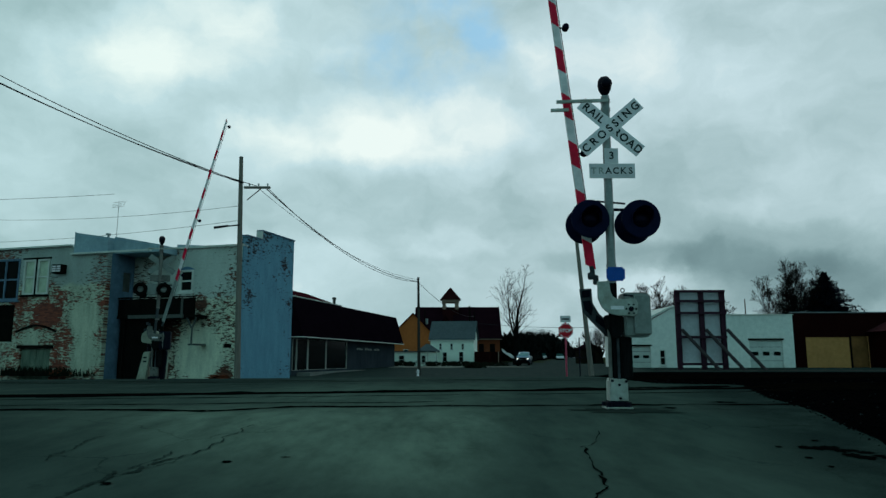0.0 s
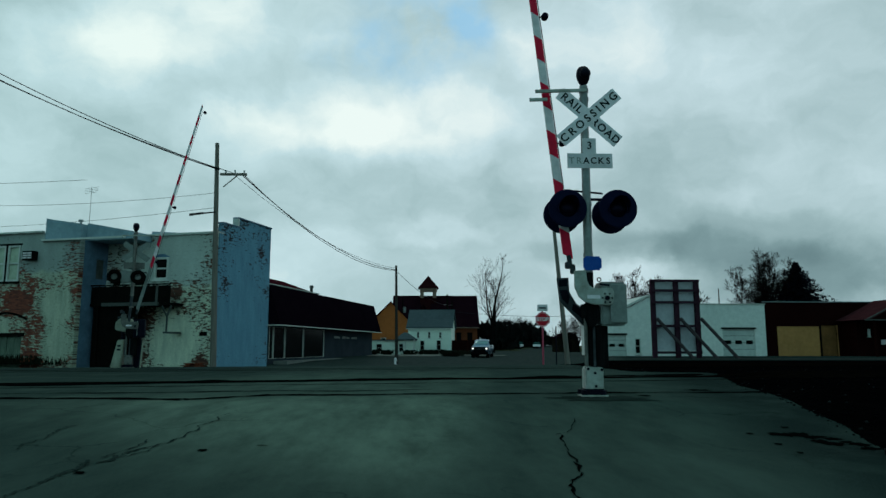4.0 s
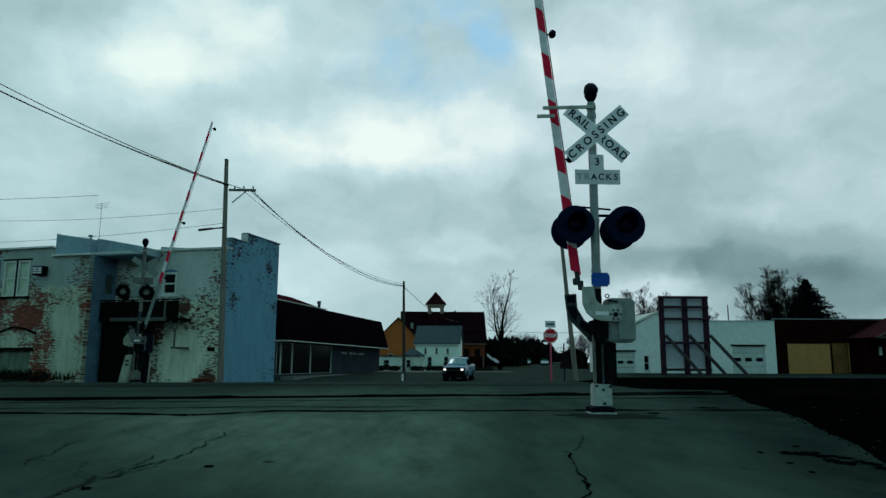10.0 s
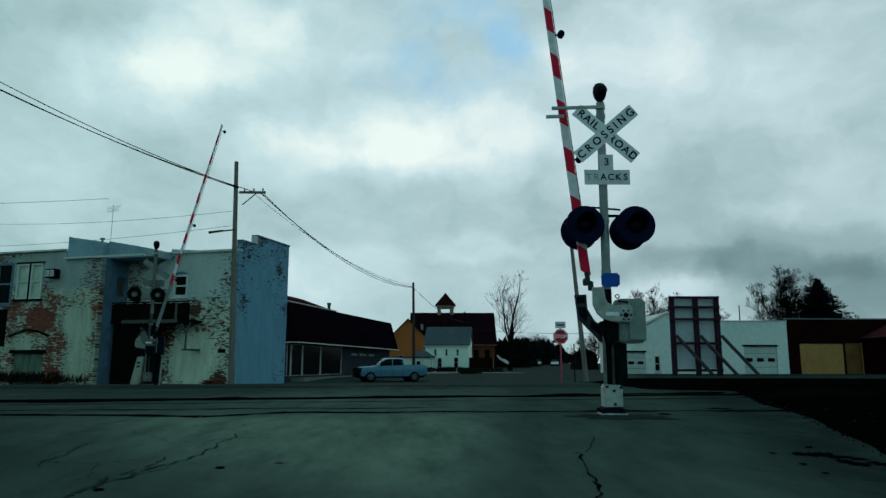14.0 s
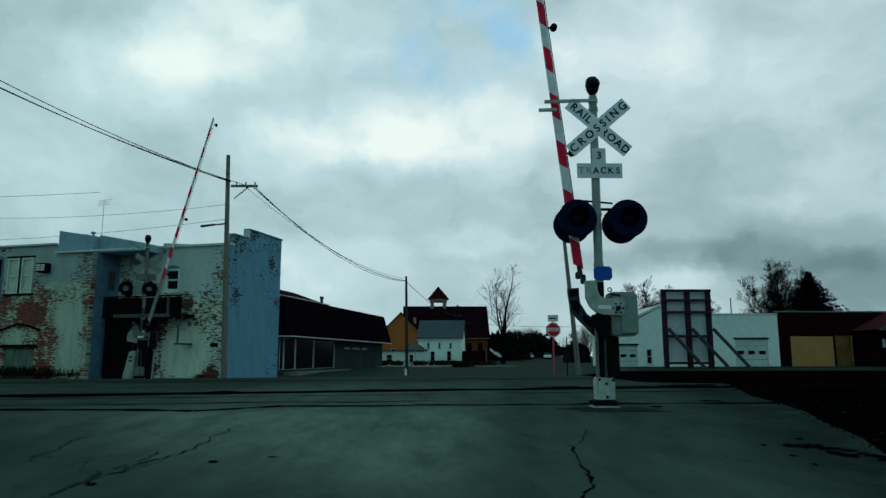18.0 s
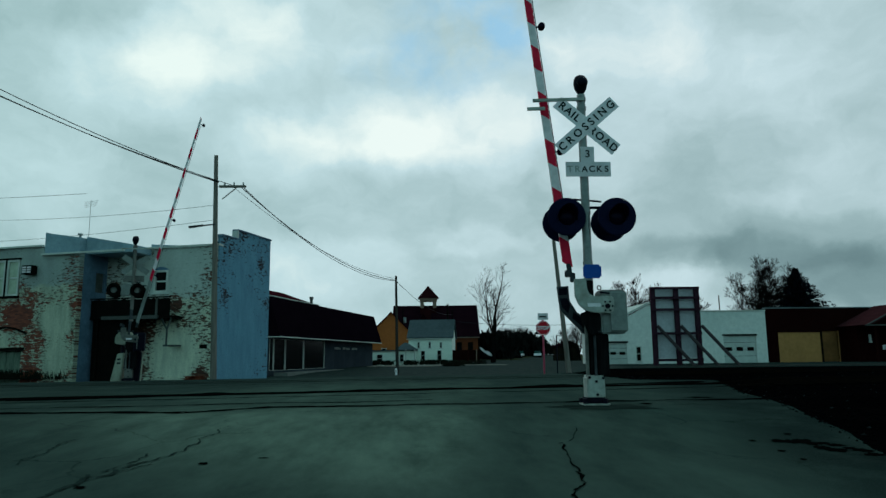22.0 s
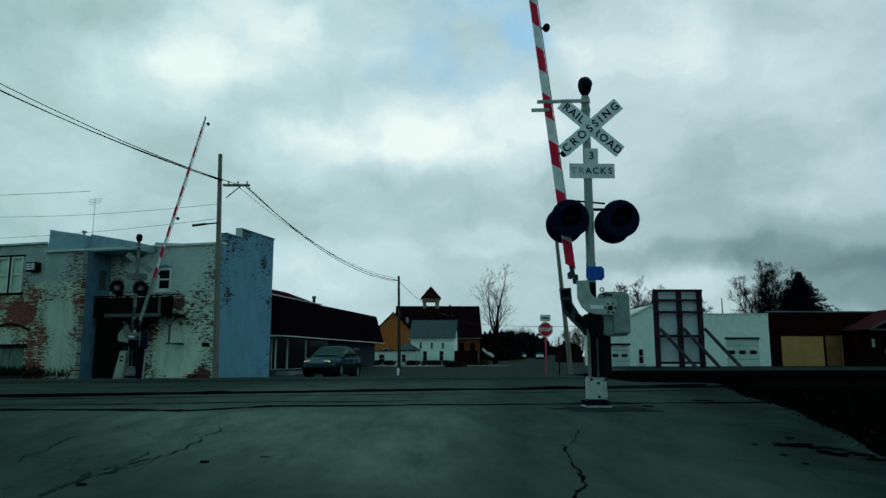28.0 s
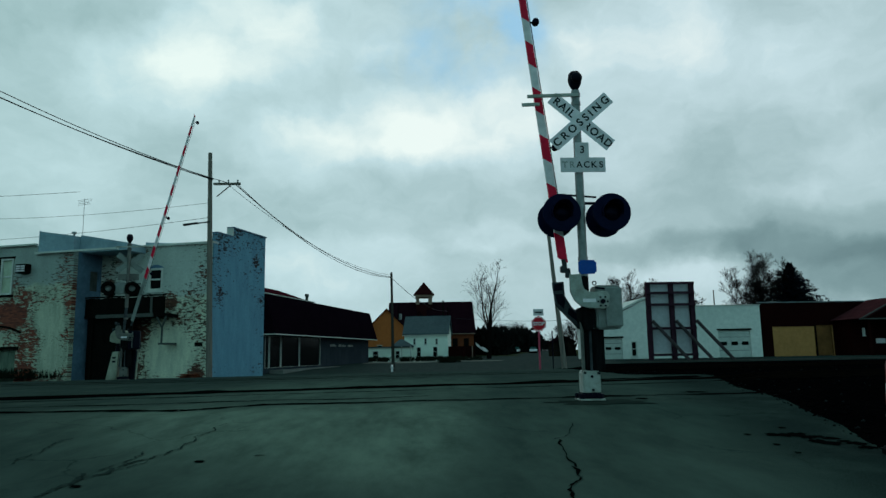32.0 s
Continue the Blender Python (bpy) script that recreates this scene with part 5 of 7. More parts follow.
w = window_unit(old_block, -4.03, -3.12, 4.85, 6.1, TRIM, GLASS, bars=(1, 2), width=0.11, label="white sash window")
bm = bmesh.new()
arch = [(-4.07 + 0.99 * i / 10, 6.12 + 0.17 * math.sin(math.pi * i / 10)) for i in range(11)]
add_prism(bm, arch + [(-3.08, 6.1), (-4.07, 6.1)], -0.03, 0.05)
part("arched_lintel", bm, BLUEPLAIN, w)
box_part("vent_grille", (-1.02, -0.5, 0.08, 0.16, 1.74, 1.96), DARKWOOD, old_block)
box_part("back_door", (-6.3, -5.1, 0.12, 0.18, -0.1, 2.33), DARKWOOD, old_block, "dark back door under the porch")
for x, z, hgt in ((-1.5, 0.0, 0.28), (-0.95, 0.0, 0.3)):
    bm = bmesh.new()
    for k in range(9):
        add_box(bm, x + random.uniform(-0.3, 0.3), x + random.uniform(0.32, 0.5), -0.35 - random.random() * 0.3, -0.1, 0.02 + k * 0.03, 0.06 + k * 0.03)
    part("fallen_bricks", bm, WINGBRICK, old_block, "fallen red bricks at the wall foot")
# wing that stands forward
wing = wall_sheet("wing_wall", old_block, WINGWALL, 0,
                  ((-13.0, -11.1, 4.7, 6.8), (-12.75, -10.6, -0.3, 1.72), (-15.4, -13.25, 4.45, 6.85), (-15.6, -13.4, 2.1, 4.2)),
                  ((-20.0, -9.6, 7.4), (-9.6, -7.15, 6.95)), 0.3, pose(0, -2.1, 0), label="flaking painted brick with bare red patches")
wall_sheet("wing_side_wall", old_block, SHADEDBLUE, 0, ((-0.85, -0.2, 4.9, 6.0),), ((-1.8, 0.0, 6.95),), 0.25, pose(-7.15, 0, 0, 0, 0, 90), label="dull blue side of the wing")
box_part("blind_window", (-7.33, -7.25, -0.85, -0.2, 4.9, 6.0), GREYWOOD, old_block)
wm = pose(0, -2.1, 0)
for x0, x1 in ((-12.96, -12.12), (-11.98, -11.14)):
    window_unit(old_block, x0, x1, 4.74, 6.76, TRIM, PALEGLASS, wm, (1, 2), 0.1, label="white sash window with a pale blind", sill=False)
box_part("window_mullion", (-12.119, -11.981, -2.13, -1.98, 4.7, 6.8), DARKWOOD, old_block)
box_part("window_head", (-13.06, -11.04, -2.15, -2.0, 6.761, 6.86), DARKWOOD, old_block)
box_part("window_sill", (-13.06, -11.04, -2.18, -2.0, 4.62, 4.739), DARKWOOD, old_block)
window_unit(old_block, -15.4, -13.25, 4.45, 6.85, SHADEDBLUE, GLASS, wm, (2, 2), 0.12, label="dark paired windows")
box_part("boarded_opening", (-15.6, -13.4, -1.95, -1.85, 2.1, 4.2), DARKWOOD, old_block)
for x0, x1 in ((-12.75, -11.69), (-11.66, -10.6)):
    leaf = box_part("garage_leaf", (x0, x1, -1.98, -1.9, -0.1, 1.7), DOORPALE, old_block, "stained pale green double door leaf, darkened for shade", 0.01)
    for k in range(2):
        box_part("door_panel", (x0 + 0.12, x1 - 0.12, -1.995, -1.978, 0.1 + 0.8 * k, 0.78 + 0.8 * k), DOORPALE, leaf, bevel=0.006)
box_part("lintel_board", (-12.95, -10.4, -2.16, -2.02, 1.723, 1.9), DARKWOOD, old_block)
# near-black band: the shadow of the brick arch given as its colour
bm = bmesh.new()
arch = [(-13.1 + 2.8 * i / 14, 2.7 + 0.35 * math.sin(math.pi * i / 14)) for i in range(15)]
add_prism(bm, arch + [(x, z - 0.1) for x, z in arch[::-1]], -2.17, -2.05)
part("segmental_arch", bm, DARKWOOD, old_block, "shadowed segmental brick arch")
ac = box_part("air_conditioner", (-10.62, -9.92, -2.5, -2.1, 5.86, 6.36), DARKWOOD, old_block, "dark-framed window air conditioner", 0.02)
for x0, x1 in ((-10.56, -10.3), (-10.24, -9.98)):
    for k in range(3):
        box_part("grille_slat", (x0, x1, -2.515, -2.5, 5.94 + 0.125 * k, 6.03 + 0.125 * k), SIGNGREY, ac)
box_part("gutter", (-20, -9.62, -2.25, -2.06, 7.403, 7.5), TRIM, old_block)
box_part("gutter", (-9.6, -4.3, -2.3, -2.12, 6.9, 7.0), TRIM, old_block)
bm = bmesh.new()
add_prism(bm, ((-9.6, 6.952), (-7.27, 6.952), (-7.27, 7.82), (-9.25, 8.14), (-9.6, 8.22)), -2.05, 0.0)
part("sloping_roof", bm, ROOFBLUE, old_block, "blue sheet-metal sloping roof edge")
bm = bmesh.new()
add_prism(bm, ((-7.26, 6.952), (-4.3, 6.952), (-4.3, 7.36), (-6.9, 7.86), (-7.26, 7.92)), -1.6, 0.0)
part("sloping_roof", bm, ROOFBLUE, old_block, "second blue roof edge stepping up behind")
bm = bmesh.new()
add_prism(bm, ((-4.6, 7.16), (-2.6, 7.16), (-2.6, 7.5), (-4.6, 7.66)), 0.36, 1.8)
part("sloping_roof", bm, ROOFBLUE, old_block)
bm = bmesh.new()
add_tube(bm, (-7.8, -1.5, 7.5), (-7.8, -1.5, 8.05), 0.06)
add_tube(bm, (-7.8, -1.5, 8.05), (-7.8, -1.5, 8.15), 0.14, 0.12)
part("roof_vent", bm, GALV, old_block)
tube_part("aerial_mast", (-9.5, 1.0, 7.1), (-9.5, 1.0, 10.7), 0.016, 0.012, GALV, old_block, n=6)
for k in range(4):
    tube_part("aerial_rod", (-9.95, 1.0, 10.3 + 0.1 * k), (-9.1 + 0.05 * k, 1.0, 10.35 + 0.1 * k), 0.01, 0.01, GALV, old_block, n=5)

weed_rng = random.Random(9)
bm = bmesh.new()
for k in range(700):
    p = Vector((weed_rng.uniform(-13.5, -9.2 if k % 4 else -7.3), -2.15 - abs(weed_rng.gauss(0, 0.28)), 0.0))
    lean = Vector((weed_rng.gauss(0, 0.12), weed_rng.gauss(0, 0.08), weed_rng.uniform(0.12, 0.55)))
    add_tube(bm, p, p + lean, 0.035, 0.006, 3, caps=False)
weeds = part("dead_weeds", bm, SHRUB, None)
weeds.matrix_basis = pose(-11.01, 38.0, 0.22, 0, 0, -16.6)
tagged(weeds, "dark dead weeds along the foot of the brick wing", "weeds", kind="stuff")
bm = bmesh.new()
for k in range(26):
    add_box(bm, -0.11, 0.11, -0.05, 0.05, -0.035, 0.035, pose(-9.75 + weed_rng.gauss(0, 0.3), -2.4 + weed_rng.gauss(0, 0.12), 0.3 + weed_rng.random() * 0.25, weed_rng.uniform(-30, 30), weed_rng.uniform(-30, 30), weed_rng.uniform(0, 180)))
part("fallen_bricks", bm, WINGBRICK, old_block, "heap of fallen red bricks at the wing")

# dark timber back porch between the wing and the corner
porch = thing("back_porch", pose(-11.01, 38.0, 0.0, 0, 0, -16.6), "dark weathered timber back porch with a boarded balcony", "porch")
box_part("deck", (-7.13, -2.08, -1.15, -0.01, 3.35, 3.5), DARKWOOD, porch)
box_part("front_beam", (-6.3, -2.75, -1.26, -1.16, 3.33, 3.52), GREYWOOD, porch, "pale front beam")
for i in range(27):
    x = -7.1 + 0.186 * i
    box_part("board", (x, x + 0.18, -1.14, -1.11, 3.503, 4.42 + random.uniform(-0.02, 0.02)), DARKWOOD, porch)
box_part("handrail", (-7.13, -2.08, -1.18, -1.06, 4.45, 4.52), DARKWOOD, porch)
for x in (-6.65, -5.0):
    box_part("post", (x - 0.07, x + 0.07, -1.14, -1.0, -0.1, 3.35), DARKWOOD, porch)
for i in range(19):
    box_part("stair_board", (-7.0 + 0.15 * i, -6.86 + 0.15 * i, -1.0, -0.96, -0.1 if i < 13 else 1.25 + 0.12 * (i - 12), 3.34), DARKWOOD, porch)
box_part("pale_upright", (-2.95, -2.83, -1.2, -1.15, 3.53, 4.44), GREYWOOD, porch)
tube_part("brace", (-2.25, -1.08, 2.75), (-2.62, -1.08, 3.35), 0.05, 0.05, GREYWOOD, porch, n=8)
tube_part("brace", (-2.25, -1.08, 2.75), (-2.02, -1.08, 3.35), 0.05, 0.05, GREYWOOD, porch, n=8)
tube_part("brace_post", (-2.25, -1.08, 1.95), (-2.25, -1.08, 2.78), 0.05, 0.05, GREYWOOD, porch, n=8)
box_part("brace_foot", (-2.42, -2.08, -1.14, -0.02, 1.86, 1.95), GREYWOOD, porch)

# signal equipment cabinet beside the far mast
cab = thing("signal_cabinet", pose(-11.0, 26.2, 0.4, 0, 0, 8), "leaning pale metal signal cabinet beside the far mast", "cabinet")
bm = bmesh.new()
add_prism(bm, ((-0.27, 0.0), (0.1, 0.0), (0.18, 1.02), (-0.07, 1.0)), -0.24, 0.24)
bevelled(bm, 0.02)
part("body", bm, CABINET, cab)
bm = bmesh.new()
add_prism(bm, ((-0.22, 0.07), (0.06, 0.07), (0.13, 0.95), (-0.04, 0.93)), -0.262, -0.241)
part("door", bm, CABINET, cab)
for z in (0.62, 0.76):
    box_part("vent", (-0.06, 0.06, -0.268, -0.262, z, z + 0.06), BLACKMETAL, cab)
bm = bmesh.new()
add_prism(bm, ((-0.2, 1.36), (0.1, 1.3), (0.5, 1.36), (0.72, 1.42), (0.74, 1.56), (0.45, 1.64), (0.3, 1.78), (-0.05, 1.8), (-0.2, 1.62)), -0.2, 0.2)
bevelled(bm, 0.03)
part("cowl", bm, CABINET, cab, "pale curved cowl above the cabinet")
tube_part("neck", (0.04, 0.0, 1.0), (0.06, 0.0, 1.4), 0.07, 0.07, BLACKMETAL, cab)
bm = bmesh.new()
add_prism(bm, ((0.34, 0.0), (0.66, 0.0), (0.72, 1.0), (0.6, 1.2), (0.4, 1.05)), -0.1, 0.14)
bevelled(bm, 0.02)
part("black_case", bm, BLACKMETAL, cab, "black case behind the cabinet")
tube_part("stay", (0.74, -0.12, 0.0), (0.8, -0.12, 1.25), 0.03, 0.03, CABINET, cab, n=8)

# long dark store with a mansard fascia
store = thing("store_building", pose(-12.37, 58.0, 0.0, 0, 0, 77.85), "long low store with black shingled mansard and shop windows", "store")
panes = ((-0.1, 0.72), (0.8, 3.12), (3.2, 7.35), (7.43, 12.9))
wall_sheet("front_wall", store, STOREWALL, 0, tuple((a, b, 0.2, 2.8) for a, b in panes), ((-0.3, 30.2, 2.9),), 0.3, label="dark grey panelled wall")
for a, b in panes:
    window_unit(store, a, b, 0.2, 2.8, TRIM, SHOPGLASS, None, (1, 1), 0.03, 0.06, "white-framed shop window", False, 0.02)
for k in range(14):
    box_part("panel_joint", (13.6 + 1.2 * k, 13.64 + 1.2 * k, -0.012, -0.001, 0.05, 2.85), STOREWALL, store)
box_part("end_wall", (29.9, 30.2, 0.31, 14, -0.3, 5.8), STOREWALL, store)
box_part("near_end_wall", (-0.3, 0.0, 0.31, 14, -0.3, 5.8), STOREWALL, store)
box_part("rear_wall", (0.01, 29.89, 13.7, 14, -0.3, 5.8), STOREWALL, store)
bm = bmesh.new()
add_prism(bm, ((-1.1, 2.92), (-1.05, 3.1), (-0.1, 6.22), (0.4, 6.27), (0.4, 2.92)), -0.5, 30.4, Matrix(((0, 1, 0, 0), (1, 0, 0, 0), (0, 0, 1, 0), (0, 0, 0, 1))))
part("mansard", bm, SHINGLE, store, "black shingled mansard fascia")
for k in range(10):
    z = 3.15 + 0.3 * k
    y = -1.075 + (z - 3.02) * 0.3167
    box_part("shingle_course", (-0.45, 30.35, y - 0.02, y + 0.03, z, z + 0.035), SHINGLE, store)
box_part("fascia_trim", (-0.5, 30.42, -1.16, -1.07, 2.88, 2.96), TRIM, store)
box_part("end_fascia_trim", (-0.56, -0.503, -1.16, 0.4, 2.88, 2.96), TRIM, store)
box_part("soffit", (-0.4, 30.9, -1.06, -0.01, 2.91, 2.95), STOREWALL, store)
box_part("flat_roof", (0.0, 30.0, 0.4, 13.9, 5.85, 6.0), SHINGLE, store)
bm = bmesh.new()
ring = [bm.verts.new(p) for p in ((-0.4, 0.42, 6.16), (15.5, 0.42, 6.16), (15.5, 6.0, 6.16), (-0.4, 6.0, 6.16), (-0.4, 3.0, 7.42), (9.5, 3.0, 7.42))]
for f in ((0, 1, 5, 4), (1, 2, 5), (2, 3, 4, 5), (3, 0, 4), (3, 2, 1, 0)):
    bm.faces.new([ring[k] for k in f])
part("rear_roof", bm, MAROONROOF, store, "maroon metal roof behind the fascia")
box_part("ridge_trim", (-0.4, 11.0, -0.12, 0.4, 6.273, 6.34), TRIM, store)
tube_part("flue", (14.3, 2.0, 6.0), (14.3, 2.0, 7.2), 0.15, 0.15, GREYWOOD, store, "dull metal flue")
tube_part("flue_cap", (14.3, 2.0, 7.2), (14.3, 2.0, 7.45), 0.22, 0.2, GREYWOOD, store)
sign_rng = random.Random(5)
for x0, count in ((15.9, 4), (18.6, 5), (21.8, 4)):
    for k in range(count):
        tall = sign_rng.uniform(0.16, 0.26)
        box_part("sign_bar", (x0 + 0.52 * k, x0 + 0.52 * k + sign_rng.uniform(0.3, 0.42), -0.03, -0.004, 2.05, 2.05 + tall), ALUM, store, "pale raised letter bar")
box_part("kerb", (0.2, 31, -1.5, -0.3, -0.3, 0.02), CONCRETE, store, "pale concrete walk before the windows")


def gable_roof(parent, x0, x1, y0, y1, z0, z1, material, along="x", over=0.3, name="roof", thick=0.12):
    bm = bmesh.new()
    if along == "x":
        ym = (y0 + y1) / 2
        sl = (z1 - z0) / (ym - y0)
        prof = ((y0 - over, z0 - over * sl), (ym, z1), (y1 + over, z0 - over * sl), (y1 + over, z0 - over * sl + thick), (ym, z1 + thick * 1.2), (y0 - over, z0 - over * sl + thick))
        add_prism(bm, prof, x0 - over, x1 + over, Matrix(((0, 1, 0, 0), (1, 0, 0, 0), (0, 0, 1, 0), (0, 0, 0, 1))))
    else:
        xm = (x0 + x1) / 2
        sl = (z1 - z0) / (xm - x0)
        prof = ((x0 - over, z0 - over * sl), (xm, z1), (x1 + over, z0 - over * sl), (x1 + over, z0 - over * sl + thick), (xm, z1 + thick * 1.2), (x0 - over, z0 - over * sl + thick))
        add_prism(bm, prof, y0 - over, y1 + over)
    return part(name, bm, material, parent)


def gable_body(parent, x0, x1, y0, y1, z0, z1, peak, material, along="x", name="wall"):
    bm = bmesh.new()
    if along == "x":
        add_prism(bm, ((y0, z0), (y1, z0), (y1, z1), ((y0 + y1) / 2, peak), (y0, z1)), x0, x1, Matrix(((0, 1, 0, 0), (1, 0, 0, 0), (0, 0, 1, 0), (0, 0, 0, 1))))
    else:
        add_prism(bm, ((x0, z0), (x1, z0), (x1, z1), ((x0 + x1) / 2, peak), (x0, z1)), y0, y1)
    return part(name, bm, material, parent)


# orange brick gabled house
orange = thing("brick_house", pose(-4.6, 110, 0.0), "orange brick gabled house behind the store", "house")
gable_body(orange, -3.3, 3.1, 0, 9, -0.3, 4.9, 8.1, ORANGEBRICK, "y")
gable_roof(orange, -3.3, 3.1, 0, 9, 4.95, 8.15, DARKROOF, "y", 0.35)
for x, z in ((-1.6, 1.2), (1.0, 1.2)):
    window_unit(orange, x, x + 0.8, z, z + 1.4, TRIM, GLASS, pose(0, -0.03, 0), (1, 2), 0.08, 0.0)

# white house with a grey-blue roof and a low front wing
white = thing("white_house", pose(-1.75, 98, 0.0, 0, 0, -7), "two-storey white clapboard house with slate-blue roof", "house")
gable_body(white, 0, 6.05, 0, 6.4, -0.3, 3.95, 6.3, WHITESIDING, "x")
gable_roof(white, 0, 6.05, 0, 6.4, 3.95, 6.35, BLUEROOF, "x", 0.25)
box_part("eave_board", (-0.25, 6.3, -0.29, -0.02, 3.62, 3.72), TRIM, white)
for k in range(13):
    box_part("clapboard", (0.0, 6.05, -0.018, -0.002, 0.4 + 0.26 * k, 0.43 + 0.26 * k), WHITESIDING, white)
tube_part("flue", (5.2, 3.6, 6.0), (5.2, 3.6, 8.7), 0.13, 0.13, DARKWOOD, white, "thin dark flue")
for x, z, wide, h in ((1.25, 2.4, 0.34, 0.85), (2.8, 2.4, 0.34, 0.85), (4.35, 2.4, 0.34, 0.8), (1.72, 0.75, 0.6, 1.3), (4.0, 0.75, 0.62, 1.35)):
    window_unit(white, x, x + wide, z, z + h, TRIM, GLASS, pose(0, -0.03, 0), (1, 2), 0.05, 0.0)
box_part("front_wing", (-4.55, 1.15, -3.0, -0.02, -0.3, 2.02), WHITESIDING, white, "low white front wing")
box_part("wing_roof", (-4.75, 1.3, -3.2, -0.02, 2.023, 2.16), BLUEROOF, white)
bm = bmesh.new()
hip = [bm.verts.new(p) for p in ((-1.35, -3.5, 2.17), (1.45, -3.5, 2.17), (1.45, -0.3, 2.17), (-1.35, -0.3, 2.17), (-0.35, -1.9, 3.15), (0.1, -1.9, 3.15))]
for f in ((0, 1, 5, 4), (1, 2, 5), (2, 3, 4, 5), (3, 0, 4), (3, 2, 1, 0)):
    bm.faces.new([hip[k] for k in f])
part("porch_roof", bm, BLUEROOF, white, "small hipped porch roof")
for x in (-1.2, 0.1, 1.3):
    box_part("porch_post", (x - 0.07, x + 0.07, -3.42, -3.28, 0.0, 2.165), TRIM, white)
window_unit(white, -3.9, -3.1, 0.5, 1.6, TRIM, GLASS, pose(0, -3.03, 0), (1, 2), 0.06, 0.0)
window_unit(white, -0.8, -0.2, 0.6, 1.6, TRIM, GLASS, pose(0, -3.03, 0), (1, 2), 0.05, 0.0)
box_part("side_porch", (6.08, 8.2, 0.5, 5, -0.3, 2.1), DARKBROWN, white)
for x, w in ((0.7, 1.2), (2.4, 0.9), (3.6, 0.9), (5.0, 0.8), (-4.0, 1.0), (-2.2, 0.8)):
    bm = bmesh.new()
    for _ in range(150):
        p = Vector((x + random.gauss(0, w * 0.4), -1.0 - (2.8 if x < 1.3 else 0) + random.gauss(0, 0.2), random.uniform(0, 0.55)))
        add_tube(bm, p, p + Vector((random.gauss(0, 0.15), random.gauss(0, 0.15), 0.22)), 0.09, 0.01, 4)
    ob = part("shrub", bm, SHRUB, None)
    ob.matrix_basis = pose(-1.75, 98, 0.1, 0, 0, -7)
    tagged(ob, "small dark bare shrub at the white house", "shrub", "shrubs at the house")

# white banner leaning by the church, and a dark hedge before the houses
flag = thing("banner", pose(9.35, 112, 0.0), "slanting white banner on a thin pole", "banner")
tube_part("pole", (0, 0, -0.1), (0, 0, 3.1), 0.06, 0.05, DARKWOOD, flag)
bm = bmesh.new()
prev = None
for x, y, z, h in ((0.05, 0.0, 2.75, 0.2), (0.4, 0.12, 2.5, 0.35), (0.85, -0.08, 2.05, 0.3), (1.1, 0.1, 2.1, 0.45), (1.5, -0.05, 1.9, 0.55), (1.95, 0.1, 1.45, 0.25)):
    cur = [bm.verts.new((x, y, z)), bm.verts.new((x - 0.1, y, z - h))]
    if prev:
        bm.faces.new((prev[0], cur[0], cur[1], prev[1]))
    prev = cur
cloth = part("cloth", bm, SIGNGREY, flag)
sol = cloth.modifiers.new("thickness", "SOLIDIFY")
sol.thickness = 0.03
bm = bmesh.new()
for _ in range(260):
    p = Vector((random.uniform(4.2, 8.4), 92 + random.gauss(0, 0.4), random.uniform(-0.1, 0.55)))
    add_tube(bm, p, p + Vector((random.gauss(0, 0.2), random.gauss(0, 0.2), 0.3)), 0.07, 0.01, 4)
tagged(part("hedge", bm, SHRUB, None), "low dark hedge before the white house", "hedge")

bm = bmesh.new()
for _ in range(420):
    p = Vector((random.gauss(0, 0.42), random.gauss(0, 0.35), random.uniform(-0.05, 0.55)))
    p.z *= max(0.2, 1 - (p.x / 1.3) ** 2)
    add_tube(bm, p, p + Vector((random.gauss(0, 0.2), random.gauss(0, 0.2), 0.22)), 0.1, 0.01, 4)
ob = part("bush", bm, SHRUB, None)
ob.matrix_basis = pose(3.55, 80, ground_z(3.55, 80))
tagged(ob, "low dark bush at the roadside before the white house", "bush")
ribbon("verge", [(-8 + 1.25 * i, 87 + 0.2 * i + 0.3 * math.sin(i)) for i in range(14)], [19 + 2 * math.sin(1.7 * i) - 0.5 * i for i in range(14)], GRAVEL, "pale gravel verge along the street", 0.04, "verge")

# church with a bell turret
church = thing("church", pose(-4.8, 126, 0.15), "brown brick church with dark roof and open bell turret", "church")
gable_body(church, 0, 15.0, 0, 12, -0.3, 4.8, 10.4, BROWNBRICK, "x")
gable_roof(church, 0, 15.0, 0, 12, 4.8, 10.5, DARKROOF, "x", 0.4)
box_part("chimney", (4.9, 6.6, 1.2, 2.4, 5.0, 9.6), TURRETROOF, church, "dark red brick chimney")
box_part("eave_trim", (0.0, 15.3, -0.52, -0.42, 4.36, 4.5), TURRETTAN, church)
for x in (10.9, 12.6, 14.4):
    box_part("porch_post", (x - 0.08, x + 0.08, -4.2, -4.04, -0.1, 2.2), TURRETTAN, church)
for x in (5.03, 7.38):
    for y in (4.7, 7.2):
        box_part("turret_post", (x - 0.33, x + 0.33, y - 0.3, y + 0.3, 9.0, 11.9), TURRETTAN, church)
box_part("turret_base", (4.7, 7.75, 4.35, 7.55, 8.6, 10.1), TURRETROOF, church)
box_part("turret_rail", (4.6, 7.85, 4.25, 7.65, 11.45, 11.95), TURRETTAN, church)
bm = bmesh.new()
add_tube(bm, (6.2, 5.95, 11.96), (6.2, 5.95, 14.4), 2.75, 0.05, 4)
part("turret_roof", bm, TURRETROOF, church, "steep dark brown turret roof")
for x in (11.2, 13.2):
    window_unit(church, x, x + 0.9, 1.2, 3.6, DARKWOOD, GLASS, pose(0, -0.03, 0), (1, 2), 0.08, 0.0)
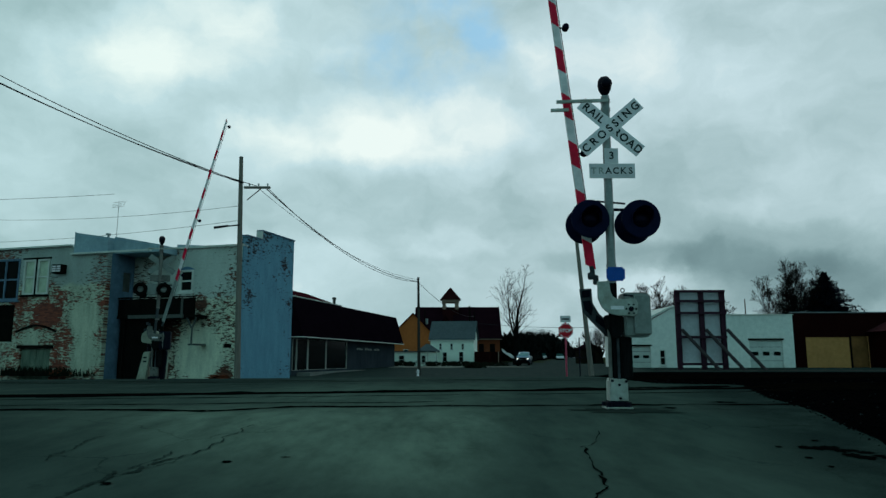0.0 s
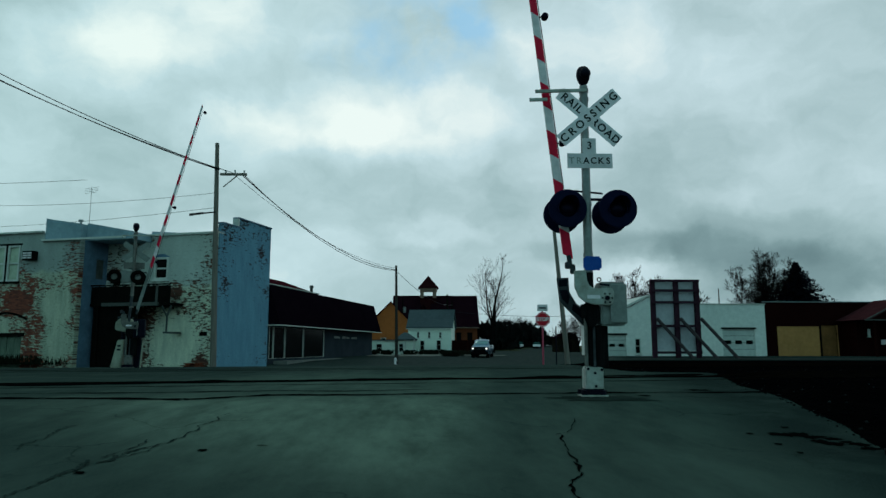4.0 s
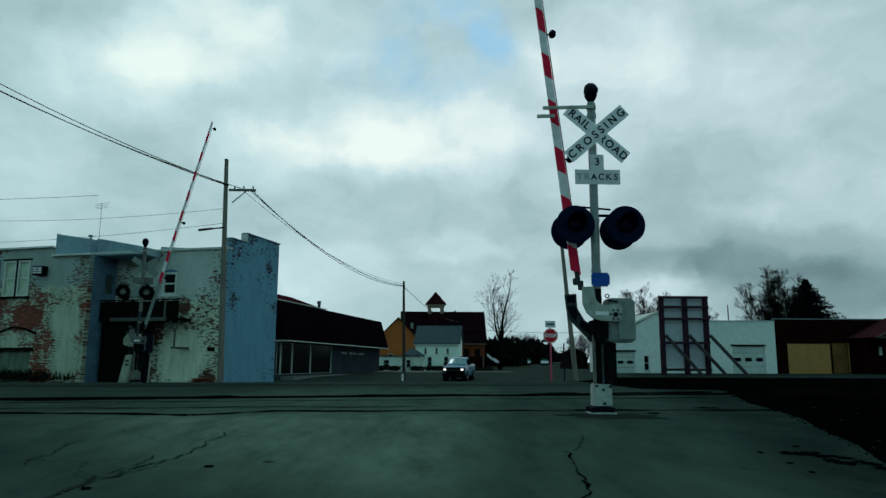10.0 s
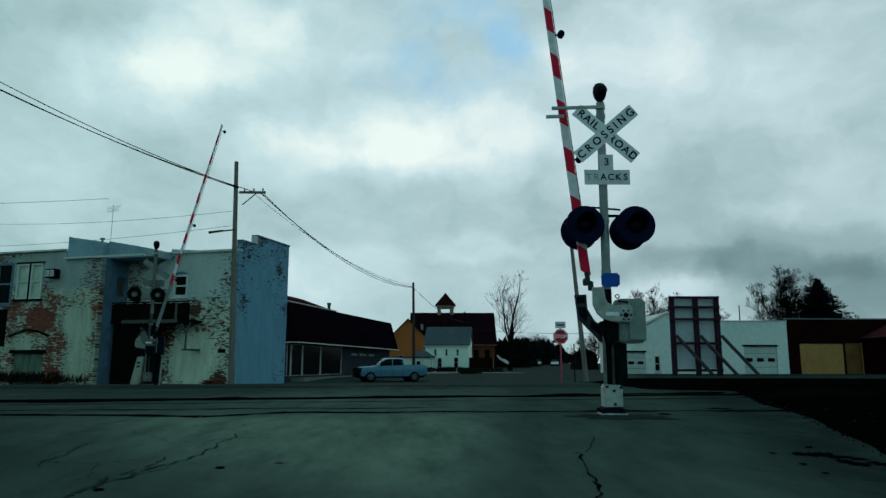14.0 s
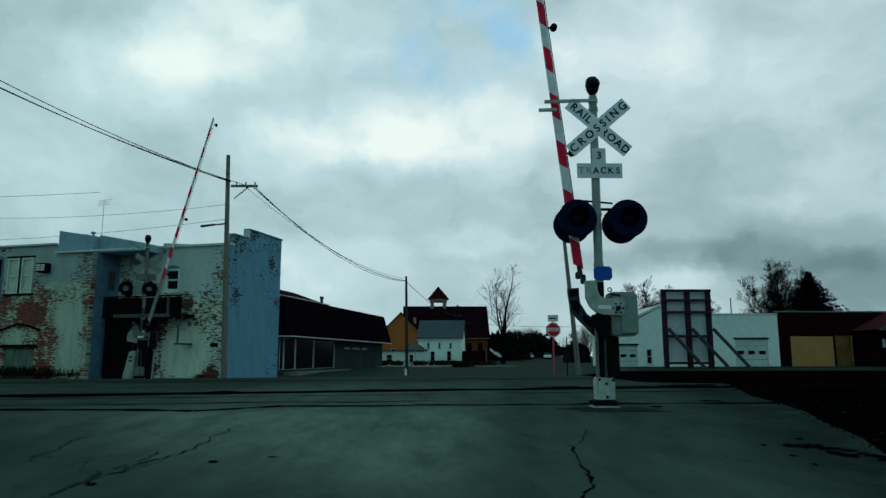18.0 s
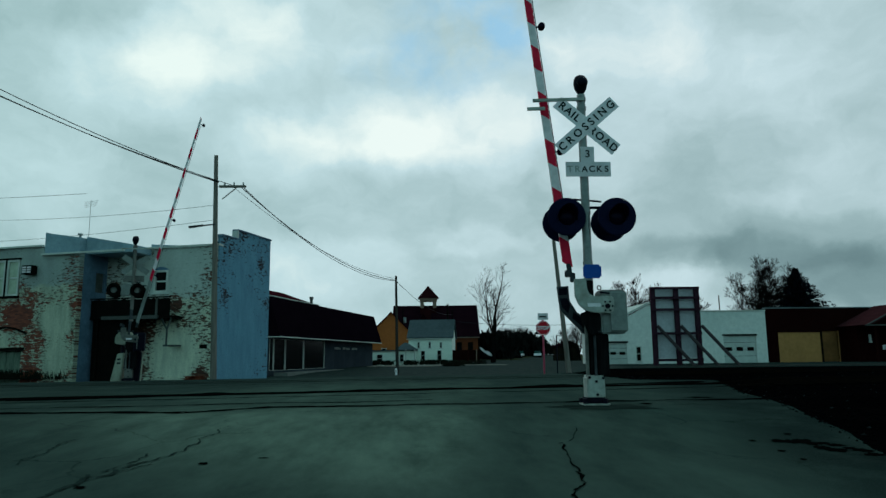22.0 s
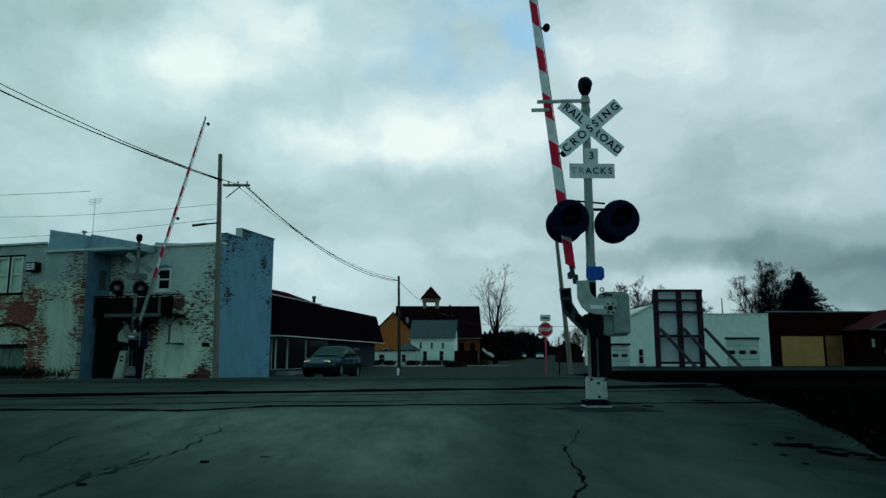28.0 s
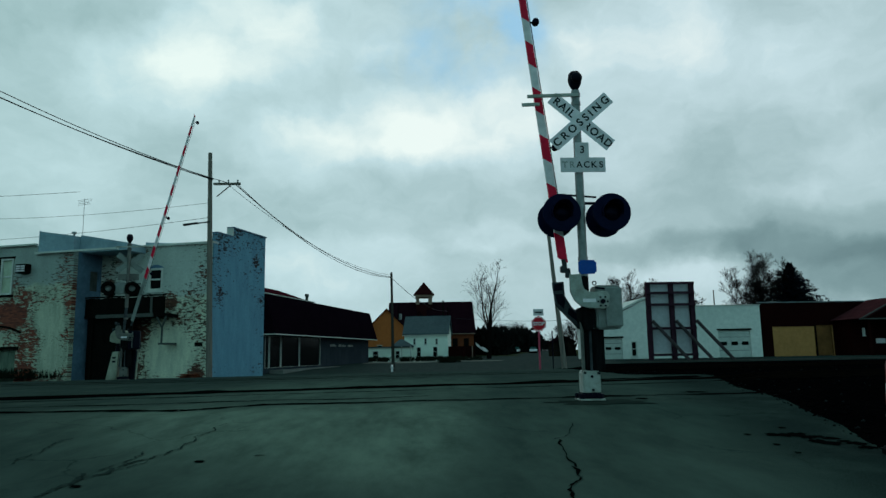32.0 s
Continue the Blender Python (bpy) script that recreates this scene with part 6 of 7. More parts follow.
box_part("lean_to", (10.3, 14.9, -4, -0.01, -0.3, 2.2), DARKBROWN, church)
gable_roof(church, 3.9, 6.6, -1.2, 0.5, 6.6, 8.4, DARKROOF, "y", 0.2, "dormer_roof")

# white block garage behind the billboard
garage = thing("garage_building", pose(0, 60, 0.0), "white block garage with gabled front and overhead doors", "garage")
wall_sheet("front_wall", garage, GARAGEWHITE, 0, ((26.15, 29.0, 0.4, 2.72), (18.45, 18.95, 0.6, 1.9), (16.1, 17.7, 0.4, 2.2), (21.3, 21.8, 0.9, 1.8)), ((15.75, 24.2, 3.3), (24.2, 29.97, 4.85)), 0.3, label="white painted block wall")
bm = bmesh.new()
add_prism(bm, ((15.75, 3.303), (24.2, 3.303), (24.2, 5.35), (22.2, 5.8), (19.6, 5.4)), 0.0, 0.3)
part("gable", bm, GARAGEWHITE, garage)
bm = bmesh.new()
add_prism(bm, ((15.5, 3.4), (19.6, 5.45), (22.2, 5.86), (22.2, 6.0), (19.5, 5.6), (15.4, 3.55)), -0.12, 8.3)
part("verge", bm, TRIM, garage)
box_part("coping", (24.2, 30.02, -0.06, 0.36, 4.853, 4.93), TRIM, garage)
box_part("side_wall", (15.75, 16.05, 0.31, 8.3, -0.3, 3.3), GARAGEWHITE, garage)
box_part("side_wall", (29.67, 29.97, 0.31, 8.3, -0.3, 4.8), GARAGEWHITE, garage)
box_part("rear_wall", (16.06, 29.66, 8.0, 8.3, -0.3, 4.8), GARAGEWHITE, garage)
for x0, x1, z1 in ((26.15, 29.0, 2.72), (16.1, 17.7, 2.2)):
    bm = bmesh.new()
    add_box(bm, x0, x1, 0.12, 0.18, 0.38, z1)
    door = part("overhead_door", bm, GARAGEDOOR, garage, "white sectional overhead door")
    for k in range(1, 4):
        z = 0.4 + (z1 - 0.4) * k / 4
        box_part("section_joint", (x0, x1, 0.115, 0.12, z - 0.012, z + 0.012), DARKWOOD, door)
    n_lights = 3 if x1 > 20 else 2
    for k in range(n_lights):
        a = x0 + (x1 - x0) * (k + 0.2) / n_lights
        box_part("door_light", (a, a + (x1 - x0) * 0.6 / n_lights, 0.105, 0.12, 0.4 + (z1 - 0.4) * 0.44, 0.4 + (z1 - 0.4) * 0.58), GLASS, door)
    box_part("door_head", (x0 - 0.1, x1 + 0.1, -0.04, 0.1, z1 + 0.003, z1 + 0.14), DARKWOOD, garage)
window_unit(garage, 18.45, 18.95, 0.6, 1.9, TRIM, GLASS, None, (1, 2), 0.07)
window_unit(garage, 21.3, 21.8, 0.9, 1.8, TRIM, GLASS, None, (1, 2), 0.07)

# dark brown building with tan boarded bay
brown = thing("brown_building", pose(0, 61, 0.0), "dark brown flat-roofed building with tan boarded bay", "building")
wall_sheet("front_wall", brown, DARKBROWN, 0, ((31.5, 35.3, 0.4, 3.0), (35.45, 36.85, 0.4, 3.1)), ((30.5, 60, 5.1),), 0.3)
box_part("coping", (30.4, 60, -0.05, 0.35, 5.103, 5.2), TIN, brown)
box_part("side_wall", (30.5, 30.8, 0.31, 14, -0.3, 5.0), DARKBROWN, brown)
box_part("rear_wall", (30.81, 60, 13.7, 14, -0.3, 5.0), DARKBROWN, brown)
for k in range(4):
    box_part("tan_board", (31.5 + 0.95 * k, 32.44 + 0.95 * k, 0.04, 0.1, 0.4, 3.0), TANPANEL, brown, "tan painted board")
dd = box_part("tan_door", (35.45, 36.85, 0.1, 0.16, 0.42, 3.08), TANDARK, brown, "tan door with dark frame")
box_part("door_frame", (35.36, 35.45, -0.02, 0.2, 0.4, 3.1), DARKWOOD, dd)
box_part("door_frame", (36.85, 36.94, -0.02, 0.2, 0.4, 3.1), TANPANEL, dd)
shed = thing("porch_building", pose(3.55, 58, 0.4), "dark porch building with a maroon shingled gable roof", "building")
box_part("wall", (33.7, 46, 0.8, 2.9, 0.0, 3.0), DARKBROWN, shed)
bm = bmesh.new()
add_prism(bm, ((33.2, 3.05), (47, 3.05), (43.4, 4.85), (36.8, 4.85)), -1.5, 2.95)
part("roof", bm, SHEDROOF, shed)
bm = bmesh.new()
add_prism(bm, ((33.6, 3.053), (46.6, 3.053), (43.3, 4.76), (36.9, 4.76)), -1.56, -1.503)
part("front_gable", bm, DARKBROWN, shed)
bm = bmesh.new()
add_prism(bm, ((33.05, 3.053), (33.25, 3.053), (36.82, 4.852), (43.4, 4.852), (43.4, 4.92), (36.78, 4.92)), -1.64, -1.563)
part("rake_trim", bm, GREYWOOD, shed)
box_part("eave_trim", (33.0, 47.2, -1.6, -1.45, 2.95, 3.048), GREYWOOD, shed)
for x in (33.9, 38.4, 43.0):
    box_part("porch_post", (x - 0.09, x + 0.09, -1.45, -1.27, -0.1, 2.948), DARKBROWN, shed)
box_part("notice", (35.75, 36.55, 0.72, 0.79, 1.0, 1.4), SIGNGREY, shed, "small pale notice board")
lamp = box_part("wall_lamp", (34.62, 34.76, 0.6, 0.79, 1.75, 2.3), TRIM, shed, "pale wall lantern")
bm = bmesh.new()
add_tube(bm, (34.69, 0.68, 1.6), (34.69, 0.68, 1.75), 0.16, 0.09, 8)
part("lantern_shade", bm, TRIM, lamp)
terrace = box_part("pavement", (13.5, 75, 43.5, 45.2, 0.1, 0.43), KERBGREY, None)
tagged(terrace, "dull concrete kerb before the garages", "kerb", kind="structure")

# added shed shape standing in for dark thicket behind the leaning pole
hut = thing("shed", pose(23.3, 118, 0.1), "dark shed-shaped stand-in for thicket at the end of the side street", "shed")
gable_body(hut, 0, 3.4, 0, 6, -0.2, 2.6, 3.4, SHEDBROWN, "y")
gable_roof(hut, 0, 3.4, 0, 6, 2.65, 3.45, DARKROOF, "y", 0.25)
box_part("door", (1.1, 2.2, -0.04, -0.002, 0.0, 2.0), DARKWOOD, hut)

# back of a large billboard on braced posts
bill = thing("billboard", pose(-0.2, 50, 0.36), "back of a tall billboard on braced timber posts", "billboard")
box_part("panel", (16.85, 20.2, -0.02, 0.03, 0.55, 5.55), BILLBACK, bill, "grey sheet panel")
for x in (16.95, 18.65, 20.15):
    box_part("post", (x - 0.16, x + 0.16, -0.3, -0.025, -0.3, 5.65), BILLFRAME, bill)
for z in (0.42, 2.3, 4.0, 4.85, 5.55):
    box_part("rail", (16.75, 20.3, -0.42, -0.305, z - 0.09, z + 0.09), BILLFRAME, bill)
for x in (17.1, 18.8, 20.3):
    tube_part("brace", (x, -0.4, 2.85), (x + 2.35, -1.0, -0.05), 0.12, 0.12, BRACEGREY, bill, n=6)

# stop sign on a red post, and a second post
stop = thing("stop_sign", pose(6.82, 39.0, 0.36), "red stop sign on a red post, plate above", "road sign")
tube_part("post", (0, 0, -0.2), (0, 0, 2.9), 0.05, 0.05, REDPOST, stop, n=8)
bm = bmesh.new()
oct8 = [(0.43 * math.cos(radians(22.5 + 45 * i)), 2.33 + 0.43 * math.sin(radians(22.5 + 45 * i))) for i in range(8)]
add_prism(bm, oct8, -0.055, -0.04)
face = part("sign_face", bm, STOPRED, stop, "red octagon with white border and letters")
bm = bmesh.new()
oct9 = [(0.40 * math.cos(radians(22.5 + 45 * i)), 2.33 + 0.40 * math.sin(radians(22.5 + 45 * i))) for i in range(8)]
oct7 = [(0.375 * math.cos(radians(22.5 + 45 * i)), 2.33 + 0.375 * math.sin(radians(22.5 + 45 * i))) for i in range(8)]
for i in range(8):
    j = (i + 1) % 8
    bm.faces.new([bm.verts.new((x, -0.057, z)) for x, z in (oct9[i], oct9[j], oct7[j], oct7[i])])
part("border", bm, SIGNWHITE, face)
letters("STOP", 0.27, SIGNWHITE, face, pose(0, -0.06, 2.33, 90, 0, 0), bold=0.008)
box_part("upper_plate", (-0.29, 0.29, -0.05, -0.04, 2.79, 3.16), SIGNGREY, stop, "small pale plate with a dark arrow bar")
box_part("plate_bar", (-0.2, 0.2, -0.055, -0.051, 2.93, 3.01), LETTER, stop)
post2 = thing("marker_post", pose(7.6, 39.2, 0.36), "thin dark steel marker post", "post")
tube_part("post", (0, 0, -0.2), (0, 0, 1.95), 0.035, 0.035, BLACKMETAL, post2, n=8)
tube_part("cross_rail", (-0.7, 0, 0.85), (0.5, 0, 0.85), 0.02, 0.02, BLACKMETAL, post2, n=6)
hyd = thing("hydrant", pose(-2.1, 59.2, ground_z(-2.1, 59.2)) @ Matrix.Scale(0.75, 4), "pale fire hydrant at the foot of the pole", "hydrant")
bm = bmesh.new()
add_lathe(bm, ((0.16, 0), (0.16, 0.06), (0.11, 0.08), (0.11, 0.5), (0.15, 0.52), (0.15, 0.58), (0.11, 0.66), (0.03, 0.76)), pose(0, 0, 0), 14)
part("barrel", bm, SIGNWHITE, hyd, smooth=True)
tube_part("nozzle", (-0.2, 0, 0.42), (0.2, 0, 0.42), 0.06, 0.06, SIGNGREY, hyd, n=8)

# orange drum
drum = thing("traffic_drum", pose(4.62, 6.43, ground_z(4.62, 6.43)) @ Matrix.Scale(0.88, 4), "orange traffic drum with white reflective bands", "traffic drum")
levels = ((0.0, 0.3), (0.217, 0.288), (0.315, 0.28), (0.538, 0.268), (0.644, 0.258), (0.85, 0.242), (0.93, 0.2))
bm = bmesh.new()
add_lathe(bm, ((0.36, 0.0), (0.36, 0.05), (0.3, 0.09), (0.05, 0.09)), pose(0, 0, 0), 28)
part("rubber_base", bm, RUBBER, drum)
for (z0, r0), (z1, r1), mt in zip(levels, levels[1:], (BARRELORANGE, BARRELWHITE, BARRELORANGE, BARRELWHITE, BARRELORANGE, BARRELORANGE)):
    bm = bmesh.new()
    add_lathe(bm, ((r0 * 0.98, z0 + 0.09), (r0, z0 + 0.1), (r1 + 0.004, z1 + 0.085), (r1 * 0.98, z1 + 0.09)), pose(0, 0, 0), 28)
    part("band", bm, mt, drum, smooth=True)
box_part("handle", (-0.12, 0.12, -0.02, 0.02, 1.015, 1.09), BARRELORANGE, drum, bevel=0.015)


# ---- trees ----
def grow(bm, p, d, length, r, depth, rng, spread_angle=32, droop=0.0, sides=5):
    steps = 3
    for k in range(steps):
        q = p + d * (length / steps)
        r = max(r, 0.014)
        r2 = max(r * 0.86, 0.012)
        add_tube(bm, p, q, r, r2, max(3, sides), caps=False)
        p, r = q, r2
        d = (d + Vector((rng.gauss(0, 0.09), rng.gauss(0, 0.09), rng.gauss(0, 0.06) - droop))).normalized()
        if depth > 0 and k > 0 and rng.random() < 0.55:
            side = Vector((rng.gauss(0, 1), rng.gauss(0, 1), 0.35)).normalized()
            grow(bm, p, (d * 0.7 + side * 0.75).normalized(), length * rng.uniform(0.5, 0.75), r * 0.5, depth - 1, rng, spread_angle, droop, sides - 1)
    if depth > 0:
        n = rng.choice((2, 3, 3))
        a0 = rng.uniform(0, 6.28)
        u = d.orthogonal().normalized()
        v = d.cross(u)
        for i in range(n):
            a = a0 + 6.28 * i / n + rng.gauss(0, 0.3)
            t = math.tan(radians(spread_angle * rng.uniform(0.6, 1.3)))
            nd = (d + (u * math.cos(a) + v * math.sin(a)) * t + Vector((0, 0, 0.12))).normalized()
            grow(bm, p, nd, length * rng.uniform(0.62, 0.85), r * 0.66, depth - 1, rng, spread_angle, droop, sides - 1)


def bare_tree(base, height, seed, label, depth=5, r=None, spread_angle=30, trunk_share=0.3, material=None):
    rng = random.Random(seed)
    root = thing("bare_tree", pose(*base), label, "tree", "bare winter trees")
    r = r or height * 0.022
    bm = bmesh.new()
    top = Vector((rng.gauss(0, 0.15), rng.gauss(0, 0.15), height * trunk_share))
    add_tube(bm, (0, 0, -0.3), top * 0.5, r * 1.25, r, 8, caps=False)
    add_tube(bm, top * 0.5, top, r, r * 0.85, 8, caps=False)
    part("trunk", bm, BARK, root, smooth=True)
    bm = bmesh.new()
    n = 4
    for i in range(n):
        a = 6.28 * i / n + rng.gauss(0, 0.4)
        t = math.tan(radians(spread_angle * rng.uniform(0.35, 1.0)))
        d = Vector((math.cos(a) * t, math.sin(a) * t, 1)).normalized()
        grow(bm, top, d, height * 0.25, r * 0.62, depth - 1, rng, spread_angle)
    part("crown", bm, BARK, root)
    return root


def upright_tree(base, height, seed, label, leads, fork_share, limb, twigs, trunk_r, tight=False):
    """A tree with several leading stems, given as lean, share of the height and radius, and ragged side limbs."""
    rng = random.Random(seed)
    root = thing("bare_tree", pose(*base), label, "tree", "bare winter trees")
    bm = bmesh.new()
    fork = Vector((0.15, 0, height * fork_share))
    add_tube(bm, (0, 0, -0.3), fork, trunk_r * 1.3, trunk_r * 0.9, 8, caps=False)
    part("trunk", bm, BARK, root, smooth=True)
    bm = bmesh.new()
    for lean, share, r in leads:
        p, d, n = fork.copy(), Vector((lean, rng.gauss(0, 0.3 if tight else 0.15), 1)).normalized(), 11
        for k in range(n):
            q = p + d * (height * share / n)
            r1 = r * (1 - 0.85 * k / n)
            add_tube(bm, p, q, max(r1, 0.03), max(r * (1 - 0.85 * (k + 1) / n), 0.025), 6, caps=False)
            p = q
            d = (d + Vector((rng.gauss(0, 0.065), rng.gauss(0, 0.065), 0.05))).normalized()
            for _ in range(rng.choice((1, 2, 2))):
                a = rng.uniform(0, 6.28)
                side = Vector((math.cos(a), math.sin(a), rng.uniform(0.2, 1.0))).normalized() * (0.42 if tight else 0.8) + d * 0.6
                grow(bm, p, side.normalized(), rng.uniform(0.5, 1.0) * limb * (1.15 - 0.6 * k / n), max(0.025, r1 * 0.35), rng.choice(twigs), rng, 20 if tight else 34, 0.0, 4)
    part("crown", bm, BARK, root)
    return root


upright_tree((11.75, 115, 0.0), 15.6, 4, "tall bare tree with ragged stems beside the church", ((0.05, 0.7, 0.26), (-0.3, 0.58, 0.2), (0.4, 0.46, 0.17), (-0.12, 0.6, 0.14)), 0.27, 2.4, (1, 2, 2), 0.34)
upright_tree((47.6, 96, 0.1), 12.4, 8, "bare tree with a wide fan of fine twigs behind the garage", [(a * 0.115, 0.84 - 0.004 * a * a, 0.2 - 0.012 * abs(a)) for a in range(-6, 6)], 0.12, 1.9, (3, 3), 0.36, True)
upright_tree((28.9, 95, 0.1), 10.8, 12, "rounded bare tree rising behind the white garage", [(a * 0.17, 0.72 - 0.008 * a * a, 0.13) for a in range(-5, 6)], 0.2, 1.6, (2, 3), 0.26, True)
upright_tree((38.3, 100, 0.1), 9.6, 15, "small bare tree behind the garage roof", [(a * 0.2, 0.62 - 0.015 * a * a, 0.08) for a in range(-4, 5)], 0.24, 1.4, (2, 3), 0.18, True)
for i, (x, y, h) in enumerate(((23.8, 114, 6.0), (25.6, 112.5, 7.0), (27.6, 114, 6.4), (29.4, 117, 5.4))):
    bare_tree((x, y, ground_z(x, y) - 0.05), h, 60 + i, "small dark bare tree round the shed", 5, 0.14, 40, 0.15)
for i, (x, y, h) in enumerate(((17.0, 150, 8.5), (14.6, 140, 7.5), (20.5, 170, 9.0), (23, 190, 11), (27, 200, 12), (31, 210, 12), (35, 230, 10), (15.8, 160, 8))):
    bare_tree((x, y, ground_z(x, y) - 0.05), h * 0.75, 30 + i, "dark far bare tree along the street", 5, 0.22, 36, 0.2)


def spruce(base, height, seed):
    rng = random.Random(seed)
    root = thing("spruce_tree", pose(*base), "tall dark conical spruce behind the brown building", "tree")
    tube_part("trunk", (0, 0, -0.3), (0, 0, height * 0.97), 0.22, 0.02, BARK, root)
    bm = bmesh.new()
    z = height * 0.16
    while z < height * 0.985:
        share = (z / height)
        reach = (1 - share) ** 0.95 * height * 0.78
        for i in range(30):
            a = rng.uniform(0, 6.28)
            ln = reach * rng.uniform(0.45, 1.22) + 0.05
            p0 = Vector((0, 0, z + rng.uniform(-0.15, 0.15)))
            tip = p0 + Vector((math.cos(a) * ln, math.sin(a) * ln, -0.16 * ln + rng.uniform(-0.1, 0.25)))
            mid = p0.lerp(tip, 0.55) - Vector((0, 0, 0.08 * ln))
            for q0, q1, w in ((p0, mid, 0.36), (mid, tip, 0.3)):
                for s in range(9):
                    c = q0.lerp(q1, ((s + rng.random()) / 9) ** 0.7)
                    d = Vector((rng.gauss(0, 1), rng.gauss(0, 1), rng.gauss(-0.5, 0.5))).normalized() * (0.5 * (1 - share) + 0.07)
                    o = Vector((rng.gauss(0, 1), rng.gauss(0, 1), rng.gauss(0, 1))).normalized() * w * 0.5
                    bm.faces.new([bm.verts.new(v) for v in (c - o, c + o, c + d)])
        z += height * 0.016
    part("needles", bm, SPRUCE, root, "dark needle sprays")


spruce((52.2, 95, 0.1), 12.9, 3)


def far_woods():
    rng = random.Random(21)
    bm = bmesh.new()
    for _ in range(3000):
        band = rng.random()
        if band < 0.8:
            lot = rng.random()
            if lot < 0.35:
                r, y, most = rng.uniform(0.084, 0.1165), rng.uniform(135, 180), 5.3
            elif lot < 0.85:
                r, y = rng.uniform(0.124, 0.17), rng.uniform(170, 300)
                most = 7.6 if 0.135 < r < 0.162 else 5.0
            else:
                r, y, most = rng.uniform(0.165, 0.19), rng.uniform(200, 330), 1.6
            x = y * r
            h = rng.uniform(1.5, most) * (0.75 + 0.6 * noise.noise((r * 45, 3, 0)))
        else:
            y = rng.uniform(300, 420)
            x = y * rng.uniform(-0.75, 0.95)
            h = rng.uniform(2, 7)
        p = Vector((x, y, ground_z(x, y) - 0.1))
        for k in range(5):
            c = p + Vector((rng.gauss(0, 1.3), rng.gauss(0, 1.3), rng.uniform(0.05, 1) * h))
            d = Vector((rng.gauss(0, 0.6), rng.gauss(0, 0.6), rng.uniform(0.8, 2.2)))
            o = Vector((rng.gauss(0, 1), rng.gauss(0, 1), 0)).normalized() * rng.uniform(0.3, 1.1)
            bm.faces.new([bm.verts.new(v) for v in (c - o, c + o, c + d)])
    # unseen ring added behind the camera to darken reflections on the cars
    for _ in range(1500):
        a = radians(rng.uniform(100, 440))
        if math.sin(a) > 0.25:
            continue
        y = rng.uniform(70, 120)
        p = Vector((y * 1.3 * math.cos(a), y * math.sin(a) - 10, -0.1))
        h = rng.uniform(4, 11)
        for k in range(4):
            c = p + Vector((rng.gauss(0, 2), rng.gauss(0, 2), rng.uniform(0, 0.85) * h))
            d = Vector((rng.gauss(0, 1.2), rng.gauss(0, 1.2), rng.uniform(1.5, 3.5)))
            o = Vector((rng.gauss(0, 1), rng.gauss(0, 1), 0)).normalized() * rng.uniform(0.8, 2.0)
            bm.faces.new([bm.verts.new(v) for v in (c - o, c + o, c + d)])
    ob = part("far_woods", bm, FARWOOD, None)
    tagged(ob, "dark leafless woods at the street's end, plus an unseen ring behind the camera", "woods", kind="stuff")


far_woods()


# ---- vehicles ----
def profile(points):
    """A smooth line through (x, value) points, eased between them."""
    xs, vs = [p[0] for p in points], [p[1] for p in points]
    return lambda x: float(np.interp(x, xs, vs))


def car_stations(x0, x1, wheels, r, extra=()):
    xs = set(np.round(np.linspace(x0, x1, 44), 3))
    for cx in wheels:
        xs |= set(np.round([cx + r * math.cos(math.pi * i / 16) for i in range(17)], 3))
    return sorted(xs | set(extra))


def car_body(parent, material, stations, width, top, sill, wheels, r):
    """The lower body: cross-sections along the car, with the wheel openings cut into the sides."""
    def low(x):
        z = sill(x)
        for cx in wheels:
            if abs(x - cx) < r:
                z = max(z, math.sqrt(r * r - (x - cx) ** 2))
        return z

    bm = bmesh.new()
    rings = []
    for x in stations:
        w, t = width(x), top(x)
        b = min(low(x), t - 0.12)
        s = t - 0.09
        half = [(w * 0.95, b), (w * 0.995, b + 0.4 * (s - b)), (w, b + 0.66 * (s - b)), (w * 0.985, b + 0.9 * (s - b)), (w * 0.95, s + 0.035), (w * 0.87, t - 0.015), (w * 0.5, t + 0.012), (0.0, t + 0.018)]
        pts = [(-y, z) for y, z in half] + [(y, z) for y, z in half[-2::-1]]
        rings.append([bm.verts.new((x, y, z)) for y, z in pts])
    for p, q in zip(rings, rings[1:]):
        for i in range(len(p) - 1):
            bm.faces.new((p[i], p[i + 1], q[i + 1], q[i]))
    for end in (rings[0], rings[-1]):
        c = len(end)
        for i in range(c // 2):
            a, b2, d, f = end[i], end[i + 1], end[c - 2 - i], end[c - 1 - i]
            bm.faces.new((a, b2, d, f) if b2 is not d else (a, b2, f))
    return part("body", bm, material, parent, smooth=True)


def cabin_section(x, width, belt, roof, pinch):
    wb, zb, zr = width(x) * 0.93, belt(x), roof(x)
    wr = wb * pinch
    return [(wb, zb), (wb + (wr - wb) * 0.5, zb + (zr - zb) * 0.52), (wr, zb + (zr - zb) * 0.9), (wr * 0.86, zb + (zr - zb) * 0.975), (wr * 0.45, zr + 0.012), (0.0, zr + 0.018)]


def car_cabin(parent, material, stations, width, belt, roof, pinch):
    bm = bmesh.new()
    rings = []
    for x in stations:
        half = cabin_section(x, width, belt, roof, pinch)
        pts = [(-y, z) for y, z in half] + [(y, z) for y, z in half[-2::-1]]
        rings.append([bm.verts.new((x, y, z)) for y, z in pts])
    for p, q in zip(rings, rings[1:]):
        for i in range(len(p) - 1):
            bm.faces.new((p[i], p[i + 1], q[i + 1], q[i]))
    return part("cabin", bm, material, parent, smooth=True)


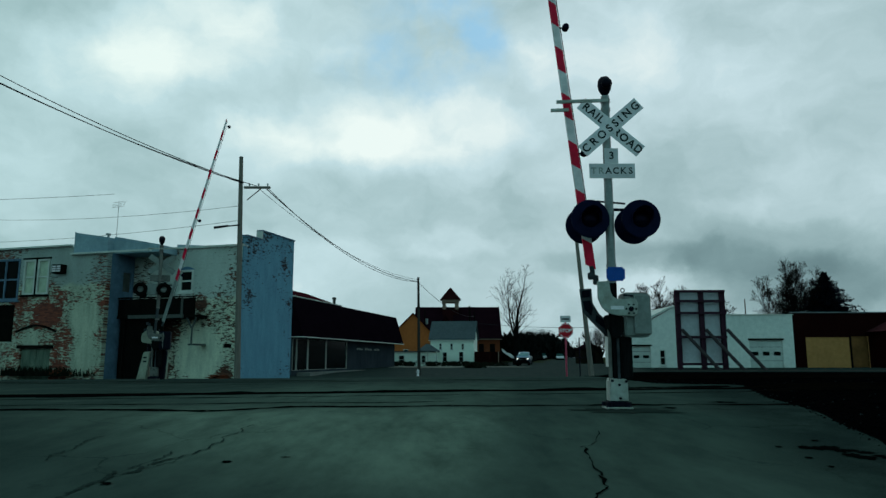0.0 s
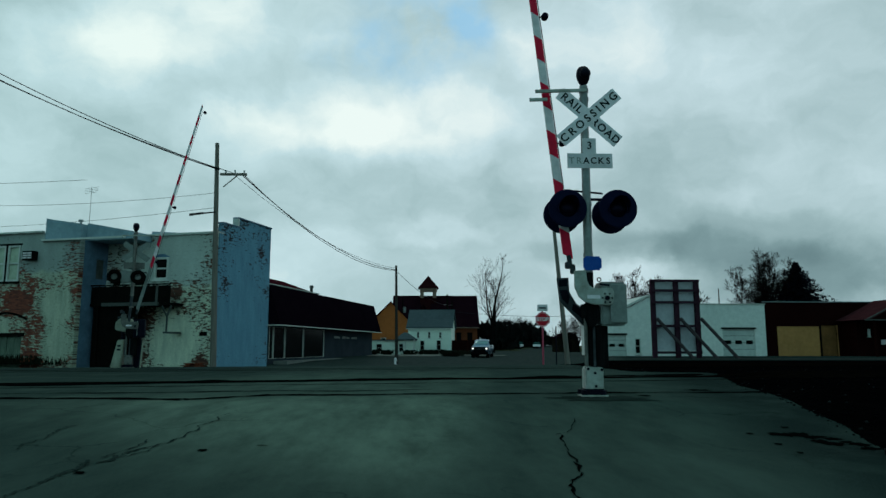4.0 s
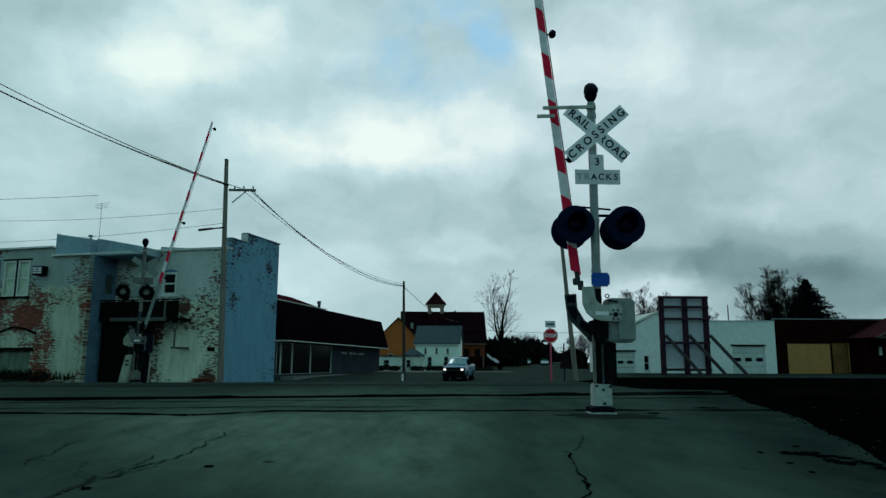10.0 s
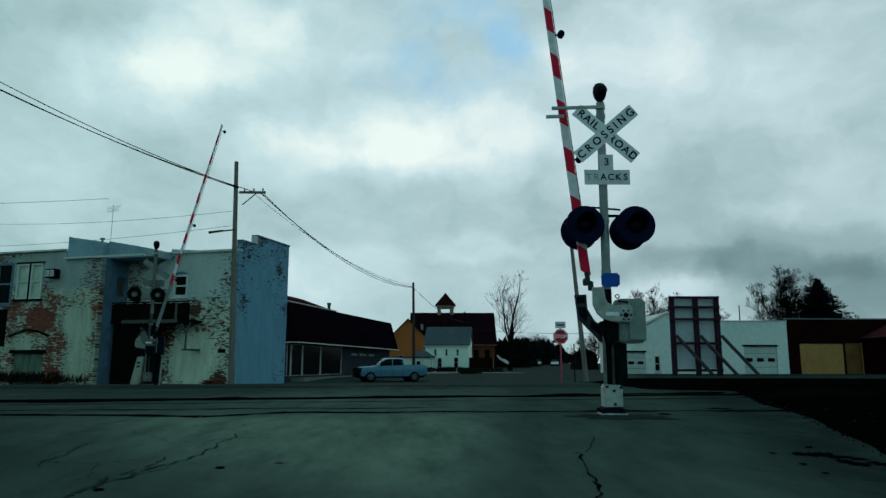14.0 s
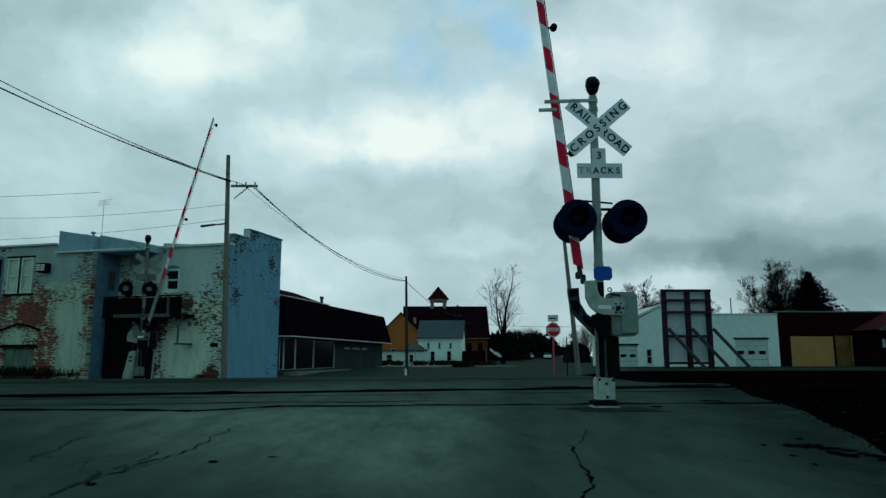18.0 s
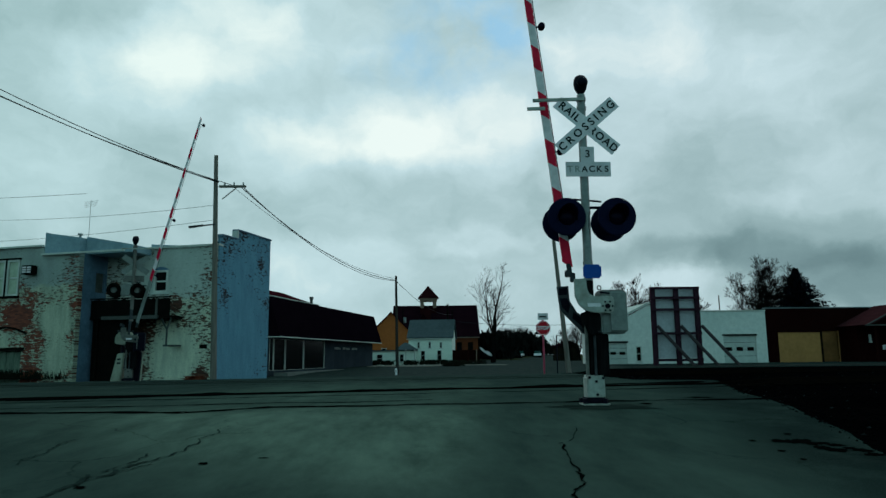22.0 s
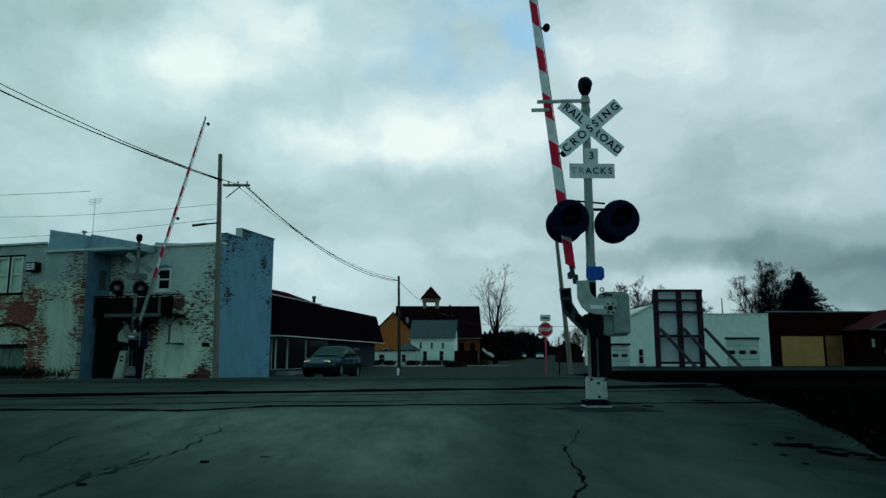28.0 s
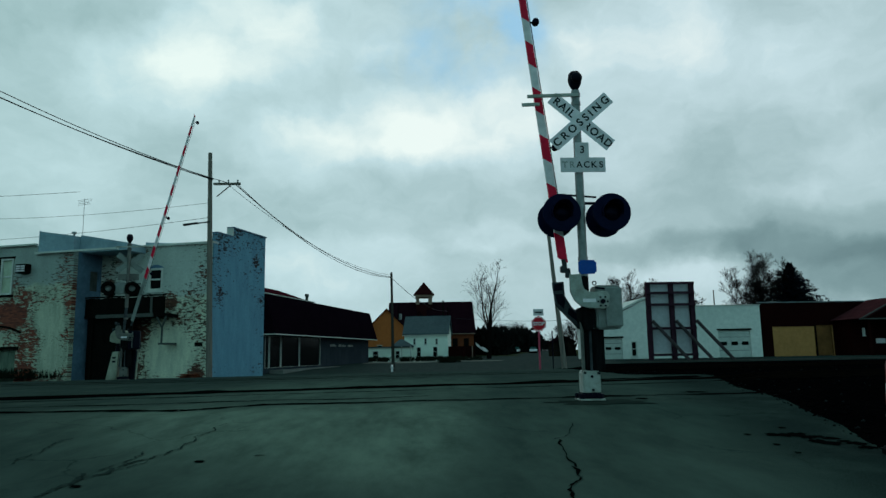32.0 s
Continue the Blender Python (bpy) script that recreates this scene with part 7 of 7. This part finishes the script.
def side_glass(parent, xs, width, belt, roof, pinch, side, lo=0.1, hi=0.86, name="side_window"):
    bm = bmesh.new()
    prev = None
    for x in xs:
        h = cabin_section(x, width, belt, roof, pinch)
        (y0, z0), (y1, z1) = h[0], h[2]
        cur = []
        for f in (lo, 0.5, hi):
            (ya, za), (yb, zb) = ((h[0], h[1]) if f <= 0.5 else (h[1], h[2]))
            k = f / 0.52 if f <= 0.5 else (f - 0.52) / 0.38
            cur.append(bm.verts.new((x, side * (ya + (yb - ya) * min(1, k) + 0.012), za + (zb - za) * min(1, k))))
        if prev:
            for i in range(2):
                bm.faces.new((prev[i], prev[i + 1], cur[i + 1], cur[i]))
        prev = cur
    ob = part(name, bm, TRUCKGLASS if parent.name.startswith("pickup") else SIDEGLASS, parent, smooth=True)
    sol = ob.modifiers.new("thickness", "SOLIDIFY")
    sol.thickness, sol.offset = 0.008, 0
    return ob


def slope_glass(parent, xs, width, belt, roof, pinch, name):
    bm = bmesh.new()
    prev = None
    push = 0.014
    for x in xs:
        h = cabin_section(x, width, belt, roof, pinch)
        half = [(h[2][0] * 0.93, h[2][1] + 0.3 * (h[3][1] - h[2][1])), (h[3][0] * 0.95, h[3][1]), (h[4][0], h[4][1]), (0.0, h[5][1])]
        pts = [(-y, z) for y, z in half] + [(y, z) for y, z in half[-2::-1]]
        cur = [bm.verts.new((x + (push if xs[0] > 0 else -push), y, z + push)) for y, z in pts]
        if prev:
            for i in range(len(cur) - 1):
                bm.faces.new((prev[i], prev[i + 1], cur[i + 1], cur[i]))
        prev = cur
    ob = part(name, bm, SCREENGLASS if parent.name.startswith("pickup") else CARGLASS, parent, smooth=True)
    sol = ob.modifiers.new("thickness", "SOLIDIFY")
    sol.thickness, sol.offset = 0.008, 0
    return ob


def span(a, b, n=8):
    return [a + (b - a) * i / n for i in range(n + 1)]


def wheel(parent, x, y, r, wide, spokes, out):
    hub = new("wheel")
    hub.parent = parent
    hub.matrix_basis = pose(x, y, r)
    bm = bmesh.new()
    add_lathe(bm, ((r * 0.6, -0.02), (r * 0.66, -wide / 2), (r * 0.9, -wide / 2), (r * 0.97, -wide * 0.42), (r, -wide * 0.25), (r, wide * 0.25), (r * 0.97, wide * 0.42), (r * 0.9, wide / 2), (r * 0.66, wide / 2), (r * 0.6, 0.02)), pose(0, 0, 0, 90, 0, 0), 36)
    part("tyre", bm, RUBBER, hub)
    f = out * (wide / 2 - 0.008)
    bm = bmesh.new()
    for k0, k1 in ((0.68, 0.58),):
        ring = [[], []]
        for i in range(36):
            a = 6.28319 * i / 36
            ring[0].append(bm.verts.new((k0 * r * math.cos(a), f, k0 * r * math.sin(a))))
            ring[1].append(bm.verts.new((k1 * r * math.cos(a), f - out * 0.015, k1 * r * math.sin(a))))
        for i in range(36):
            bm.faces.new((ring[0][i], ring[0][(i + 1) % 36], ring[1][(i + 1) % 36], ring[1][i]))
    for i in range(spokes):
        m = pose(0, f - out * 0.012, 0, 0, 360 * i / spokes, 0)
        vs = [bm.verts.new(m @ Vector(p)) for p in ((0.03, 0, -0.05), (r * 0.62, 0, -0.028), (r * 0.62, 0, 0.028), (0.03, 0, 0.05))]
        bm.faces.new(vs)
    rim = part("rim", bm, RIM, hub, "silver spoked wheel rim")
    sol = rim.modifiers.new("thickness", "SOLIDIFY")
    sol.thickness, sol.offset = 0.02, 0
    tube_part("hub_cap", (0, f - out * 0.03, 0), (0, f + out * 0.008, 0), r * 0.17, r * 0.14, RIM, hub, n=16)
    bm = bmesh.new()
    add_tube(bm, (0, -f * 0.4, 0), (0, f * 0.5, 0), r * 0.5, n=20)
    part("brake_drum", bm, BLACKPLASTIC, hub)
    return hub


def pickup():
    root = thing("pickup_truck", pose(0, 0, 0), "light blue pickup truck with black grille and lit headlamps", "pickup truck")
    axles, r = (1.95, -1.8), 0.41
    width = profile(((-2.93, 0.93), (-2.7, 0.97), (0, 0.99), (2.2, 0.98), (2.7, 0.94), (2.93, 0.86)))
    top = profile(((-2.93, 1.3), (-2.88, 1.34), (-1.05, 1.34), (-1.0, 1.3), (1.4, 1.27), (2.2, 1.24), (2.7, 1.19), (2.86, 1.12), (2.93, 1.02)))
    sill = profile(((-2.93, 0.62), (-2.6, 0.5), (-1.2, 0.44), (1.3, 0.44), (2.6, 0.46), (2.93, 0.56)))
    car_body(root, TRUCKBLUE, car_stations(-2.93, 2.93, axles, 0.49), width, top, sill, axles, 0.49)
    belt = profile(((-1.02, 1.29), (1.6, 1.25)))
    roof = profile(((-1.02, 1.3), (-0.9, 1.8), (-0.72, 1.9), (-0.4, 1.93), (0.4, 1.93), (0.7, 1.86), (1.55, 1.27)))
    st = sorted(set(np.round(np.linspace(-1.02, 1.55, 30), 3)) | {-0.9, -0.72, 0.4, 0.7})
    args = (width, belt, roof, 0.82)
    car_cabin(root, TRUCKBLUE, st, *args)
    slope_glass(root, span(1.42, 0.78), *args, "windscreen")
    for s in (-1, 1):
        side_glass(root, span(1.05, 0.12), *args, s)
        side_glass(root, span(0.04, -0.78), *args, s)
        box_part("mirror", (1.0, 1.16, s * 1.05 - 0.1, s * 1.05 + 0.1, 1.3, 1.52), BLACKPLASTIC, root, bevel=0.03)
        for x in (0.25, -0.72):
            box_part("door_handle", (x - 0.08, x + 0.08, s * 0.985 - 0.02, s * 0.985 + 0.025, 1.06, 1.1), CHROME, root)
        for x in (1.12, 0.08, -0.86):
            box_part("door_gap", (x - 0.008, x + 0.008, s * 0.985 - 0.03, s * 0.985 + 0.012, 0.5, 1.24), BLACKPLASTIC, root)
        box_part("running_board", (-1.2, 1.35, s * 0.94 - 0.06, s * 0.94 + 0.06, 0.36, 0.45), BLACKPLASTIC, root)
        box_part("headlamp_housing", (2.6, 2.93, s * 0.72 - 0.17, s * 0.72 + 0.2, 0.72, 1.12), BLACKPLASTIC, root, bevel=0.02)
        box_part("headlamp", (2.932, 2.94, s * 0.72 - 0.1, s * 0.72 + 0.1, 0.92, 1.03), HEADLAMP, root, "lit white headlamp")
        box_part("lamp_surround", (2.925, 3.04, s * 0.72 + 0.105, s * 0.72 + 0.15, 0.76, 1.1), BLACKPLASTIC, root)
        box_part("lamp_surround", (2.925, 3.04, s * 0.72 - 0.15, s * 0.72 - 0.105, 0.76, 1.1), BLACKPLASTIC, root)
        box_part("tail_lamp", (-2.95, -2.88, s * 0.85 - 0.07, s * 0.85 + 0.07, 0.85, 1.25), TAILRED, root, bevel=0.015)
    box_part("grille", (2.85, 2.965, -0.6, 0.6, 0.66, 1.16), BLACKPLASTIC, root, "black grille", 0.02)
    box_part("grille_bar", (2.962, 2.975, -0.54, 0.54, 0.9, 0.94), CHROME, root)
    box_part("front_bumper", (2.7, 3.02, -0.93, 0.93, 0.4, 0.72), BLACKPLASTIC, root, "black front bumper", 0.05)
    box_part("rear_bumper", (-3.02, -2.86, -0.92, 0.92, 0.45, 0.66), CHROME, root, bevel=0.03)
    box_part("bed_cover", (-2.82, -1.06, -0.82, 0.82, 1.362, 1.375), BLACKPLASTIC, root, "dark truck bed cover")
    box_part("underbody", (-2.7, 2.7, -0.78, 0.78, 0.32, 0.6), BLACKPLASTIC, root)
    for x in axles:
        for s in (-1, 1):
            bm = bmesh.new()
            add_tube(bm, (x, s * 0.6, 0.44), (x, s * 0.93, 0.44), 0.48, n=24)
            part("wheel_well", bm, BLACKPLASTIC, root)
    wheels = [wheel(root, x, s * 0.87, r, 0.27, 6, s) for x in axles for s in (-1, 1)]
    return root, wheels


def sedan():
    root = thing("sedan", pose(0, 0, 0), "dark teal four-door sedan with glowing amber lamps", "car")
    axles, r = (1.35, -1.27), 0.31
    width = profile(((-2.36, 0.66), (-2.2, 0.76), (-1.8, 0.83), (-0.8, 0.855), (0.8, 0.855), (1.6, 0.83), (2.0, 0.76), (2.22, 0.66), (2.34, 0.5)))
    top = profile(((-2.36, 0.86), (-2.26, 0.98), (-2.0, 1.03), (-1.7, 1.04), (-1.2, 1.01), (0.2, 0.96), (1.0, 0.93), (1.5, 0.875), (1.95, 0.79), (2.2, 0.71), (2.34, 0.6)))
    sill = profile(((-2.36, 0.42), (-2.1, 0.26), (-0.9, 0.2), (0.95, 0.2), (2.1, 0.22), (2.34, 0.3)))
    car_body(root, SEDANTEAL, car_stations(-2.36, 2.34, axles, 0.365), width, top, sill, axles, 0.365)
    belt = profile(((-1.95, 1.02), (-1.2, 1.0), (0.2, 0.955), (1.15, 0.91)))
    roof = profile(((-1.95, 1.04), (-1.78, 1.13), (-1.55, 1.28), (-1.25, 1.395), (-0.9, 1.45), (-0.45, 1.468), (-0.1, 1.455), (0.15, 1.405), (0.45, 1.275), (0.8, 1.1), (1.15, 0.92)))
    st = sorted(set(np.round(np.linspace(-1.95, 1.15, 40), 3)))
    args = (width, belt, roof, 0.8)
    car_cabin(root, SEDANTEAL, st, *args)
    slope_glass(root, span(1.06, 0.2), *args, "windscreen")
    slope_glass(root, span(-1.8, -1.12), *args, "rear_window")
    for s in (-1, 1):
        side_glass(root, span(0.72, -0.18, 10), *args, s, 0.08, 0.84)
        side_glass(root, span(-0.26, -1.12, 10), *args, s, 0.08, 0.84)
        side_glass(root, span(-1.18, -1.42, 4), *args, s, 0.12, 0.78, "quarter_window")
        box_part("mirror", (0.62, 0.8, s * 0.9 - 0.09, s * 0.9 + 0.09, 0.94, 1.07), BLACKPLASTIC, root, bevel=0.03)
        for x in (-0.08, -1.0):
            box_part("door_handle", (x - 0.08, x + 0.08, s * 0.845 - 0.02, s * 0.845 + 0.02, 0.8, 0.84), SEDANTEAL, root)
        for x in (0.9, -0.22, -1.1):
            box_part("door_gap", (x - 0.005, x + 0.005, s * 0.85 - 0.04, s * 0.85 + 0.006, 0.3, 0.88), BLACKPLASTIC, root)
        bm = bmesh.new()
        prev = None
        for k in range(7):
            y = 0.32 + 0.43 * k / 6
            x = 2.29 - 0.38 * (k / 6) ** 2
            cur = [bm.verts.new((x + dx, s * y, z)) for dx, z in ((-0.15, 0.58), (0.025, 0.575), (0.02, 0.68), (-0.08, 0.735))]
            if prev:
                for i in range(4):
                    bm.faces.new((prev[i], prev[(i + 1) % 4], cur[(i + 1) % 4], cur[i]))
            else:
                bm.faces.new(cur)
            prev = cur
        bm.faces.new(prev)
        lamp = part("headlamp", bm, LAMPCLEAR, root, "clear wraparound headlamp")
        bm = bmesh.new()
        add_lathe(bm, ((0.04, -0.01), (0.04, 0.008), (0.02, 0.02)), pose(2.222, s * 0.56, 0.65, 0, 90, s * 28) @ Matrix.Diagonal((0.85, 1.7, 1, 1)), 16)
        part("lamp_glow", bm, DIMLAMP, lamp, "glowing amber lamp")
        box_part("tail_lamp", (-2.37, -2.2, s * 0.58 - 0.12, s * 0.58 + 0.1, 0.72, 0.9), TAILRED, root, bevel=0.02)
        box_part("side_moulding", (-0.95, 0.98, s * 0.853 - 0.01, s * 0.853 + 0.012, 0.47, 0.52), SEDANTEAL, root)
    box_part("grille", (2.2, 2.335, -0.33, 0.33, 0.57, 0.67), BLACKPLASTIC, root, bevel=0.015)
    box_part("grille_bar", (2.32, 2.355, -0.33, 0.33, 0.59, 0.65), ALUM, root, "chrome grille bar", 0.01)
    box_part("air_intake", (2.2, 2.36, -0.46, 0.46, 0.3, 0.42), BLACKPLASTIC, root, bevel=0.02)
    box_part("bumper_strip", (2.2, 2.365, -0.44, 0.44, 0.46, 0.5), SEDANTEAL, root, bevel=0.01)
    box_part("underbody", (-2.1, 2.1, -0.68, 0.68, 0.16, 0.5), BLACKPLASTIC, root)
    box_part("spoiler", (-2.3, -2.08, -0.58, 0.58, 1.075, 1.11), SEDANTEAL, root, "thin boot spoiler", 0.012)
    for s in (-1, 1):
        box_part("spoiler_foot", (-2.24, -2.12, s * 0.5 - 0.04, s * 0.5 + 0.04, 0.99, 1.076), SEDANTEAL, root)
    for x in axles:
        for s in (-1, 1):
            bm = bmesh.new()
            add_tube(bm, (x, s * 0.5, 0.33), (x, s * 0.79, 0.33), 0.36, n=24)
            part("wheel_well", bm, BLACKPLASTIC, root)
    wheels = [wheel(root, x, s * 0.755, r, 0.2, 5, s) for x in axles for s in (-1, 1)]
    return root, wheels


def shaped_prism(name, outline, half, material, parent, bevel=0.05, label=""):
    bm = bmesh.new()
    add_prism(bm, outline, -half, half)
    bevelled(bm, bevel)
    return part(name, bm, material, parent, label)


truck, truck_wheels = pickup()
car, car_wheels = sedan()

# far parked cars at the end of the street
for x, y, tone in ((20.7, 150, SIGNWHITE), (22.9, 162, SIGNGREY), (26.4, 159, SIGNWHITE)):
    pk = thing("parked_car", pose(x, y, ground_z(x, y), 0, 0, 80), "small pale car far down the street", "car", "far parked cars")
    shaped_prism("body", [(2.1, 0.3), (2.2, 0.6), (1.2, 0.85), (-2.0, 0.9), (-2.15, 0.4)], 0.85, tone, pk, 0.04)
    shaped_prism("cabin", [(1.1, 0.84), (0.3, 1.4), (-0.9, 1.4), (-1.7, 0.88)], 0.7, CARGLASS, pk, 0.04)
    for wx in (1.3, -1.3):
        tube_part("wheel", (wx, -0.87, 0.3), (wx, 0.87, 0.3), 0.3, 0.3, RUBBER, pk, n=14)


# ---- what moves ----
# seconds, place and heading
TRUCK_PATH = [(0, 11.64, 101, -101), (1, 10.49, 96, -101), (2, 9.19, 91, -102), (2.5, 8.48, 88, -102), (4.5, 6.04, 74, -101), (5, 5.07, 71, -101), (5.5, 4.55, 69, -101), (6, 4.03, 66, -101), (6.5, 3.88, 65, -101), (7, 3.54, 64, -101), (8, 3.12, 62.5, -101), (9, 2.89, 61.5, -101), (10, 2.7, 60.5, -102), (11, 2.24, 60, -104), (11.5, 2.03, 59.7, -107), (12, 1.4, 59.5, -112), (12.5, 0.45, 59.2, -119), (13, -0.72, 58.8, -128), (13.5, -2.15, 58.4, -147), (14, -3.95, 59.2, -160), (14.5, -5.75, 58.2, -170), (15.5, -11.06, 55.8, -178), (16.5, -18.06, 56, -180), (18.5, -33.56, 56.2, -180), (22, -63.56, 56.2, -180), (32, -125.56, 56.2, -180)]
CAR_PATH = [(0, -70, 54.5, 0), (19, -60, 54.5, 0), (21, -26.01, 54.5, 0), (22, -18.01, 54.5, 0), (23, -12.01, 54.5, 0), (23.5, -9.49, 54.5, -4), (24, -7.7, 54.5, -12), (24.5, -5.89, 54.3, -22), (25.5, -4.35, 53.4, -50), (26.5, -3.84, 51, -90), (27, -3.95, 45, -107), (27.5, -3.99, 38.5, -105), (28, -4.27, 33.5, -101), (28.5, -4.48, 29, -99), (29, -4.79, 25.3, -97), (29.5, -5, 21.8, -96), (30, -5.34, 18.9, -96), (30.5, -5.77, 15.9, -97), (31, -6.47, 14.3, -100), (31.3, -6.81, 12.8, -100), (31.5, -7.23, 12.1, -100), (31.8, -7.94, 11, -100), (32, -8.51, 10.2, -100)]


def vehicle_rows(path):
    out = []
    for t, x, y, heading in path:
        dx, dy = math.cos(radians(heading)), math.sin(radians(heading))
        front, back = ground_z(x + 1.5 * dx, y + 1.5 * dy), ground_z(x - 1.5 * dx, y - 1.5 * dy)
        out.append((t, pose(x, y, (front + back) / 2 + 0.01, 0, -math.degrees(math.atan2(front - back, 3.0)), heading)))
    return out


def roll_wheels(wheels, path, t0, t1):
    ts, xs, ys = ([row[k] for row in path] for k in (0, 1, 2))
    far = np.concatenate(([0], np.cumsum(np.hypot(np.diff(xs), np.diff(ys)))))
    count = round((t1 - t0) * FPS)
    times = [t0 + (t1 - t0) * i / count for i in range(count + 1)]
    for wh in wheels:
        place, radius = wh.location.copy(), wh.location.z
        rows = []
        for t in times:
            turn = math.degrees(float(np.interp(t, ts, far)) / radius)
            rows.append((t, Matrix.Translation(place) @ pose(0, 0, 0, 0, turn, 0)))
        if t0 > 0:
            rows.insert(0, (0.0, rows[0][1]))
        if t1 < 32:
            rows.append((32.0, rows[-1][1]))
        walk(wh, rows)


def motions():
    walk(backdrop, [(0, pose(0, 0, 0, 0, 0, 0)), (16, pose(0, 0, 0, 0, 0, -3)), (32, pose(0, 0, 0, 0, 0, -6))])
    walk(truck, vehicle_rows(TRUCK_PATH))
    walk(car, vehicle_rows(CAR_PATH))
    roll_wheels(truck_wheels, TRUCK_PATH, 0.0, 17.0)
    roll_wheels(car_wheels, CAR_PATH, 22.0, 32.0)


motions()
